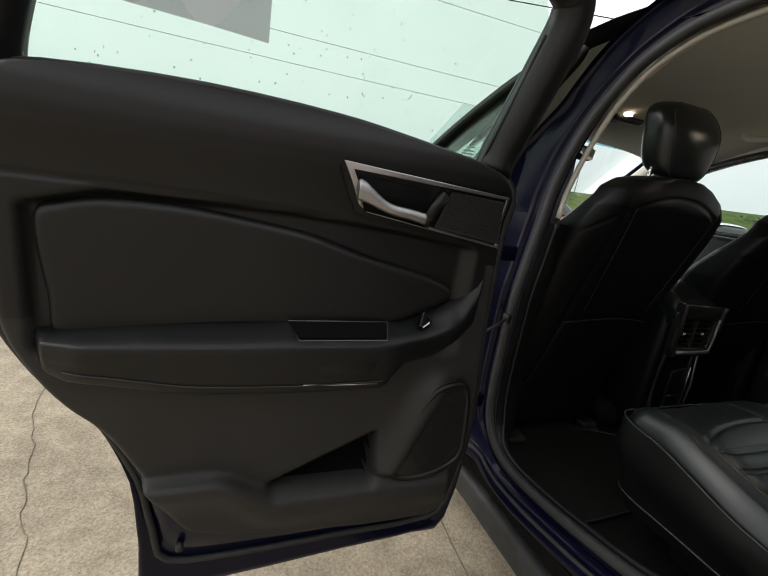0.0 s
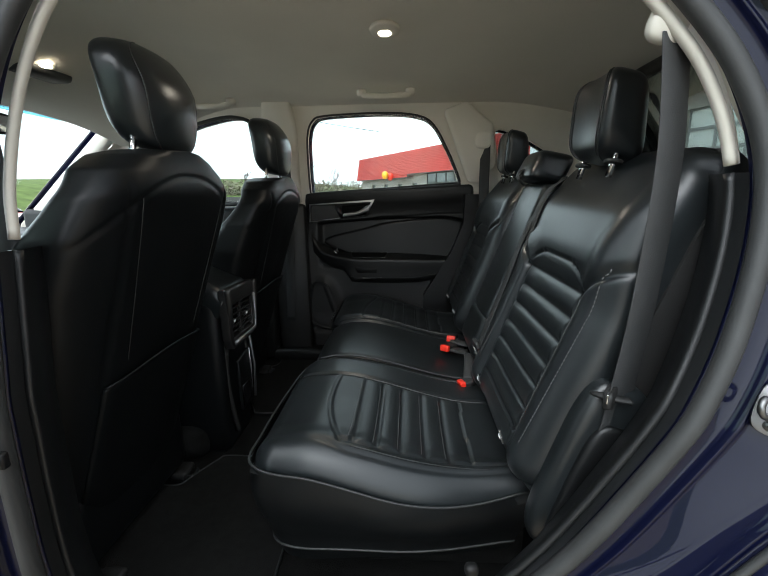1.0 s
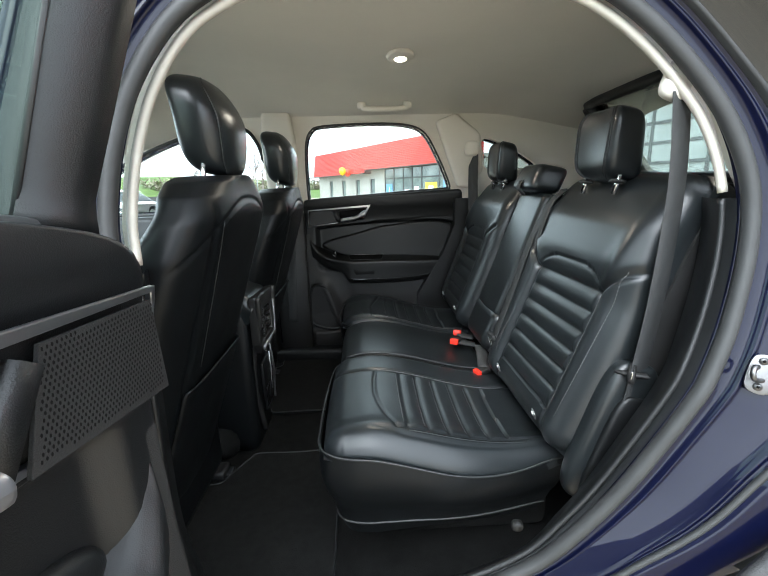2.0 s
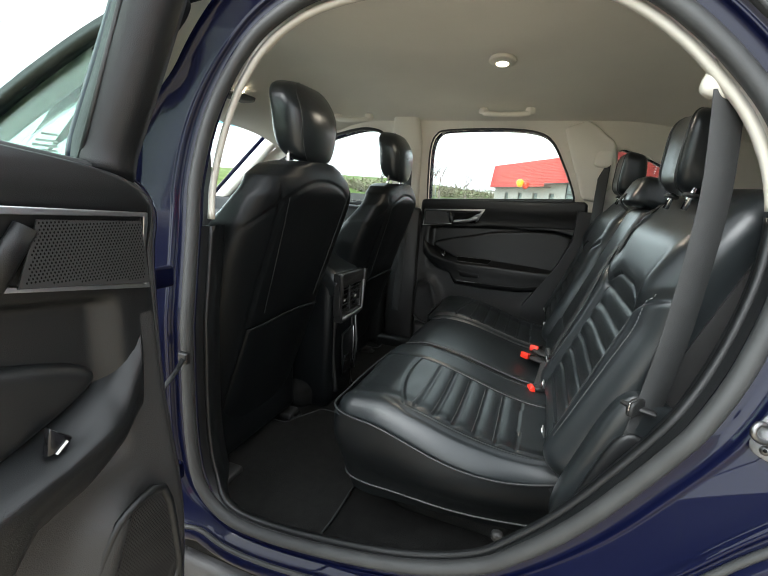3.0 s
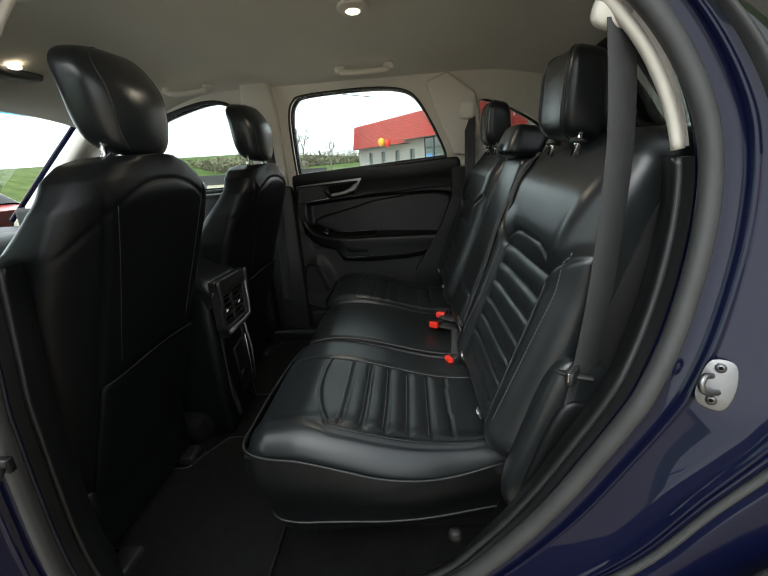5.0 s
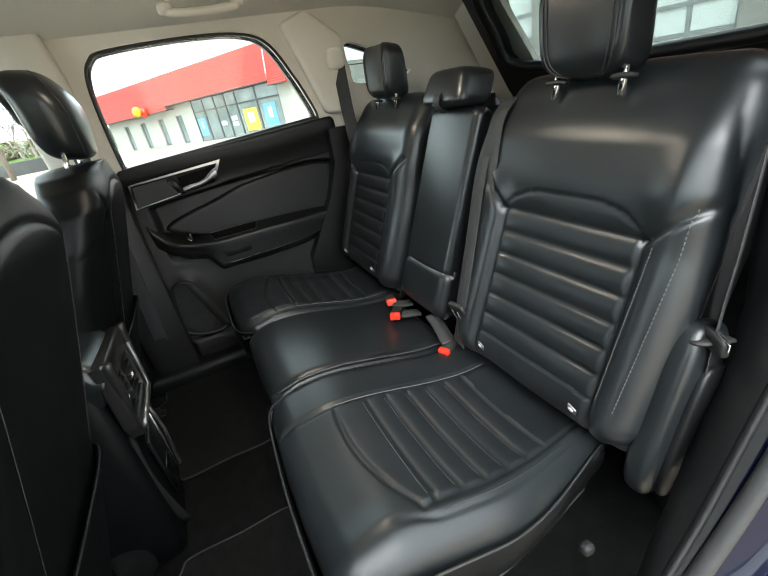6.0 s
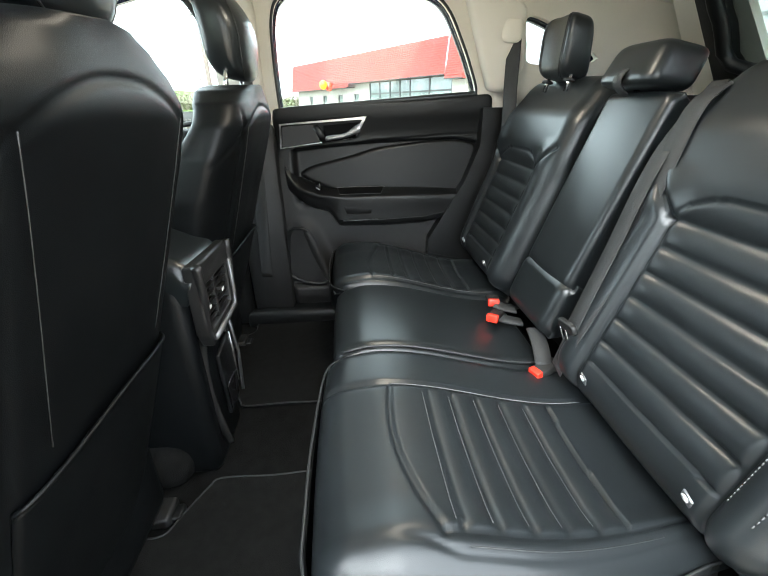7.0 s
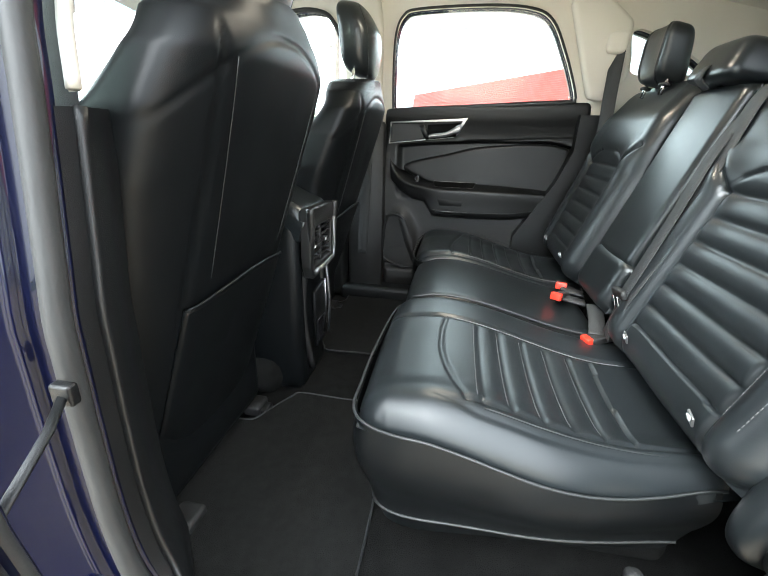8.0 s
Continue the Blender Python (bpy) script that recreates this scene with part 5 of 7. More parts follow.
def outer_back(sign):
    place = lambda p, q, n: on_back(-p if sign < 0 else 0.08 + p, q, n)
    s = part("outer_backrest", pad(0.140, 0.665, -0.03, 0.655, back_height, 0.09, place, edge=0.060, corner=0.055, nu=110, nv=170, tuck=0.008), LEATHER, bench)
    # stitched seams
    for x0, y0, x1, y1 in ((0.628, 0.06, 0.645, 0.42), (0.590, 0.06, 0.600, 0.35)):
        pts = [(x0 + (x1 - x0) * k / 44, y0 + (y1 - y0) * k / 44) for k in range(45)]
        rows = []
        for a, b in zip(pts, pts[1:]):
            mx, my = a[0] + 0.6 * (b[0] - a[0]), a[1] + 0.6 * (b[1] - a[1])
            rows.append(tube([place(a[0], a[1], back_height(*a) + 0.0008), place(mx, my, back_height(mx, my) + 0.0008)], 0.0010, n=4, up=(1, 0, 0)))
        part("stitch_line", joined(*rows), STITCH, s)
    for p in (0.285, 0.557):
        t = part("anchor_tag", moved(rbox(-0.010, 0.010, -0.002, 0.002, -0.011, 0.011, 0.002), Matrix.Translation(place(p, 0.022, 0.062)) @ pose(0, 0, 0, -18, 20 * sign, 0)), SATIN, s, "small grey child-seat anchor tag")
        part("anchor_mark", moved(blob(0.006, 0.002, 0.006, 0.8, 1.0, 12, 8), Matrix.Translation(place(p, 0.022, 0.066)) @ pose(0, 0, 0, -18, 0, 0)), WHITE_MARK, s)
    return s


outer_back(-1)
outer_back(1)
headrest("headrest", pose(-0.388, -0.742, 1.308, 14, 0, 0), "black leather rear headrest on chrome posts", 0.096, 0.048, 0.083, "rear headrests", 0.072, 0.012, 0.0, 0.46, 0.46)
headrest("headrest", pose(0.470, -0.755, 1.315, 14, 0, 0), "black leather rear headrest on chrome posts", 0.096, 0.048, 0.083, "rear headrests", 0.072, 0.012, 0.0, 0.46, 0.46)

mid = part("centre_backrest", pad(-0.078, 0.160, 0.125, 0.585, lambda p, q: 0.050 + 0.006 * math.cos((p - 0.04) / 0.12 * 1.4), 0.07, lambda p, q, n: on_back(p, q, n), edge=0.022, corner=0.02, nu=40, nv=60), LEATHER_PLAIN, bench, "smooth fold-down centre backrest")
part("lower_pad", pad(-0.085, 0.165, 0.0, 0.150, lambda p, q: 0.058, 0.07, lambda p, q, n: on_back(p, q, n), edge=0.035, corner=0.03, nu=40, nv=24), LEATHER_PLAIN, mid, "padded lower edge")
part("rear_shell", plate([(-0.66, 0.0), (0.74, 0.0), (0.74, 0.60), (-0.66, 0.60)], 0.07, lambda a, b, w: on_back(a, b, -0.10 + w)), PLASTIC, mid, smooth=False)
chr_ = thing("headrest", "low black leather centre headrest with a pull strap", "headrest", "rear headrests")
part("cover", moved(blob(0.096, 0.056, 0.048, 0.40, 0.36, 48, 30, lambda p: Vector((p.x * (1 - 0.08 * p.z / 0.048), p.y - 0.25 * p.z, p.z))), pose(0.050, -0.765, 1.322, 12, 0, 0)), LEATHER_PLAIN, chr_)
part("strap", sweep(spline([(0.048, -0.712, 1.270), (0.048, -0.690, 1.292), (0.048, -0.698, 1.315), (0.048, -0.728, 1.325)], 5), strip(0.030, 0.006), (0, 1, 0.3)), BELT, chr_, "black pull strap")

# ------------------------------------------------------------------ belts and buckles
def webbing(name, label, pts, w=0.046, up=(0, 1, 0.3), extra=None):
    b = thing(name, label, "seat belt", "seat belts")
    part("webbing", sweep(spline(pts, 10), strip(w, 0.0022), up), BELT, b)
    return b


sb1 = webbing("seat_belt", "black seat belt hanging from the rear pillar", [(-0.695, -0.698, 1.460), (-0.694, -0.712, 1.30), (-0.692, -0.706, 1.10), (-0.690, -0.692, 0.95), (-0.698, -0.665, 0.80), (-0.71, -0.60, 0.52)], 0.050, (-0.94, -0.35, 0.1))
part("tongue", moved(blob(0.030, 0.008, 0.016, 0.5, 0.5, 16, 10), pose(-0.700, -0.668, 0.928, 0, 0, -35)), PLASTIC, sb1)
part("tongue_plate", moved(rbox(-0.016, 0.026, -0.0015, 0.0015, -0.010, 0.006, 0.001), pose(-0.715, -0.658, 0.938, 0, 0, -35)), CHROME, sb1)
part("guide", moved(blob(0.014, 0.026, 0.034, 0.6, 0.7, 20, 14), pose(-0.690, -0.690, 1.478, 20, 0, 0)), TRIM, sb1, "beige belt guide cover")
sb2 = webbing("seat_belt", "black centre seat belt lying over the backrest", [on_back(-0.165, 0.60, 0.03), on_back(-0.172, 0.54, 0.068), on_back(-0.190, 0.40, 0.070), on_back(-0.205, 0.25, 0.066), on_back(-0.210, 0.12, 0.070), on_back(-0.205, 0.06, 0.068), on_back(-0.19, -0.02, 0.05)], 0.048, (0, 1, 0.34))
part("webbing_fold", sweep(spline([on_back(-0.150, 0.60, 0.034), on_back(-0.160, 0.45, 0.073), on_back(-0.178, 0.25, 0.073), on_back(-0.195, 0.08, 0.074)], 8), strip(0.04, 0.002), (0, 1, 0.4)), BELT, sb2)
part("tongue", moved(blob(0.032, 0.007, 0.012, 0.4, 0.4, 18, 10), Matrix.Translation(on_back(-0.190, 0.085, 0.082)) @ pose(0, 0, 0, -18, 8, 0)), PLASTIC, sb2)
tp = joined(rbox(-0.014, -0.008, -0.0012, 0.0012, -0.036, 0.0, 0.001), rbox(0.008, 0.014, -0.0012, 0.0012, -0.036, 0.0, 0.001), rbox(-0.014, 0.014, -0.0012, 0.0012, -0.040, -0.032, 0.001))
part("tongue_plate", moved(tp, Matrix.Translation(on_back(-0.184, 0.075, 0.084)) @ pose(0, 0, 0, -18, 8, 0)), CHROME, sb2)
sb3 = webbing("seat_belt", "black seat belt behind the far bench seat", [(0.735, -0.70, 1.50), (0.73, -0.70, 1.32), (0.70, -0.69, 1.10), (0.70, -0.62, 0.80)], 0.05, (-1, 0.6, 0.1))
part("guide", moved(blob(0.022, 0.040, 0.040, 0.6, 0.7, 20, 14), pose(0.735, -0.69, 1.49)), HEADLINER, sb3)
sb4 = webbing("seat_belt", "black seat belt on the far middle pillar", [(0.70, 0.255, 1.44), (0.705, 0.25, 1.25), (0.72, 0.26, 1.0), (0.73, 0.28, 0.6)], 0.048, (-1, 0.2, 0))
part("guide", moved(blob(0.018, 0.030, 0.045, 0.6, 0.7, 20, 14), pose(0.70, 0.262, 1.45)), HEADLINER, sb4)
webbing("seat_belt", "black seat belt on the near middle pillar", [(-0.66, 0.36, 1.42), (-0.675, 0.34, 1.25), (-0.69, 0.35, 1.0), (-0.69, 0.38, 0.6)], 0.048, (1, 0.2, 0))


def buckle(name, m, label, stalk):
    b = thing(name, label, "buckle", "belt buckles")
    part("stalk", sweep(spline(stalk, 6), strip(0.040, 0.010), (0, 0, 1)), BELT, b)
    sh = part("shell", rbox(-0.018, 0.018, -0.055, 0.006, -0.010, 0.010, 0.006), PLASTIC, b)
    sh.matrix_basis = m
    br = part("release", rbox(-0.0165, 0.0165, 0.002, 0.020, -0.011, 0.012, 0.004), RED, b, "bright red release button")
    br.matrix_basis = m
    return b


buckle("belt_buckle", pose(-0.145, -0.515, 0.676, -10, 0, 20), "black belt buckle with a red button", [(-0.03, -0.545, 0.725), (-0.08, -0.54, 0.71), (-0.135, -0.53, 0.686)])
buckle("belt_buckle", pose(0.085, -0.478, 0.702, 10, 0, 55), "black belt buckle with a red button", [(0.06, -0.55, 0.695), (0.065, -0.52, 0.70), (0.08, -0.50, 0.70)])
buckle("belt_buckle", pose(0.170, -0.505, 0.708, 10, 0, 75), "black belt buckle with a red button", [(0.125, -0.56, 0.70), (0.135, -0.53, 0.703), (0.155, -0.51, 0.706)])

lever = thing("seat_release", "black seat release loop beside the backrest", "lever")
part("loop", sweep(spline([(-0.672, -0.665, 0.918), (-0.682, -0.652, 0.924), (-0.700, -0.668, 0.926), (-0.706, -0.698, 0.922)], 6), strip(0.018, 0.007), (0, 0, 1)), PLASTIC, lever)
bol = thing("side_bolster", "black leather bolster between the backrest and the door opening", "bolster")
part("padding", moved(blob(0.030, 0.060, 0.17, 0.5, 0.6, 30, 24), pose(-0.668, -0.650, 0.775, 18, 0, 0)), LEATHER_PLAIN, bol)
part("cover", moved(blob(0.012, 0.045, 0.13, 0.5, 0.6, 26, 20), pose(-0.700, -0.652, 0.745, 18, 0, 0)), SOFT, bol, "black plastic side cover")

# ------------------------------------------------------------------ front seats
SLANT = 0.32


def front_seat(cx, y0, ztop, label):
    s = thing("front_seat", label, "car seat", "front seats")

    def half_w(z):
        pts = [(0.38, 0.21), (0.50, 0.225), (0.70, 0.250), (0.90, 0.280), (1.05, 0.298), (1.15, 0.292), (1.22, 0.268), (1.27, 0.228), (1.30, 0.170), (1.315, 0.10), (1.318, 0.0)]
        z = z - (ztop - 1.318)
        for (a, b), (c, d) in zip(pts, pts[1:]):
            if a <= z <= c:
                t = (z - a) / (c - a)
                return b + (d - b) * t
        return pts[0][1] if z < pts[0][0] else 0.0

    def back_y(x, z):
        """Where the back's rear face lies at an offset x from its middle."""
        hw = max(0.004, half_w(z))
        rear = y0 + (ztop - z) * SLANT + 0.03 * smoothstep(ztop - 0.10, ztop, z)
        dep = 0.075 * min(1.0, hw / 0.12) ** 0.6
        ca = min(1.0, abs(x) / hw) ** (1 / 0.62)
        return rear + dep - dep * math.sqrt(max(0.0, 1 - ca * ca)) ** 0.75 + 0.014 * smoothstep(0.16, 0.27, abs(x)) * (1 - smoothstep(ztop - 0.30, ztop - 0.06, z))

    def shell(u, v):
        w = 1 - (1 - v) ** 1.8
        z = 0.41 + (ztop - 0.41) * w
        a = 2 * math.pi * u
        hw = max(0.004, half_w(z))
        rear = y0 + (ztop - z) * SLANT + 0.03 * smoothstep(ztop - 0.10, ztop, z)
        ca, sa = math.cos(a), math.sin(a)
        x = hw * math.copysign(abs(ca) ** 0.62, ca)
        dep = 0.075 * min(1.0, hw / 0.12) ** 0.6
        # flat-backed towards the rear, side wings towards the front
        yy = dep * math.copysign(abs(sa) ** 0.75, sa)
        wing = smoothstep(0.16, 0.27, abs(x)) * (0.09 if sa > 0 else 0.014) * (1 - smoothstep(ztop - 0.30, ztop - 0.06, z))
        groove = 0.0
        if sa < 0:
            groove = 0.006 * math.exp(-((abs(x) - 0.195) / 0.005) ** 2) * (1 - smoothstep(ztop - 0.09, ztop - 0.05, z)) * smoothstep(0.75, 0.9, z)
            groove += 0.004 * math.exp(-((z - (ztop - 0.055 - 0.10 * (x / 0.25) ** 2)) / 0.005) ** 2)
        return Vector((cx + x, rear + dep + yy + wing + groove, z))
    part("backrest", surface(shell, 150, 110, True), SHADED_BLACK, s)
    # light stitching down both sides of the back
    for sx in (-1, 1):
        line = [Vector((cx + sx * (0.170 - 0.03 * t), y0 + 0.05 * t + (ztop - (ztop - 0.10 - 0.34 * t)) * SLANT - 0.05 * t + 0.0015, ztop - 0.10 - 0.34 * t)) for t in [k / 20 for k in range(21)]]
        line = [Vector((p.x, back_y(p.x - cx, p.z) - 0.001, p.z)) for p in line]
        part("stitching", tube(line, 0.0008, n=5, up=(0, 1, 0)), PIPING, s, "pale stitched seam")
    # map pocket
    yr = back_y

    def pocket(u, v):
        x = -0.195 + 0.39 * u
        zt = 0.862 + 0.025 * math.cos((u - 0.5) * 3)
        z = 0.50 + (zt - 0.50) * v
        bow = 0.012 * math.sin(math.pi * u) ** 0.5 * (0.3 + 0.7 * v)
        return Vector((cx + x, yr(x, z) - 0.004 - bow, z))
    pk = part("map_pocket", surface(pocket, 40, 30), SHADED_BLACK, s, "slack black map pocket")
    so = pk.modifiers.new("thick", 'SOLIDIFY')
    so.thickness, so.offset = 0.004, 1.0
    part("pocket_hem", tube([pocket(k / 30, 1.0) for k in range(31)], 0.0035, n=6, up=(0, 1, 0)), SHADED_BLACK, s)
    lower = part("lower_cover", rbox(cx - 0.22, cx + 0.22, y0 + 0.26, y0 + 0.34, 0.40, 0.60, 0.03), SHADED_BLACK, s)
    part("cushion", pad(cx - 0.26, cx + 0.26, y0 + 0.28, y0 + 0.80, lambda p, q: 0.66 + 0.03 * smoothstep(0.12, 0.25, abs(p - cx)), 0.20, lambda p, q, z: Vector((p, q, z)), edge=0.06, corner=0.08, nu=30, nv=30), LEATHER_PLAIN, s)
    for dx in (-0.20, 0.20):
        part("rail", rbox(cx + dx - 0.022, cx + dx + 0.022, y0 + 0.23, y0 + 0.75, 0.352, 0.372, 0.006), SOFT, s)
        part("riser", rbox(cx + dx - 0.016, cx + dx + 0.016, y0 + 0.32, y0 + 0.70, 0.372, 0.48, 0.008), SOFT, s)
    part("rail_cap", rbox(cx - 0.240, cx - 0.160, y0 + 0.21, y0 + 0.27, 0.352, 0.385, 0.010), PLASTIC, s)
    part("rail_cap", rbox(cx + 0.165, cx + 0.235, y0 + 0.25, y0 + 0.30, 0.352, 0.385, 0.010), PLASTIC, s)
    return s


front_seat(-0.392, 0.122, 1.348, "black leather front seat seen from behind with a map pocket")
front_seat(0.400, 0.120, 1.318, "black leather front seat seen from behind with a map pocket")
headrest("headrest", pose(-0.390, 0.226, 1.328, 8, 0, 0), "tall black leather front headrest on chrome posts", 0.122, 0.060, 0.103, "front headrests", 0.088, 0.030, 0.07, 0.58, 0.62)
headrest("headrest", pose(0.405, 0.222, 1.310, 8, 0, 0), "tall black leather front headrest on chrome posts", 0.122, 0.060, 0.103, "front headrests", 0.088, 0.030, 0.07, 0.58, 0.62)

# ------------------------------------------------------------------ centre console
con = thing("centre_console", "black centre console with rear air vents", "console")
con.location, con.scale = (0.011, 0.006, 0.036), (0.64, 1, 1)
# console body in the same darkened black, its shade coloured in
part("body", rbox(-0.125, 0.225, 0.285, 1.3, 0.31, 0.88, 0.035), SHADED_BLACK, con)
part("armrest_lid", pad(-0.135, 0.235, 0.25, 0.75, lambda p, q: 0.968 - 0.05 * smoothstep(0.40, 0.25, q), 0.06, lambda p, q, z: Vector((p, q, z)), edge=0.045, corner=0.05, nu=30, nv=40), LEATHER_PLAIN, con, "padded leather armrest lid")


def con_face(a, b, w):
    """The console's rear face, leaning; w out of it."""
    return Vector((a, 0.262 - w + (0.93 - b) * 0.02, b - 0.035))


CON_GREY = mat("console_grey", (0.014, 0.0138, 0.0135), rough=0.36, spec=0.5, grain=0.15, grain_scale=700, vary=0.1, vary_scale=12)
part("vent_surround", plate([(-0.130, 0.950), (0.240, 0.940), (0.240, 0.770), (0.205, 0.735), (-0.08, 0.735), (-0.115, 0.775)], 0.03, lambda a, b, w: con_face(a, b, w - 0.01), [[(-0.095, 0.890), (0.205, 0.885), (0.205, 0.772), (-0.070, 0.772)]]), CON_GREY, con, "satin grey vent surround", bevel=0.006)
part("vent_recess", plate([(-0.10, 0.895), (0.21, 0.89), (0.21, 0.765), (-0.075, 0.765)], 0.004, lambda a, b, w: con_face(a, b, -0.012 + w)), GLOSS_BLACK, con, smooth=False)
for k in range(5):
    part("vent_slat", plate([(-0.078, 0.0), (0.203, 0.0), (0.203, 0.012), (-0.078, 0.012)], 0.003, lambda a, b, w, z=0.782 + 0.021 * k: con_face(a, z + w + b * 0.3, b)), PLASTIC, con, smooth=False)
part("vent_divider", rbox(0.052, 0.070, 0.252, 0.266, 0.737, 0.849, 0.003), PLASTIC, con)
for x in (-0.045, 0.120):
    part("vent_knob", moved(rbox(-0.012, 0.012, -0.010, 0.006, -0.009, 0.009, 0.003), Matrix.Translation((x, 0.258, 0.795))), PLASTIC, con)
    part("knob_mark", moved(rbox(-0.011, 0.011, -0.001, 0.001, -0.0038, 0.0038, 0.0006), Matrix.Translation((x, 0.2465, 0.7955))), WHITE_MARK, con, "white dash on the vent knob")
TRIM_GREY = mat("satin_dark_trim", (0.16, 0.16, 0.16), rough=0.32, metal=0.7)
part("vent_trim", sweep([con_face(0.220, 0.890, 0.022), con_face(0.222, 0.80, 0.024), con_face(0.214, 0.757, 0.024), con_face(0.10, 0.755, 0.024), con_face(-0.075, 0.757, 0.024)], strip(0.016, 0.012), (0, -1, 0)), TRIM_GREY, con, "satin edge below the vents")
part("side_blade", sweep(spline([Vector((-0.128, 0.240, 0.915)), Vector((-0.112, 0.243, 0.83)), Vector((-0.080, 0.262, 0.74)), Vector((-0.062, 0.285, 0.68)), Vector((-0.06, 0.29, 0.55)), Vector((-0.05, 0.27, 0.38))], 5), strip(0.022, 0.022), (0, -1, 0)), CON_GREY, con)
part("side_blade", sweep(spline([Vector((0.236, 0.240, 0.905)), Vector((0.236, 0.250, 0.78)), Vector((0.215, 0.285, 0.72)), Vector((0.21, 0.285, 0.45))], 5), strip(0.028, 0.02), (0, -1, 0)), CON_GREY, con)
part("bin_trim", sweep([Vector((0.205, 0.268, 0.70)), Vector((0.232, 0.262, 0.56)), Vector((0.215, 0.265, 0.43))], strip(0.016, 0.008), (0, -1, 0)), TRIM_GREY, con)
part("bin_door", plate([(0.035, 0.625), (0.195, 0.640), (0.205, 0.47), (0.185, 0.425), (0.05, 0.425)], 0.012, lambda a, b, w: Vector((a, 0.283 - w, b))), SOFT, con, bevel=0.004)
part("socket_cover", rbox(0.055, 0.175, 0.268, 0.275, 0.44, 0.52, 0.004), GLOSS_BLACK, con)
part("bin_edge", tube([(0.205, 0.272, 0.47), (0.205, 0.270, 0.55), (0.196, 0.271, 0.64)], 0.003), SATIN, con)

# ------------------------------------------------------------------ floor mat
MAT = [(-0.10, 0.02), (-0.102, 0.15), (-0.098, 0.285), (-0.125, 0.312), (-0.20, 0.352), (-0.25, 0.378), (-0.256, 0.445), (-0.275, 0.487), (-0.356, 0.500), (-0.50, 0.500), (-0.545, 0.475), (-0.552, 0.40),
       (-0.59, 0.352), (-0.66, 0.350), (-0.695, 0.30), (-0.715, 0.18), (-0.715, 0.03), (-0.67, -0.02), (-0.40, -0.02), (-0.15, -0.015)]
fm = thing("floor_mat", "black carpet floor mat with a bound edge", "floor mat")
loop = smooth_loop(MAT, 4)
part("carpet", plate(loop, 0.012, lambda a, b, w: Vector((a, b, 0.354 + w))), MAT_FABRIC, fm, smooth=False)
part("binding", sweep([Vector((a, b, 0.366)) for a, b in loop], circle(0.0026, 6), (0, 0, 1), True), PIPING, fm, "dark grey bound edge")
fm2 = thing("floor_mat", "black carpet floor mat with a bound edge", "floor mat")
loop2 = [(0.09 - a, b) for a, b in loop]
part("carpet", plate(loop2, 0.012, lambda a, b, w: Vector((a, b, 0.354 + w))), MAT_FABRIC, fm2, smooth=False)
part("binding", sweep([Vector((a, b, 0.366)) for a, b in loop2], circle(0.0026, 6), (0, 0, 1), True), PIPING, fm2, "dark grey bound edge")


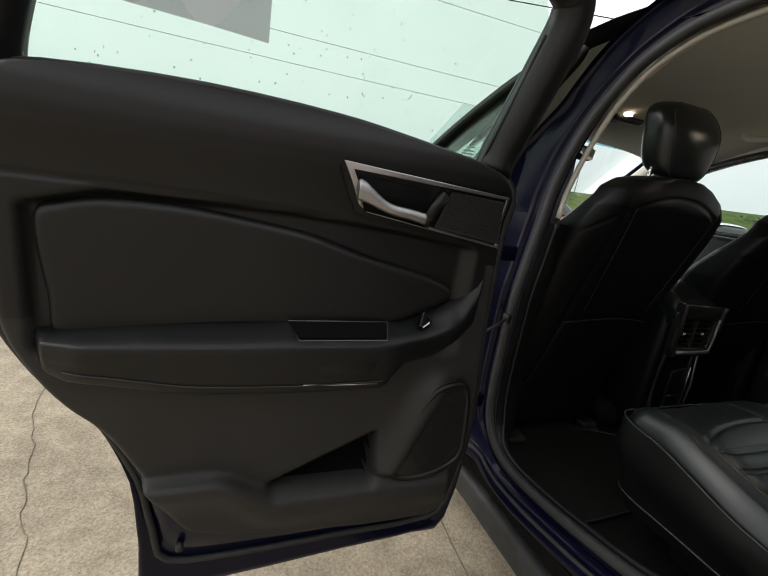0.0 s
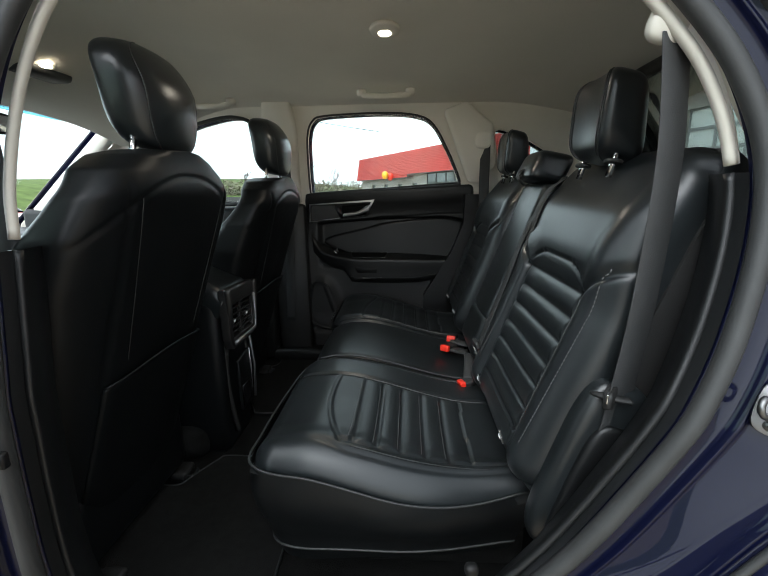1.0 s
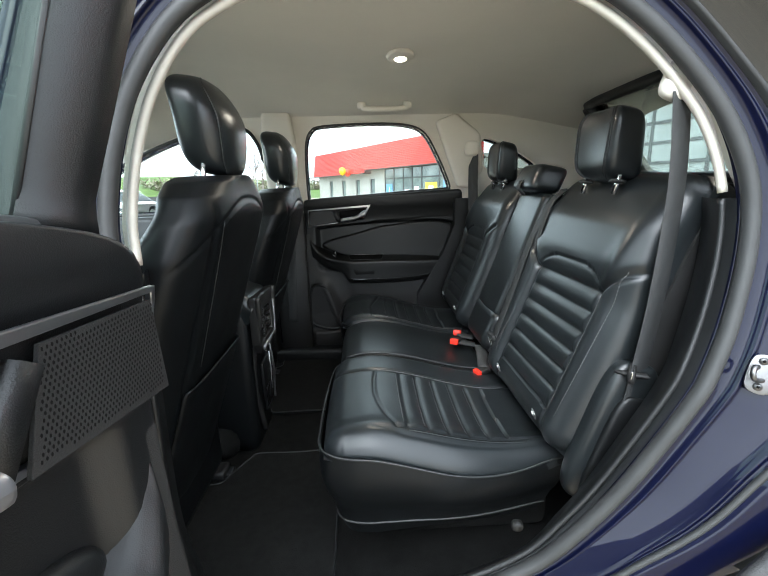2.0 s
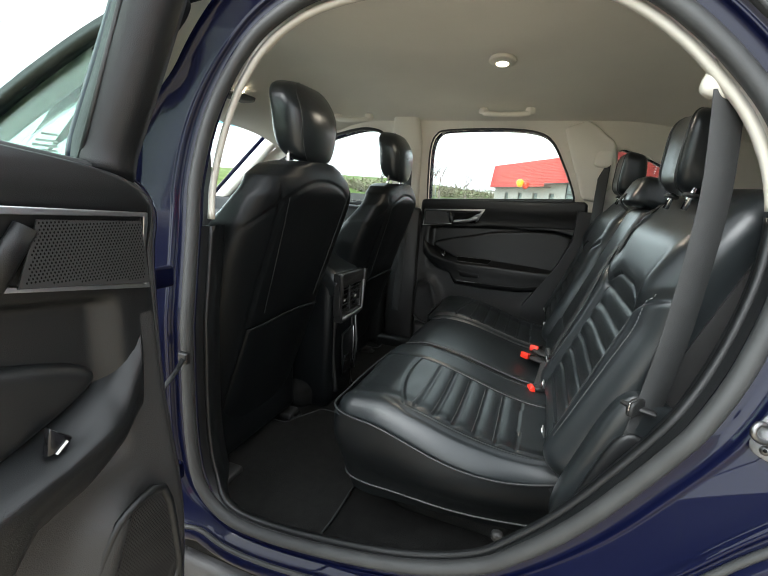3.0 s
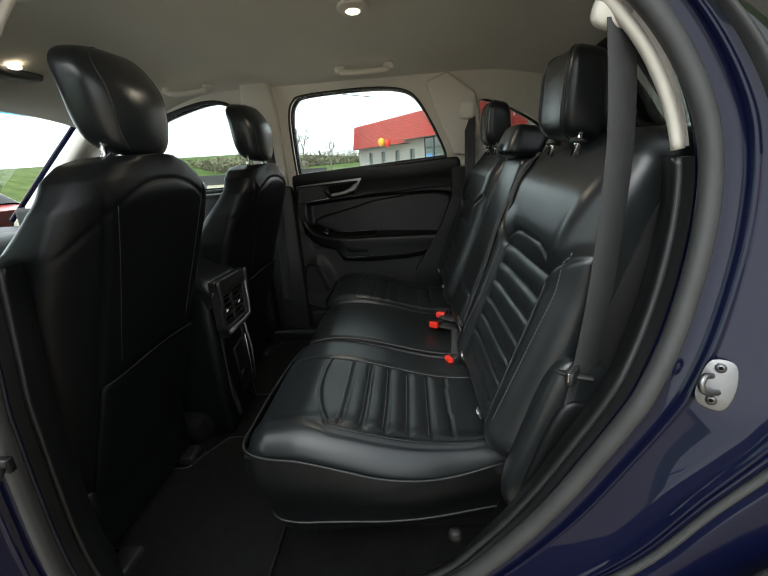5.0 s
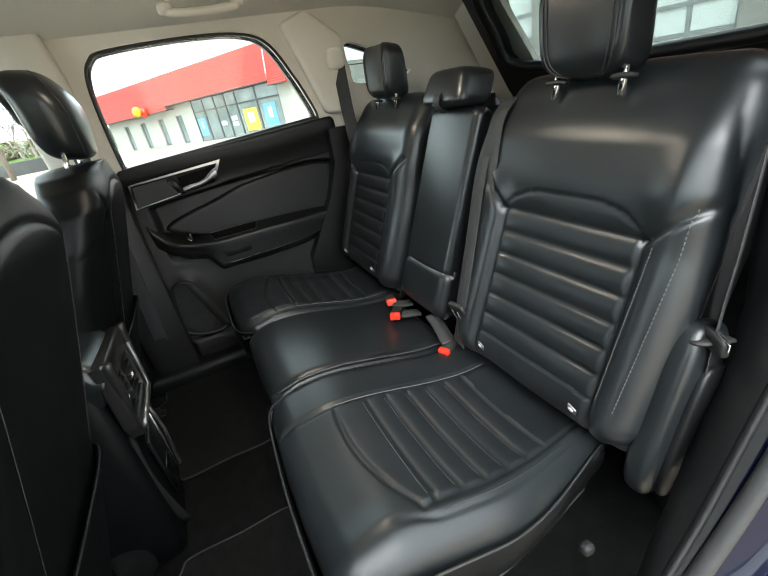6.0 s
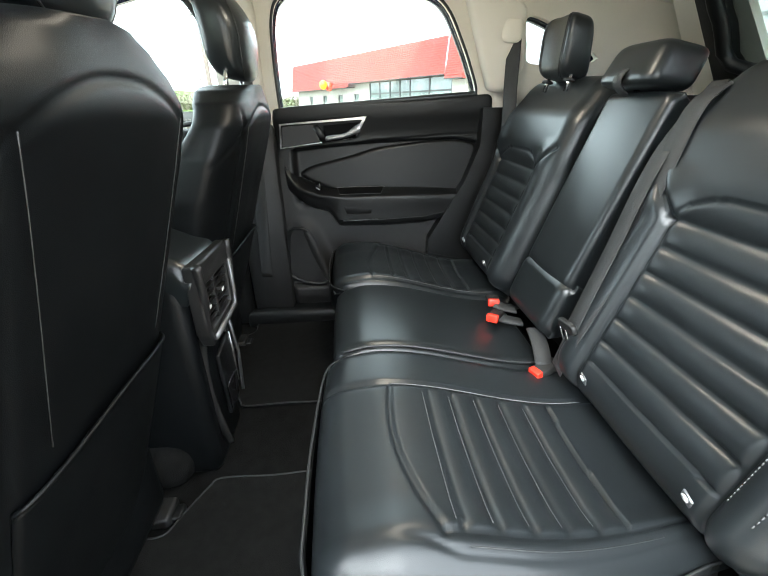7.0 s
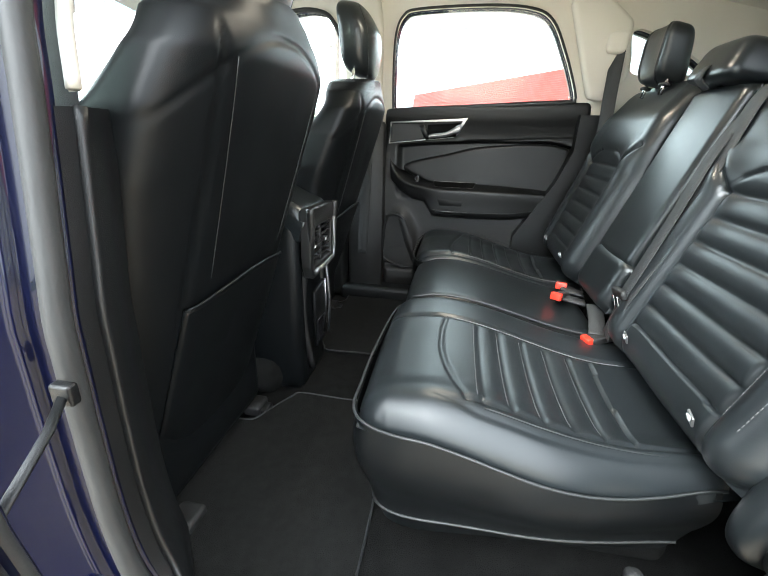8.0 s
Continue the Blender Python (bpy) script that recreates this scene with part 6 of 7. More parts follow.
# ------------------------------------------------------------------ rear doors
def rear_door(name, label, P, full):
    """A rear door. P(u, z, w): u from the hinge edge towards the latch, z up, w out of the lining into the cabin."""
    d = thing(name, label, "car door", "rear doors")
    flat_p = P
    knots = [(0.30, 0.215), (0.42, 0.385), (0.51, 0.525), (0.742, 0.768), (0.85, 0.885), (0.915, 0.928), (1.07, 1.105), (1.126, 1.160), (1.22, 1.250), (1.30, 1.335), (1.70, 1.735)] if full else [(0.30, 0.215), (0.42, 0.395), (0.51, 0.535), (0.742, 0.782), (0.85, 0.915), (0.915, 0.952), (1.07, 1.105), (1.126, 1.144), (1.22, 1.224), (1.30, 1.308), (1.70, 1.708)]

    def P(u, z, w):
        k = next((k for k in range(len(knots) - 2) if z < knots[k + 1][0]), len(knots) - 2)
        (a, b), (c, e) = knots[k], knots[k + 1]
        return flat_p(u, b + (e - b) * (z - a) / (c - a) + (0.006 if full else 0.015) * smoothstep(0.58, 1.0, u) * smoothstep(0.95, 1.25, z), w)
    edge = [(0.03, 1.19), (0.06, 1.235), (0.14, 1.258), (0.30, 1.280), (0.44, 1.294), (0.67, 1.300), (0.90, 1.284), (0.965, 1.262), (0.985, 1.20), (0.985, 0.90), (0.955, 0.80), (0.90, 0.72), (0.835, 0.655), (0.765, 0.54), (0.715, 0.475),
            (0.66, 0.448), (0.50, 0.432), (0.30, 0.42), (0.10, 0.415), (0.02, 0.47), (-0.01, 0.62), (0.015, 0.86), (0.03, 1.10)]
    if not full:
        # the closed door's top follows the straight lower edge of its window
        edge = [(0.03, 1.19), (0.036, 1.235), (0.05, 1.252), (0.14, 1.260), (0.30, 1.268), (0.44, 1.275), (0.67, 1.286), (0.90, 1.287), (0.968, 1.277)] + edge[8:]
    skin = [(-0.01, 1.19), (0.03, 1.245), (0.14, 1.262), (0.30, 1.283), (0.44, 1.296), (0.67, 1.302), (0.91, 1.286), (0.985, 1.262), (1.005, 1.20), (1.005, 0.90), (0.97, 0.80), (0.91, 0.72), (0.85, 0.65), (0.80, 0.52), (0.785, 0.40),
            (0.770, 0.312), (0.60, 0.308), (0.30, 0.325), (0.10, 0.335), (0.00, 0.36), (-0.03, 0.62), (-0.005, 0.86), (0.0, 1.10)]

    def along(table, u):
        for (a, b), (c, e) in zip(table, table[1:]):
            if a <= u <= c:
                t = (u - a) / (c - a)
                t = t * t * (3 - 2 * t) * 0.4 + t * 0.6
                return b + (e - b) * t
        return table[0][1] if u < table[0][0] else table[-1][1]
    arm_lip = [(0.055, 1.03), (0.075, 0.965), (0.12, 0.915), (0.214, 0.874), (0.30, 0.857), (0.346, 0.851), (0.49, 0.852), (0.75, 0.846), (0.93, 0.845)]
    arm_back = [(0.055, 1.06), (0.075, 1.01), (0.12, 0.962), (0.214, 0.920), (0.30, 0.912), (0.51, 0.909), (0.75, 0.893), (0.93, 0.866)]
    arm_low = [(0.055, 0.99), (0.075, 0.90), (0.12, 0.842), (0.19, 0.812), (0.25, 0.802), (0.272, 0.775), (0.293, 0.751), (0.48, 0.747), (0.667, 0.751), (0.88, 0.777), (0.93, 0.80)]
    arm_out = [(0.055, 0.004), (0.075, 0.026), (0.15, 0.050), (0.30, 0.068), (0.60, 0.070), (0.85, 0.060), (0.91, 0.040), (0.93, 0.004)]

    def lining_depth(u, z):
        """Relief of the lining: belt roll, crease, dished insert, speaker swell, door pocket."""
        w = 0.012
        w += 0.022 * smoothstep(1.12, 1.24, z) * (1 - smoothstep(1.255, 1.305, z) * 0.9)
        top = 1.105 - 0.11 * max(0.0, (0.62 - u)) ** 1.5 - 0.28 * max(0.0, u - 0.82)
        w += bump_line(z - (1.122 - 0.055 * max(0.0, 0.75 - u) ** 1.2), 0.0035, 0.007) * smoothstep(0.40, 0.46, u)
        w -= 0.022 * smoothstep(top + 0.012, top - 0.006, z) * smoothstep(0.80, 0.84, z) * smoothstep(0.09, 0.13, u) * (1 - smoothstep(0.925, 0.945, u))
        # speaker swell and door pocket
        sp = math.exp(-(((u - 0.192 + 0.43 * (z - 0.61)) / 0.040) ** 2)) * smoothstep(0.49, 0.53, z) * smoothstep(0.79, 0.72, z)
        w += 0.034 * sp
        lip = 0.497 + 0.05 * smoothstep(0.50, 0.64, u)
        w += 0.036 * smoothstep(lip + 0.010, lip - 0.004, z) * (1 - 0.5 * smoothstep(lip - 0.02, lip - 0.07, z)) * smoothstep(0.03, 0.07, u)
        roof = 0.735 - 0.465 * (u - 0.19)
        w -= 0.095 * smoothstep(0.262, 0.285, u) * (1 - smoothstep(0.60, 0.635, u)) * smoothstep(lip - 0.002, lip + 0.012, z) * smoothstep(roof - 0.070, roof - 0.092, z)
        return w
    # the lining as a relief sheet inside the outline
    poly = smooth_loop(edge, 4)

    def span(z):
        xs = []
        for (a, b), (c, e) in zip(poly, poly[1:] + poly[:1]):
            if (b - z) * (e - z) < 0:
                xs.append(a + (c - a) * (z - b) / (e - b))
        return (min(xs), max(xs)) if len(xs) > 1 else None
    zs = [0.420 + ((1.296 if full else 1.286) - 0.420) * k / 150 for k in range(151)]
    bm = bmesh.new()
    rows = []
    for z in zs:
        s = span(z) or rows[-1][1]
        u0, u1 = s
        row = []
        for k in range(131):
            t = k / 130
            u = u0 + (u1 - u0) * t
            roll = 0.0
            for e in (u - u0, u1 - u):
                if e < 0.02:
                    roll += 0.03 * (1 - math.sqrt(max(0.0, 1 - (1 - e / 0.02) ** 2)))
            row.append(bm.verts.new(P(u, z, lining_depth(u, z) - roll)))
        rows.append((row, s))
    bl = bmesh.new()
    cop = [[bl.verts.new(v.co) for v in r] for r, _ in rows]
    bp = bmesh.new()
    hol = [[bp.verts.new(v.co) for v in r] for r, _ in rows]
    for j in range(150):
        z = 0.5 * (zs[j] + zs[j + 1])
        u0, u1 = rows[j][1]
        for k in range(130):
            u = u0 + (u1 - u0) * (k + 0.5) / 130
            grey = z < (along(arm_low, u) + 0.02 if 0.06 < u < 0.93 else 1.04 if u < 0.5 else 0.90)
            # the pocket's deepest faces get a near-black that paints in its shade
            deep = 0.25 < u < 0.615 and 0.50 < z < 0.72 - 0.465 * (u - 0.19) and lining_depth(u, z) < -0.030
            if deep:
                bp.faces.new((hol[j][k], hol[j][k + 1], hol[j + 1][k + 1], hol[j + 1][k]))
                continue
            g = cop if grey else [r for r, _ in rows[j:j + 2]]
            i = j if grey else 0
            (bl if grey else bm).faces.new((g[i][k], g[i][k + 1], g[i + 1][k + 1], g[i + 1][k]))
    for m in (bm, bl, bp):
        bmesh.ops.delete(m, geom=[v for v in m.verts if not v.link_faces], context='VERTS')
    part("lining", bm, SOFT, d, "black soft-touch door lining")
    part("lower_lining", bl, LOWER, d, "dark grey grained lower lining")
    part("pocket", bp, HOLE_SHADE, d, "door pocket hollow with its shade coloured near-black")
    # padded insert above the armrest
    ins = smooth_loop([(0.925, 1.058), (0.88, 1.084), (0.82, 1.097), (0.70, 1.098), (0.59, 1.086), (0.47, 1.068), (0.35, 1.038), (0.26, 1.020), (0.19, 1.004), (0.146, 0.988), (0.130, 0.970), (0.150, 0.950), (0.215, 0.922), (0.32, 0.890), (0.55, 0.885), (0.75, 0.870), (0.895, 0.850), (0.912, 0.94)], 4)

    def gap(u, z):
        return min(math.hypot(u - a - max(0.0, min(1.0, ((u - a) * (c - a) + (z - b) * (e - b)) / max(1e-9, (c - a) ** 2 + (e - b) ** 2))) * (c - a),
                              z - b - max(0.0, min(1.0, ((u - a) * (c - a) + (z - b) * (e - b)) / max(1e-9, (c - a) ** 2 + (e - b) ** 2))) * (e - b)) for (a, b), (c, e) in zip(ins, ins[1:] + ins[:1]))
    bi = bmesh.new()
    zi = [0.852 + (1.096 - 0.852) * k / 40 for k in range(41)]
    ri = []
    for z in zi:
        xs = [a + (c - a) * (z - b) / (e - b) for (a, b), (c, e) in zip(ins, ins[1:] + ins[:1]) if (b - z) * (e - z) < 0]
        u0, u1 = min(xs), max(xs)
        row = []
        for k in range(49):
            t = k / 48
            t = 0.5 - 0.5 * math.cos(math.pi * t)
            u = u0 + (u1 - u0) * t
            e = min(1.0, gap(u, z) / 0.016)
            row.append(bi.verts.new(P(u, z, -0.012 + 0.020 * math.sqrt(max(0.0, 1 - (1 - e) ** 2)))))
        ri.append(row)
    for r, q in zip(ri, ri[1:]):
        for k in range(48):
            bi.faces.new((r[k], r[k + 1], q[k + 1], q[k]))
    part("insert", bi, SOFT, d, "padded black door insert")
    # armrest, a sweeping pod that rises towards the hinge

    def arm(s, v):
        u = 0.055 + 0.875 * (0.5 - 0.5 * math.cos(math.pi * s))
        b, l, o, wo = along(arm_back, u), along(arm_lip, u), along(arm_low, u), along(arm_out, u)
        sec = [(b, -0.012), (b - 0.25 * (b - l), wo * 0.30), (b - 0.75 * (b - l), wo * 0.86), (l + 0.003, wo * 0.97), (l - 0.006, wo), (l - 0.02, wo * 0.99), (0.5 * (l + o), wo * 0.93), (o + 0.022, wo * 0.90), (o + 0.008, wo * 0.80), (o, wo * 0.55), (o + 0.004, -0.02)]
        k = v * (len(sec) - 1)
        i = min(int(k), len(sec) - 2)
        z, w = (sec[i][j] + (sec[i + 1][j] - sec[i][j]) * (k - i) for j in (0, 1))
        return P(u, z, w)
    part("armrest", surface(arm, 90, 30), SOFT, d, "sweeping black armrest")
    part("armrest_seam", tube([P(0.29 + 0.59 * k / 40, along(arm_low, 0.29 + 0.59 * k / 40) + 0.026, along(arm_out, 0.29 + 0.59 * k / 40) * 0.91 + 0.001) for k in range(41)], 0.0016, n=5), PIPING, d)
    # lever bezel, lever, mesh panel
    quad = [(0.108, 1.192), (0.25, 1.202), (0.435, 1.214), (0.438, 1.205), (0.415, 1.16), (0.395, 1.125), (0.37, 1.118), (0.24, 1.100), (0.108, 1.083)]
    dep = lambda u, z: lining_depth(u, z) + 0.001
    dense = lambda o: [(p[0] + (q[0] - p[0]) * k / 8, p[1] + (q[1] - p[1]) * k / 8) for p, q in zip(o, o[1:] + o[:1]) for k in range(8)]
    outer = dense([(0.434, 1.221), (0.066, 1.196), (0.056, 1.078), (0.372, 1.126), (0.392, 1.140)])
    inner_q = dense([(0.414, 1.207), (0.073, 1.190), (0.064, 1.085), (0.366, 1.134), (0.381, 1.147)])
    part("bezel", plate(outer, 0.006, lambda a, b, w: P(a, b, 0.0245 + 0.018 * smoothstep(1.12, 1.20, b) + w), [inner_q]), SILVER, d, "satin silver bezel", smooth=False, bevel=0.0012)
    part("bezel_pan", plate([(u * 1.0, z) for u, z in quad], 0.003, lambda a, b, w: P(a, b, 0.020 + 0.018 * smoothstep(1.12, 1.20, b) + w)), SOFT, d, smooth=False)
    lv = spline([(0.405, 1.172, 0), (0.385, 1.165, 0), (0.34, 1.142, 0), (0.29, 1.134, 0), (0.255, 1.128, 0)], 6)

    def lever_fn(u, v):
        k = u * (len(lv) - 1)
        i = min(int(k), len(lv) - 2)
        c = lv[i].lerp(lv[i + 1], k - i)
        hh = 0.020 - 0.010 * smoothstep(0.15, 0.55, u) + 0.002 * u
        a = 2 * math.pi * v
        end = max(0.05, min(1.0, min(u, 1 - u) / 0.04)) ** 0.5
        return P(c.x, c.y + hh * end * math.sin(a), 0.056 + 0.010 * end * math.cos(a))
    part("lever", surface(lever_fn, 40, 16), SATIN, d, "satin grey door lever")
    part("lever_cup", plate([(0.25, 1.185), (0.40, 1.197), (0.385, 1.13), (0.25, 1.11)], 0.002, lambda a, b, w: P(a, b, 0.0445 + w)), HOLE_SHADE, d)
    part("lever_post", sweep([P(0.255, 1.115, 0.042), P(0.235, 1.15, 0.044), P(0.215, 1.183, 0.045)], strip(0.026, 0.012), lambda i: P(0, 0, 1) - P(0, 0, 0)), SOFT, d)
    mesh_q = [(0.078, 1.184), (0.205, 1.191), (0.232, 1.112), (0.070, 1.091)]
    mp = part("tweeter_grille", plate(mesh_q, 0.003, lambda a, b, w: P(a, b, 0.045 + w)), PLASTIC, d, "perforated black grille", smooth=False)
    if full:
        bmh = bmesh.new()
        for i in range(38):
            for j in range(23):
                u, z = 0.078 + 0.0042 * i + 0.0021 * (j % 2), 1.097 + 0.0041 * j
                if u < 0.205 + (1.186 - z) * 0.28 and 1.097 + (u - 0.07) * 0.13 < z < 1.182 + (u - 0.078) * 0.055:
                    c = P(u, z, 0.0482)
                    ax, az = P(0.001, 0, 0) - P(0, 0, 0), P(0, 0.001, 0) - P(0, 0, 0)
                    bmh.faces.new([bmh.verts.new(c + ax * math.cos(k * 1.0472) * 1.1 + az * math.sin(k * 1.0472) * 1.1) for k in range(6)])
        part("grille_holes", bmh, HOLE_SHADE, mp, smooth=False)
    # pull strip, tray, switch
    part("pull_tray", plate([(0.295, 0.912), (0.300, 0.880), (0.485, 0.880), (0.500, 0.911)], 0.004, lambda a, b, w: P(a, b, 0.016 + 0.052 * smoothstep(0.916, 0.862, b) + w)), HOLE_SHADE, d, smooth=False)
    tr = [(0.290, 0.915), (0.506, 0.913), (0.487, 0.877), (0.303, 0.878)]
    part("tray_rim", sweep([P(u, z, 0.020 + 0.054 * smoothstep(0.918, 0.864, z)) for u, z in tr], strip(0.0018, 0.003), lambda i: P(0, 0, 1) - P(0, 0, 0), True), TRIM_GREY, d, "thin grey tray rim")
    part("pull_cup", plate([(0.31, 0.832), (0.45, 0.832), (0.44, 0.795), (0.33, 0.795)], 0.006, lambda a, b, w: P(a, b, 0.060 + w)), SOFT, d, bevel=0.002)
    part("cup_rim", sweep([P(0.31, 0.772, 0.062), P(0.36, 0.772, 0.063), P(0.47, 0.774, 0.063)], strip(0.003, 0.003), lambda i: P(0, 0, 1) - P(0, 0, 0)), SATIN, d)
    sw = part("window_switch", plate([(0.190, 0.918), (0.215, 0.940), (0.222, 0.905), (0.200, 0.898)], 0.012, lambda a, b, w: P(a, b + 0.004, 0.026 + w)), GLOSS_BLACK, d, bevel=0.002)
    part("switch_mark", sweep([P(0.198, 0.921, 0.0395), P(0.212, 0.908, 0.0395)], strip(0.004, 0.002), lambda i: P(0, 0, 1) - P(0, 0, 0)), WHITE_MARK, sw)
    # speaker grille
    sp_out = [(0.060, 0.735), (0.130, 0.742), (0.165, 0.70), (0.205, 0.60), (0.225, 0.515), (0.14, 0.508), (0.045, 0.540), (0.040, 0.62)]
    spo = smooth_loop(sp_out, 3)
    part("speaker_grille", plate(spo, 0.004, lambda a, b, w: P(a, b, 0.026 + 0.010 * math.exp(-((a - 0.13) / 0.06) ** 2) + w)), PLASTIC, d, "black speaker grille", smooth=False)
    part("speaker_rim", sweep([P(a, b, 0.030 + 0.010 * math.exp(-((a - 0.13) / 0.06) ** 2)) for a, b in spo], strip(0.014, 0.012), lambda i: P(0, 0, 1) - P(0, 0, 0), True), SOFT, d)
    if not full:
        return d
    bmh = bmesh.new()
    for i in range(44):
        for j in range(54):
            u, z = 0.040 + 0.0043 * i + 0.00215 * (j % 2), 0.512 + 0.0043 * j
            r = span(z)
            inside = False
            for (a, b), (c, e) in zip(spo, spo[1:] + spo[:1]):
                if (b > z) != (e > z) and u < a + (c - a) * (z - b) / (e - b):
                    inside = not inside
            if inside:
                c = P(u, z, 0.0305 + 0.010 * math.exp(-((u - 0.13) / 0.06) ** 2))
                ax, az = P(0.001, 0, 0) - P(0, 0, 0), P(0, 0.001, 0) - P(0, 0, 0)
                bmh.faces.new([bmh.verts.new(c + ax * math.cos(k * 1.0472) * 1.1 + az * math.sin(k * 1.0472) * 1.1) for k in range(6)])
    part("speaker_holes", bmh, HOLE_SHADE, d, smooth=False)
    # door shell: inner steel edge and outer skin
    e0, e1 = smooth_loop(edge, 3), smooth_loop(skin, 3)
    mixed = lambda k: [(p[0] + (q[0] - p[0]) * k, p[1] + (q[1] - p[1]) * k) for p, q in zip(e0, e1)]
    big = lambda k: [(0.49 + (a - 0.49) * k, b if b > 1.15 else 1.15 + (b - 1.15) * k) for a, b in e1]
    shell = [(mixed(-0.1), -0.014), (mixed(0.35), -0.020), (mixed(0.45), -0.032), (mixed(0.78), -0.034), (mixed(0.86), -0.024), (mixed(0.97), -0.026), (mixed(1.0), -0.034), (mixed(0.98), -0.060), (big(1.02), -0.068), (big(1.03), -0.076), (big(1.03), -0.105), (big(1.0), -0.135), (big(0.95), -0.160)]
    bm = bmesh.new()
    rr = [[bm.verts.new(P(a, b, w)) for a, b in o] for o, w in shell]
    for a, b in zip(rr, rr[1:]):
        for i in range(len(a)):
            j = (i + 1) % len(a)
            bm.faces.new((a[i], a[j], b[j], b[i]))
    bm.faces.new(rr[-1])
    part("shell", bm, PAINT, d, "glossy navy door shell")
    seal = [P(a, b, -0.030) for a, b in mixed(0.60)]
    part("door_seal", sweep(seal, circle(0.008, 8), lambda i: P(0, 0, 1) - P(0, 0, 0), True), RUBBER, d)
    fr = [(0.985, 1.25), (0.965, 1.34), (0.90, 1.50), (0.80, 1.60), (0.62, 1.655), (0.40, 1.66), (0.16, 1.645), (0.03, 1.61), (-0.008, 1.56), (0.010, 1.45), (0.060, 1.24)]
    frp = [(p.x, p.y) for p in spline([(a, b, 0) for a, b in fr], 8)]
    part("window_frame", sweep([P(a, b, -0.045) for a, b in frp], strip(0.085, 0.075), lambda i: P(0, 0, 1) - P(0, 0, 0)), SOFT, d, "black window frame")
    part("frame_outer", sweep([P(a + 0.006 * (1 if a > 0.5 else -2), b + 0.012, -0.075) for a, b in frp], strip(0.088, 0.035), lambda i: P(0, 0, 1) - P(0, 0, 0)), PAINT, d)
    gl = [(0.94, 1.23), (0.93, 1.33), (0.87, 1.48), (0.78, 1.57), (0.62, 1.62), (0.40, 1.625), (0.16, 1.61), (0.06, 1.575), (0.032, 1.53), (0.098, 1.23)]
    g = part("glass", plate(gl, 0.004, lambda a, b, w: P(a, b, -0.05 + w)), GLASS, d, "green-tinted side glass with raindrops")
    g.visible_shadow = False
    part("glass_edge", sweep([P(0.040, 1.52, -0.044), P(0.100, 1.245, -0.044)], strip(0.006, 0.006), lambda i: P(0, 0, 1) - P(0, 0, 0)), RUBBER, d)
    rnd = random.Random(3)
    drops = []
    for k in range(150):
        u, z = rnd.uniform(0.15, 0.92), rnd.uniform(1.27, 1.60)
        drops.append(moved(blob(0.0016 * rnd.uniform(0.5, 1.5), 0.0008, 0.0016 * rnd.uniform(0.6, 1.6), 1, 1, 6, 4), Matrix.Translation(P(u, z, -0.054))))
    part("raindrops", joined(*drops), DROP, d)
    # maker's stamp on the glass, unreadable: plain bars
    for k, (wd, z) in enumerate(((0.020, 1.288), (0.026, 1.280), (0.030, 1.274), (0.024, 1.268), (0.018, 1.262))):
        part("stamp_bar", plate([(0.118, z), (0.118 + wd, z), (0.118 + wd, z + 0.0028), (0.118, z + 0.0028)], 0.0006, lambda a, b, w: P(a, b, -0.0455 + w)), WHITE_MARK, d, smooth=False)
    part("bump_stop", moved(blob(0.009, 0.009, 0.011, 0.7, 0.8, 14, 10), Matrix.Translation(P(0.70, 0.400, -0.014))), RUBBER, d)
    return d


LOWER = mat("dark_grey_lining", (0.0205, 0.0202, 0.0198), rough=0.52, spec=0.42, grain=0.3, grain_scale=700, vary=0.12, vary_scale=10)
# near-black that stands in for shade inside the pocket, recesses and perforations
HOLE_SHADE = mat("hole_shade_black", (0.004, 0.004, 0.004), rough=0.9, spec=0.1)
DROP = glass("raindrop", (0.75, 0.82, 0.80))
HINGE = Vector((-0.998, 0.111, 0))
SWING = radians(-1.4)


def open_door(u, z, w):
    """The open door's place: u along it from the hinge, w out of its lining."""
    a, b = u, w + 0.25 * max(0.0, z - 1.25) - 0.02 * smoothstep(1.24, 1.32, z)
    return Vector((HINGE.x - a * math.cos(SWING) + b * math.sin(SWING), HINGE.y - a * math.sin(SWING) - b * math.cos(SWING), z))


rear_door("rear_door", "open navy rear door with black lining and green glass", open_door, True)
rear_door("rear_door", "closed far rear door with black lining and silver handle bezel", lambda u, z, w: Vector((0.853 - w - max(0.0, z - 1.2) * 0.1, 0.232 - u * 0.92, z - 0.006)), False)

# paper on the open door's glass
sheet = thing("price_sheet", "white printed sheet stuck inside the door glass", "paper")


def sheet_pt(a, b, w):
    return open_door(0.575 + 1.12 * a, 1.425 + b + 0.05 * a, -0.045 + w + 0.004 * math.sin(a * 18) * (1 - b / 0.22))


bm = surface(lambda u, v: sheet_pt(0.245 * u, 0.24 * v, 0.0), 24, 14)
part("page", bm, PAPER, sheet)
for k in range(9):
    b0 = 0.060 + 0.018 * k
    part("print_bar", surface(lambda u, v: sheet_pt(0.045 + (0.15 if k % 3 else 0.17) * u, b0 + 0.003 * v, 0.0015), 12, 1), PRINT, sheet)

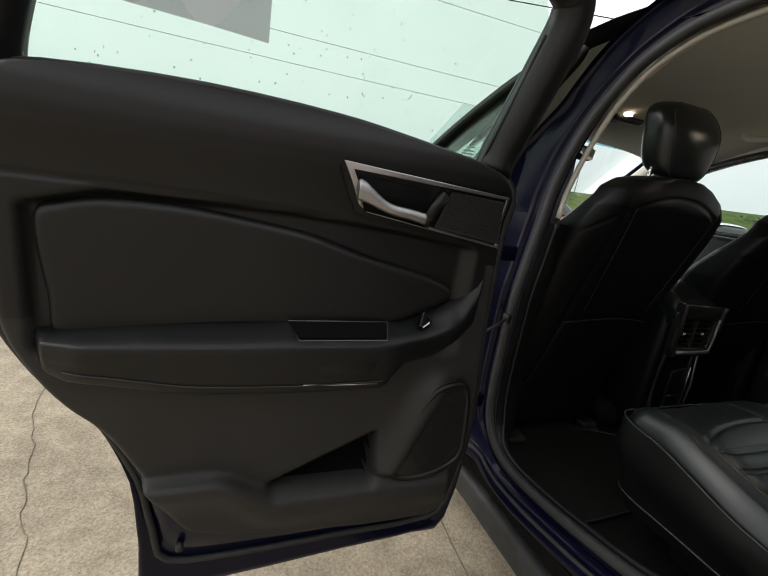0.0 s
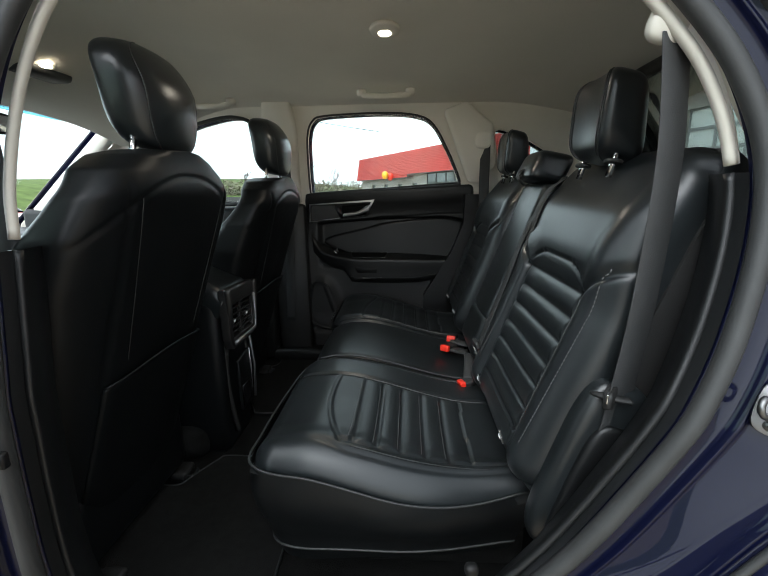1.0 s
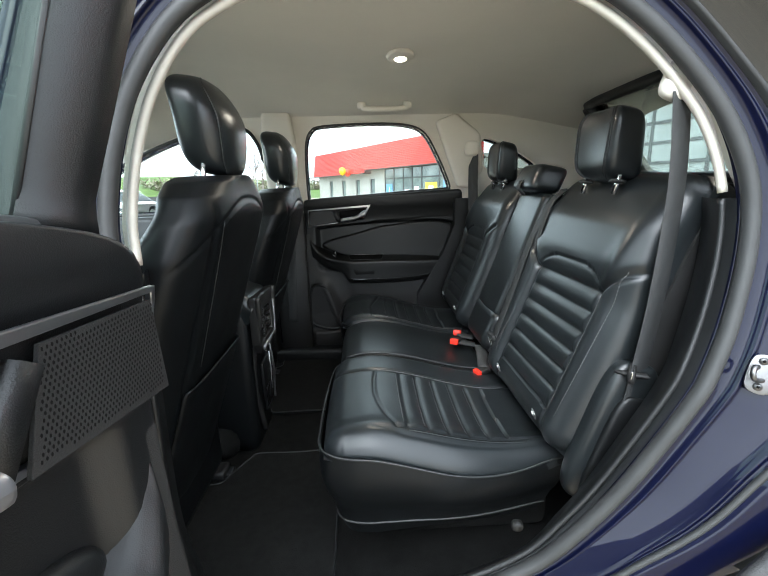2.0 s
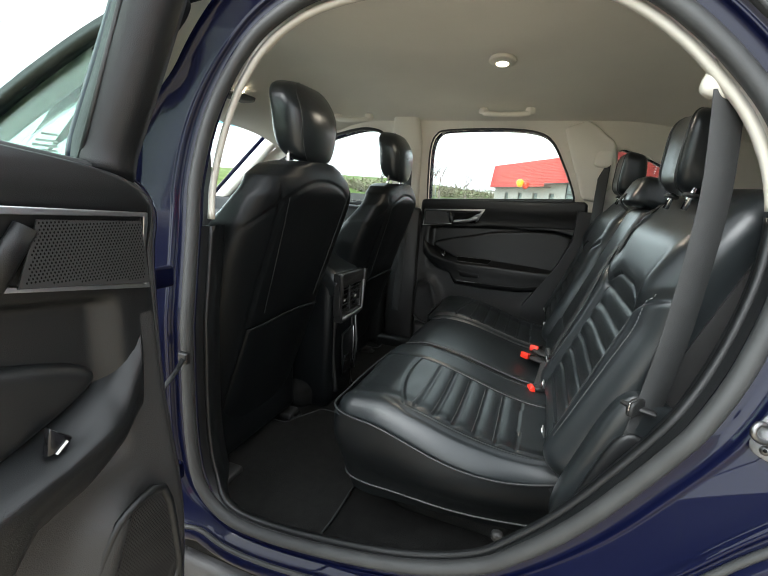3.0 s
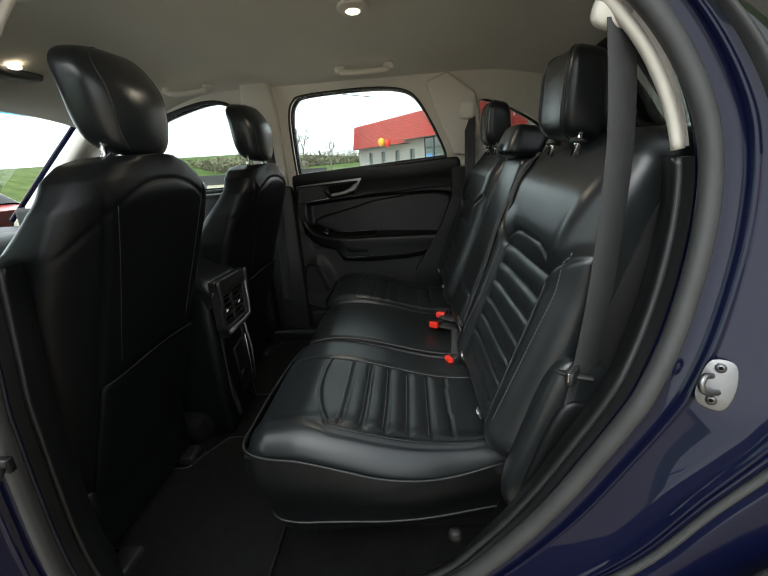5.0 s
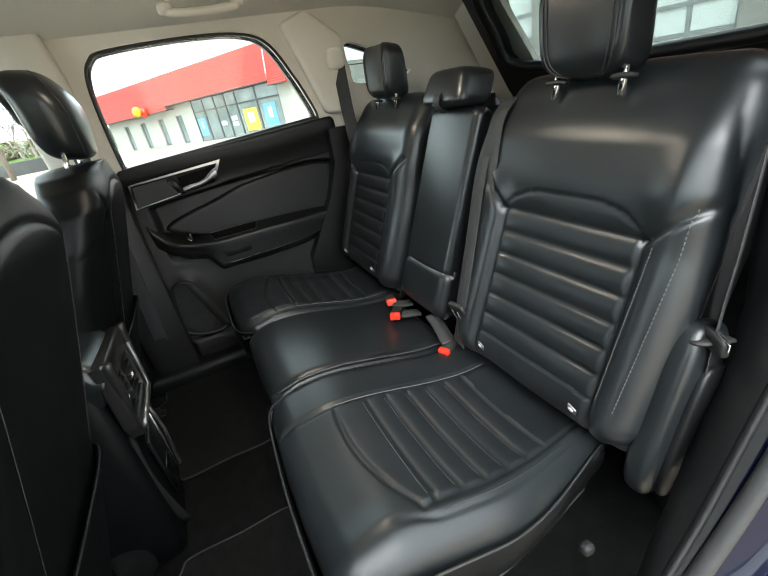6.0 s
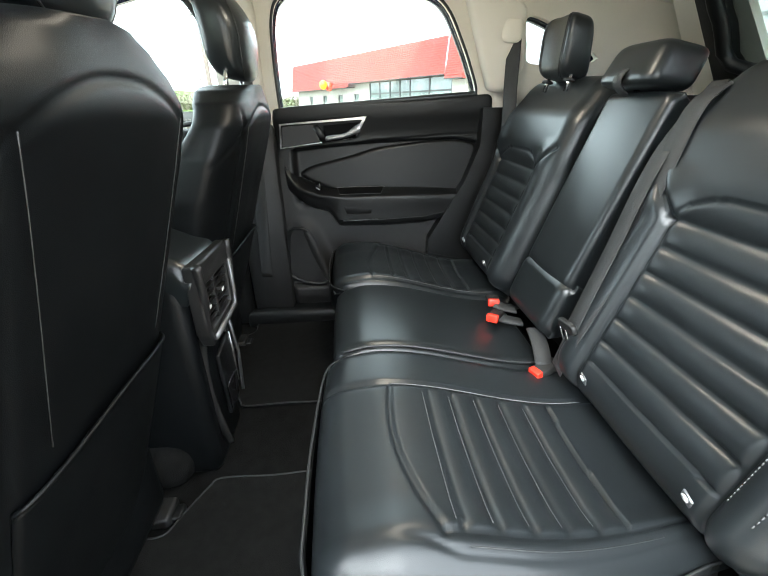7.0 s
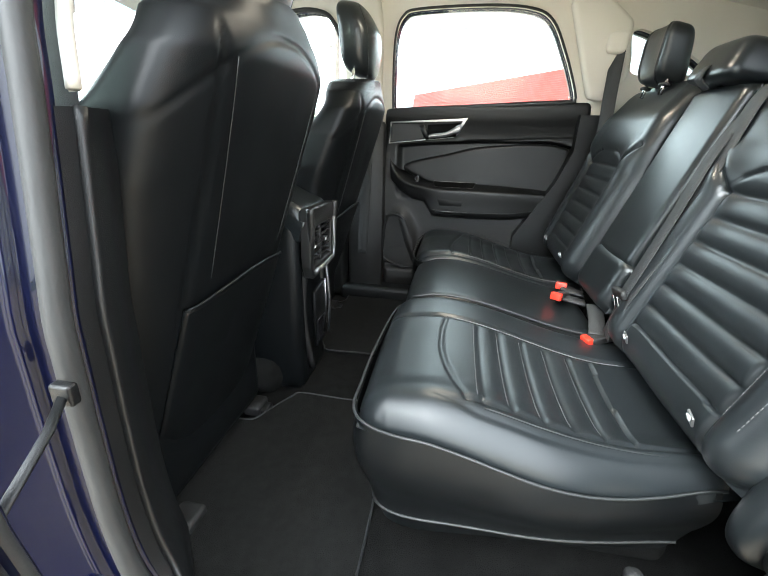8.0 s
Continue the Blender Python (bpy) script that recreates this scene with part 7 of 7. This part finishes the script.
# check strap, striker and latch hardware
ck = thing("door_check", "dark door check strap between pillar and door", "check strap")
part("arm", sweep([Vector((-0.845, 0.250, 0.885)), Vector((-0.89, 0.225, 0.874)), Vector((-0.985, 0.185, 0.856))], strip(0.011, 0.005), (0, 0, 1)), SOFT, ck)
part("bracket", rbox(-0.852, -0.838, 0.235, 0.262, 0.872, 0.898, 0.004), SOFT, ck)
for z in (0.62, 1.08):
    hg2 = part("door_hinge", rbox(-0.965, -0.87, 0.235, 0.258, z - 0.022, z + 0.022, 0.006), PAINT, car)
    part("hinge_pin", tube([(-0.975, 0.215, z - 0.04), (-0.975, 0.215, z + 0.045)], 0.011, n=12, up=(1, 0, 0)), ZINC, hg2)

st = thing("door_striker", "bright zinc door striker loop on the rear jamb", "striker")
S0 = Vector((-0.822, -0.806, 0.980))
sn = Vector((-0.86, 0.42, 0.28)).normalized()          # the plate's outward normal
sy = Vector((0, -0.22, 0.97)).cross(-sn).normalized()
sz = (-sn).cross(sy)
SM = Matrix.Translation(S0 + sn * 0.013) @ Matrix((-sn, sy, sz)).transposed().to_4x4() @ Matrix.Scale(0.68, 4)
plate_out = smooth_loop([(-0.024, -0.046), (0.010, -0.050), (0.028, -0.032), (0.027, 0.028), (0.012, 0.047), (-0.018, 0.045), (-0.031, 0.0)], 4)
part("plate", moved(plate(plate_out, 0.006, lambda a, b, w: Vector((-w, a, b))), SM), ZINC, st, bevel=0.0015)
part("loop", moved(tube(spline([(-0.004, 0.012, 0.012), (-0.03, 0.020, 0.014), (-0.044, 0.030, 0.010), (-0.048, 0.030, -0.008), (-0.036, 0.018, -0.018), (-0.004, -0.006, -0.016)], 6), 0.0062, n=10), SM), ZINC, st)
for a, b in ((0.004, 0.032), (0.0, -0.034)):
    bo = part("bolt", moved(tube([(-0.006, a, b), (-0.011, a, b)], 0.0095, n=14, up=(0, 0, 1)), SM), ZINC, st)
    part("socket", moved(tube([(-0.0105, a, b), (-0.0118, a, b)], 0.004, n=6, up=(0, 0, 1)), SM), HOLE_SHADE, bo)
bs = thing("lining_clip", "small grey clip on the sill lining", "clip")
part("cap", moved(blob(0.012, 0.014, 0.012, 0.7, 0.8, 16, 10), Matrix.Translation((-0.660, -0.465, 0.53))), PLASTIC, bs)
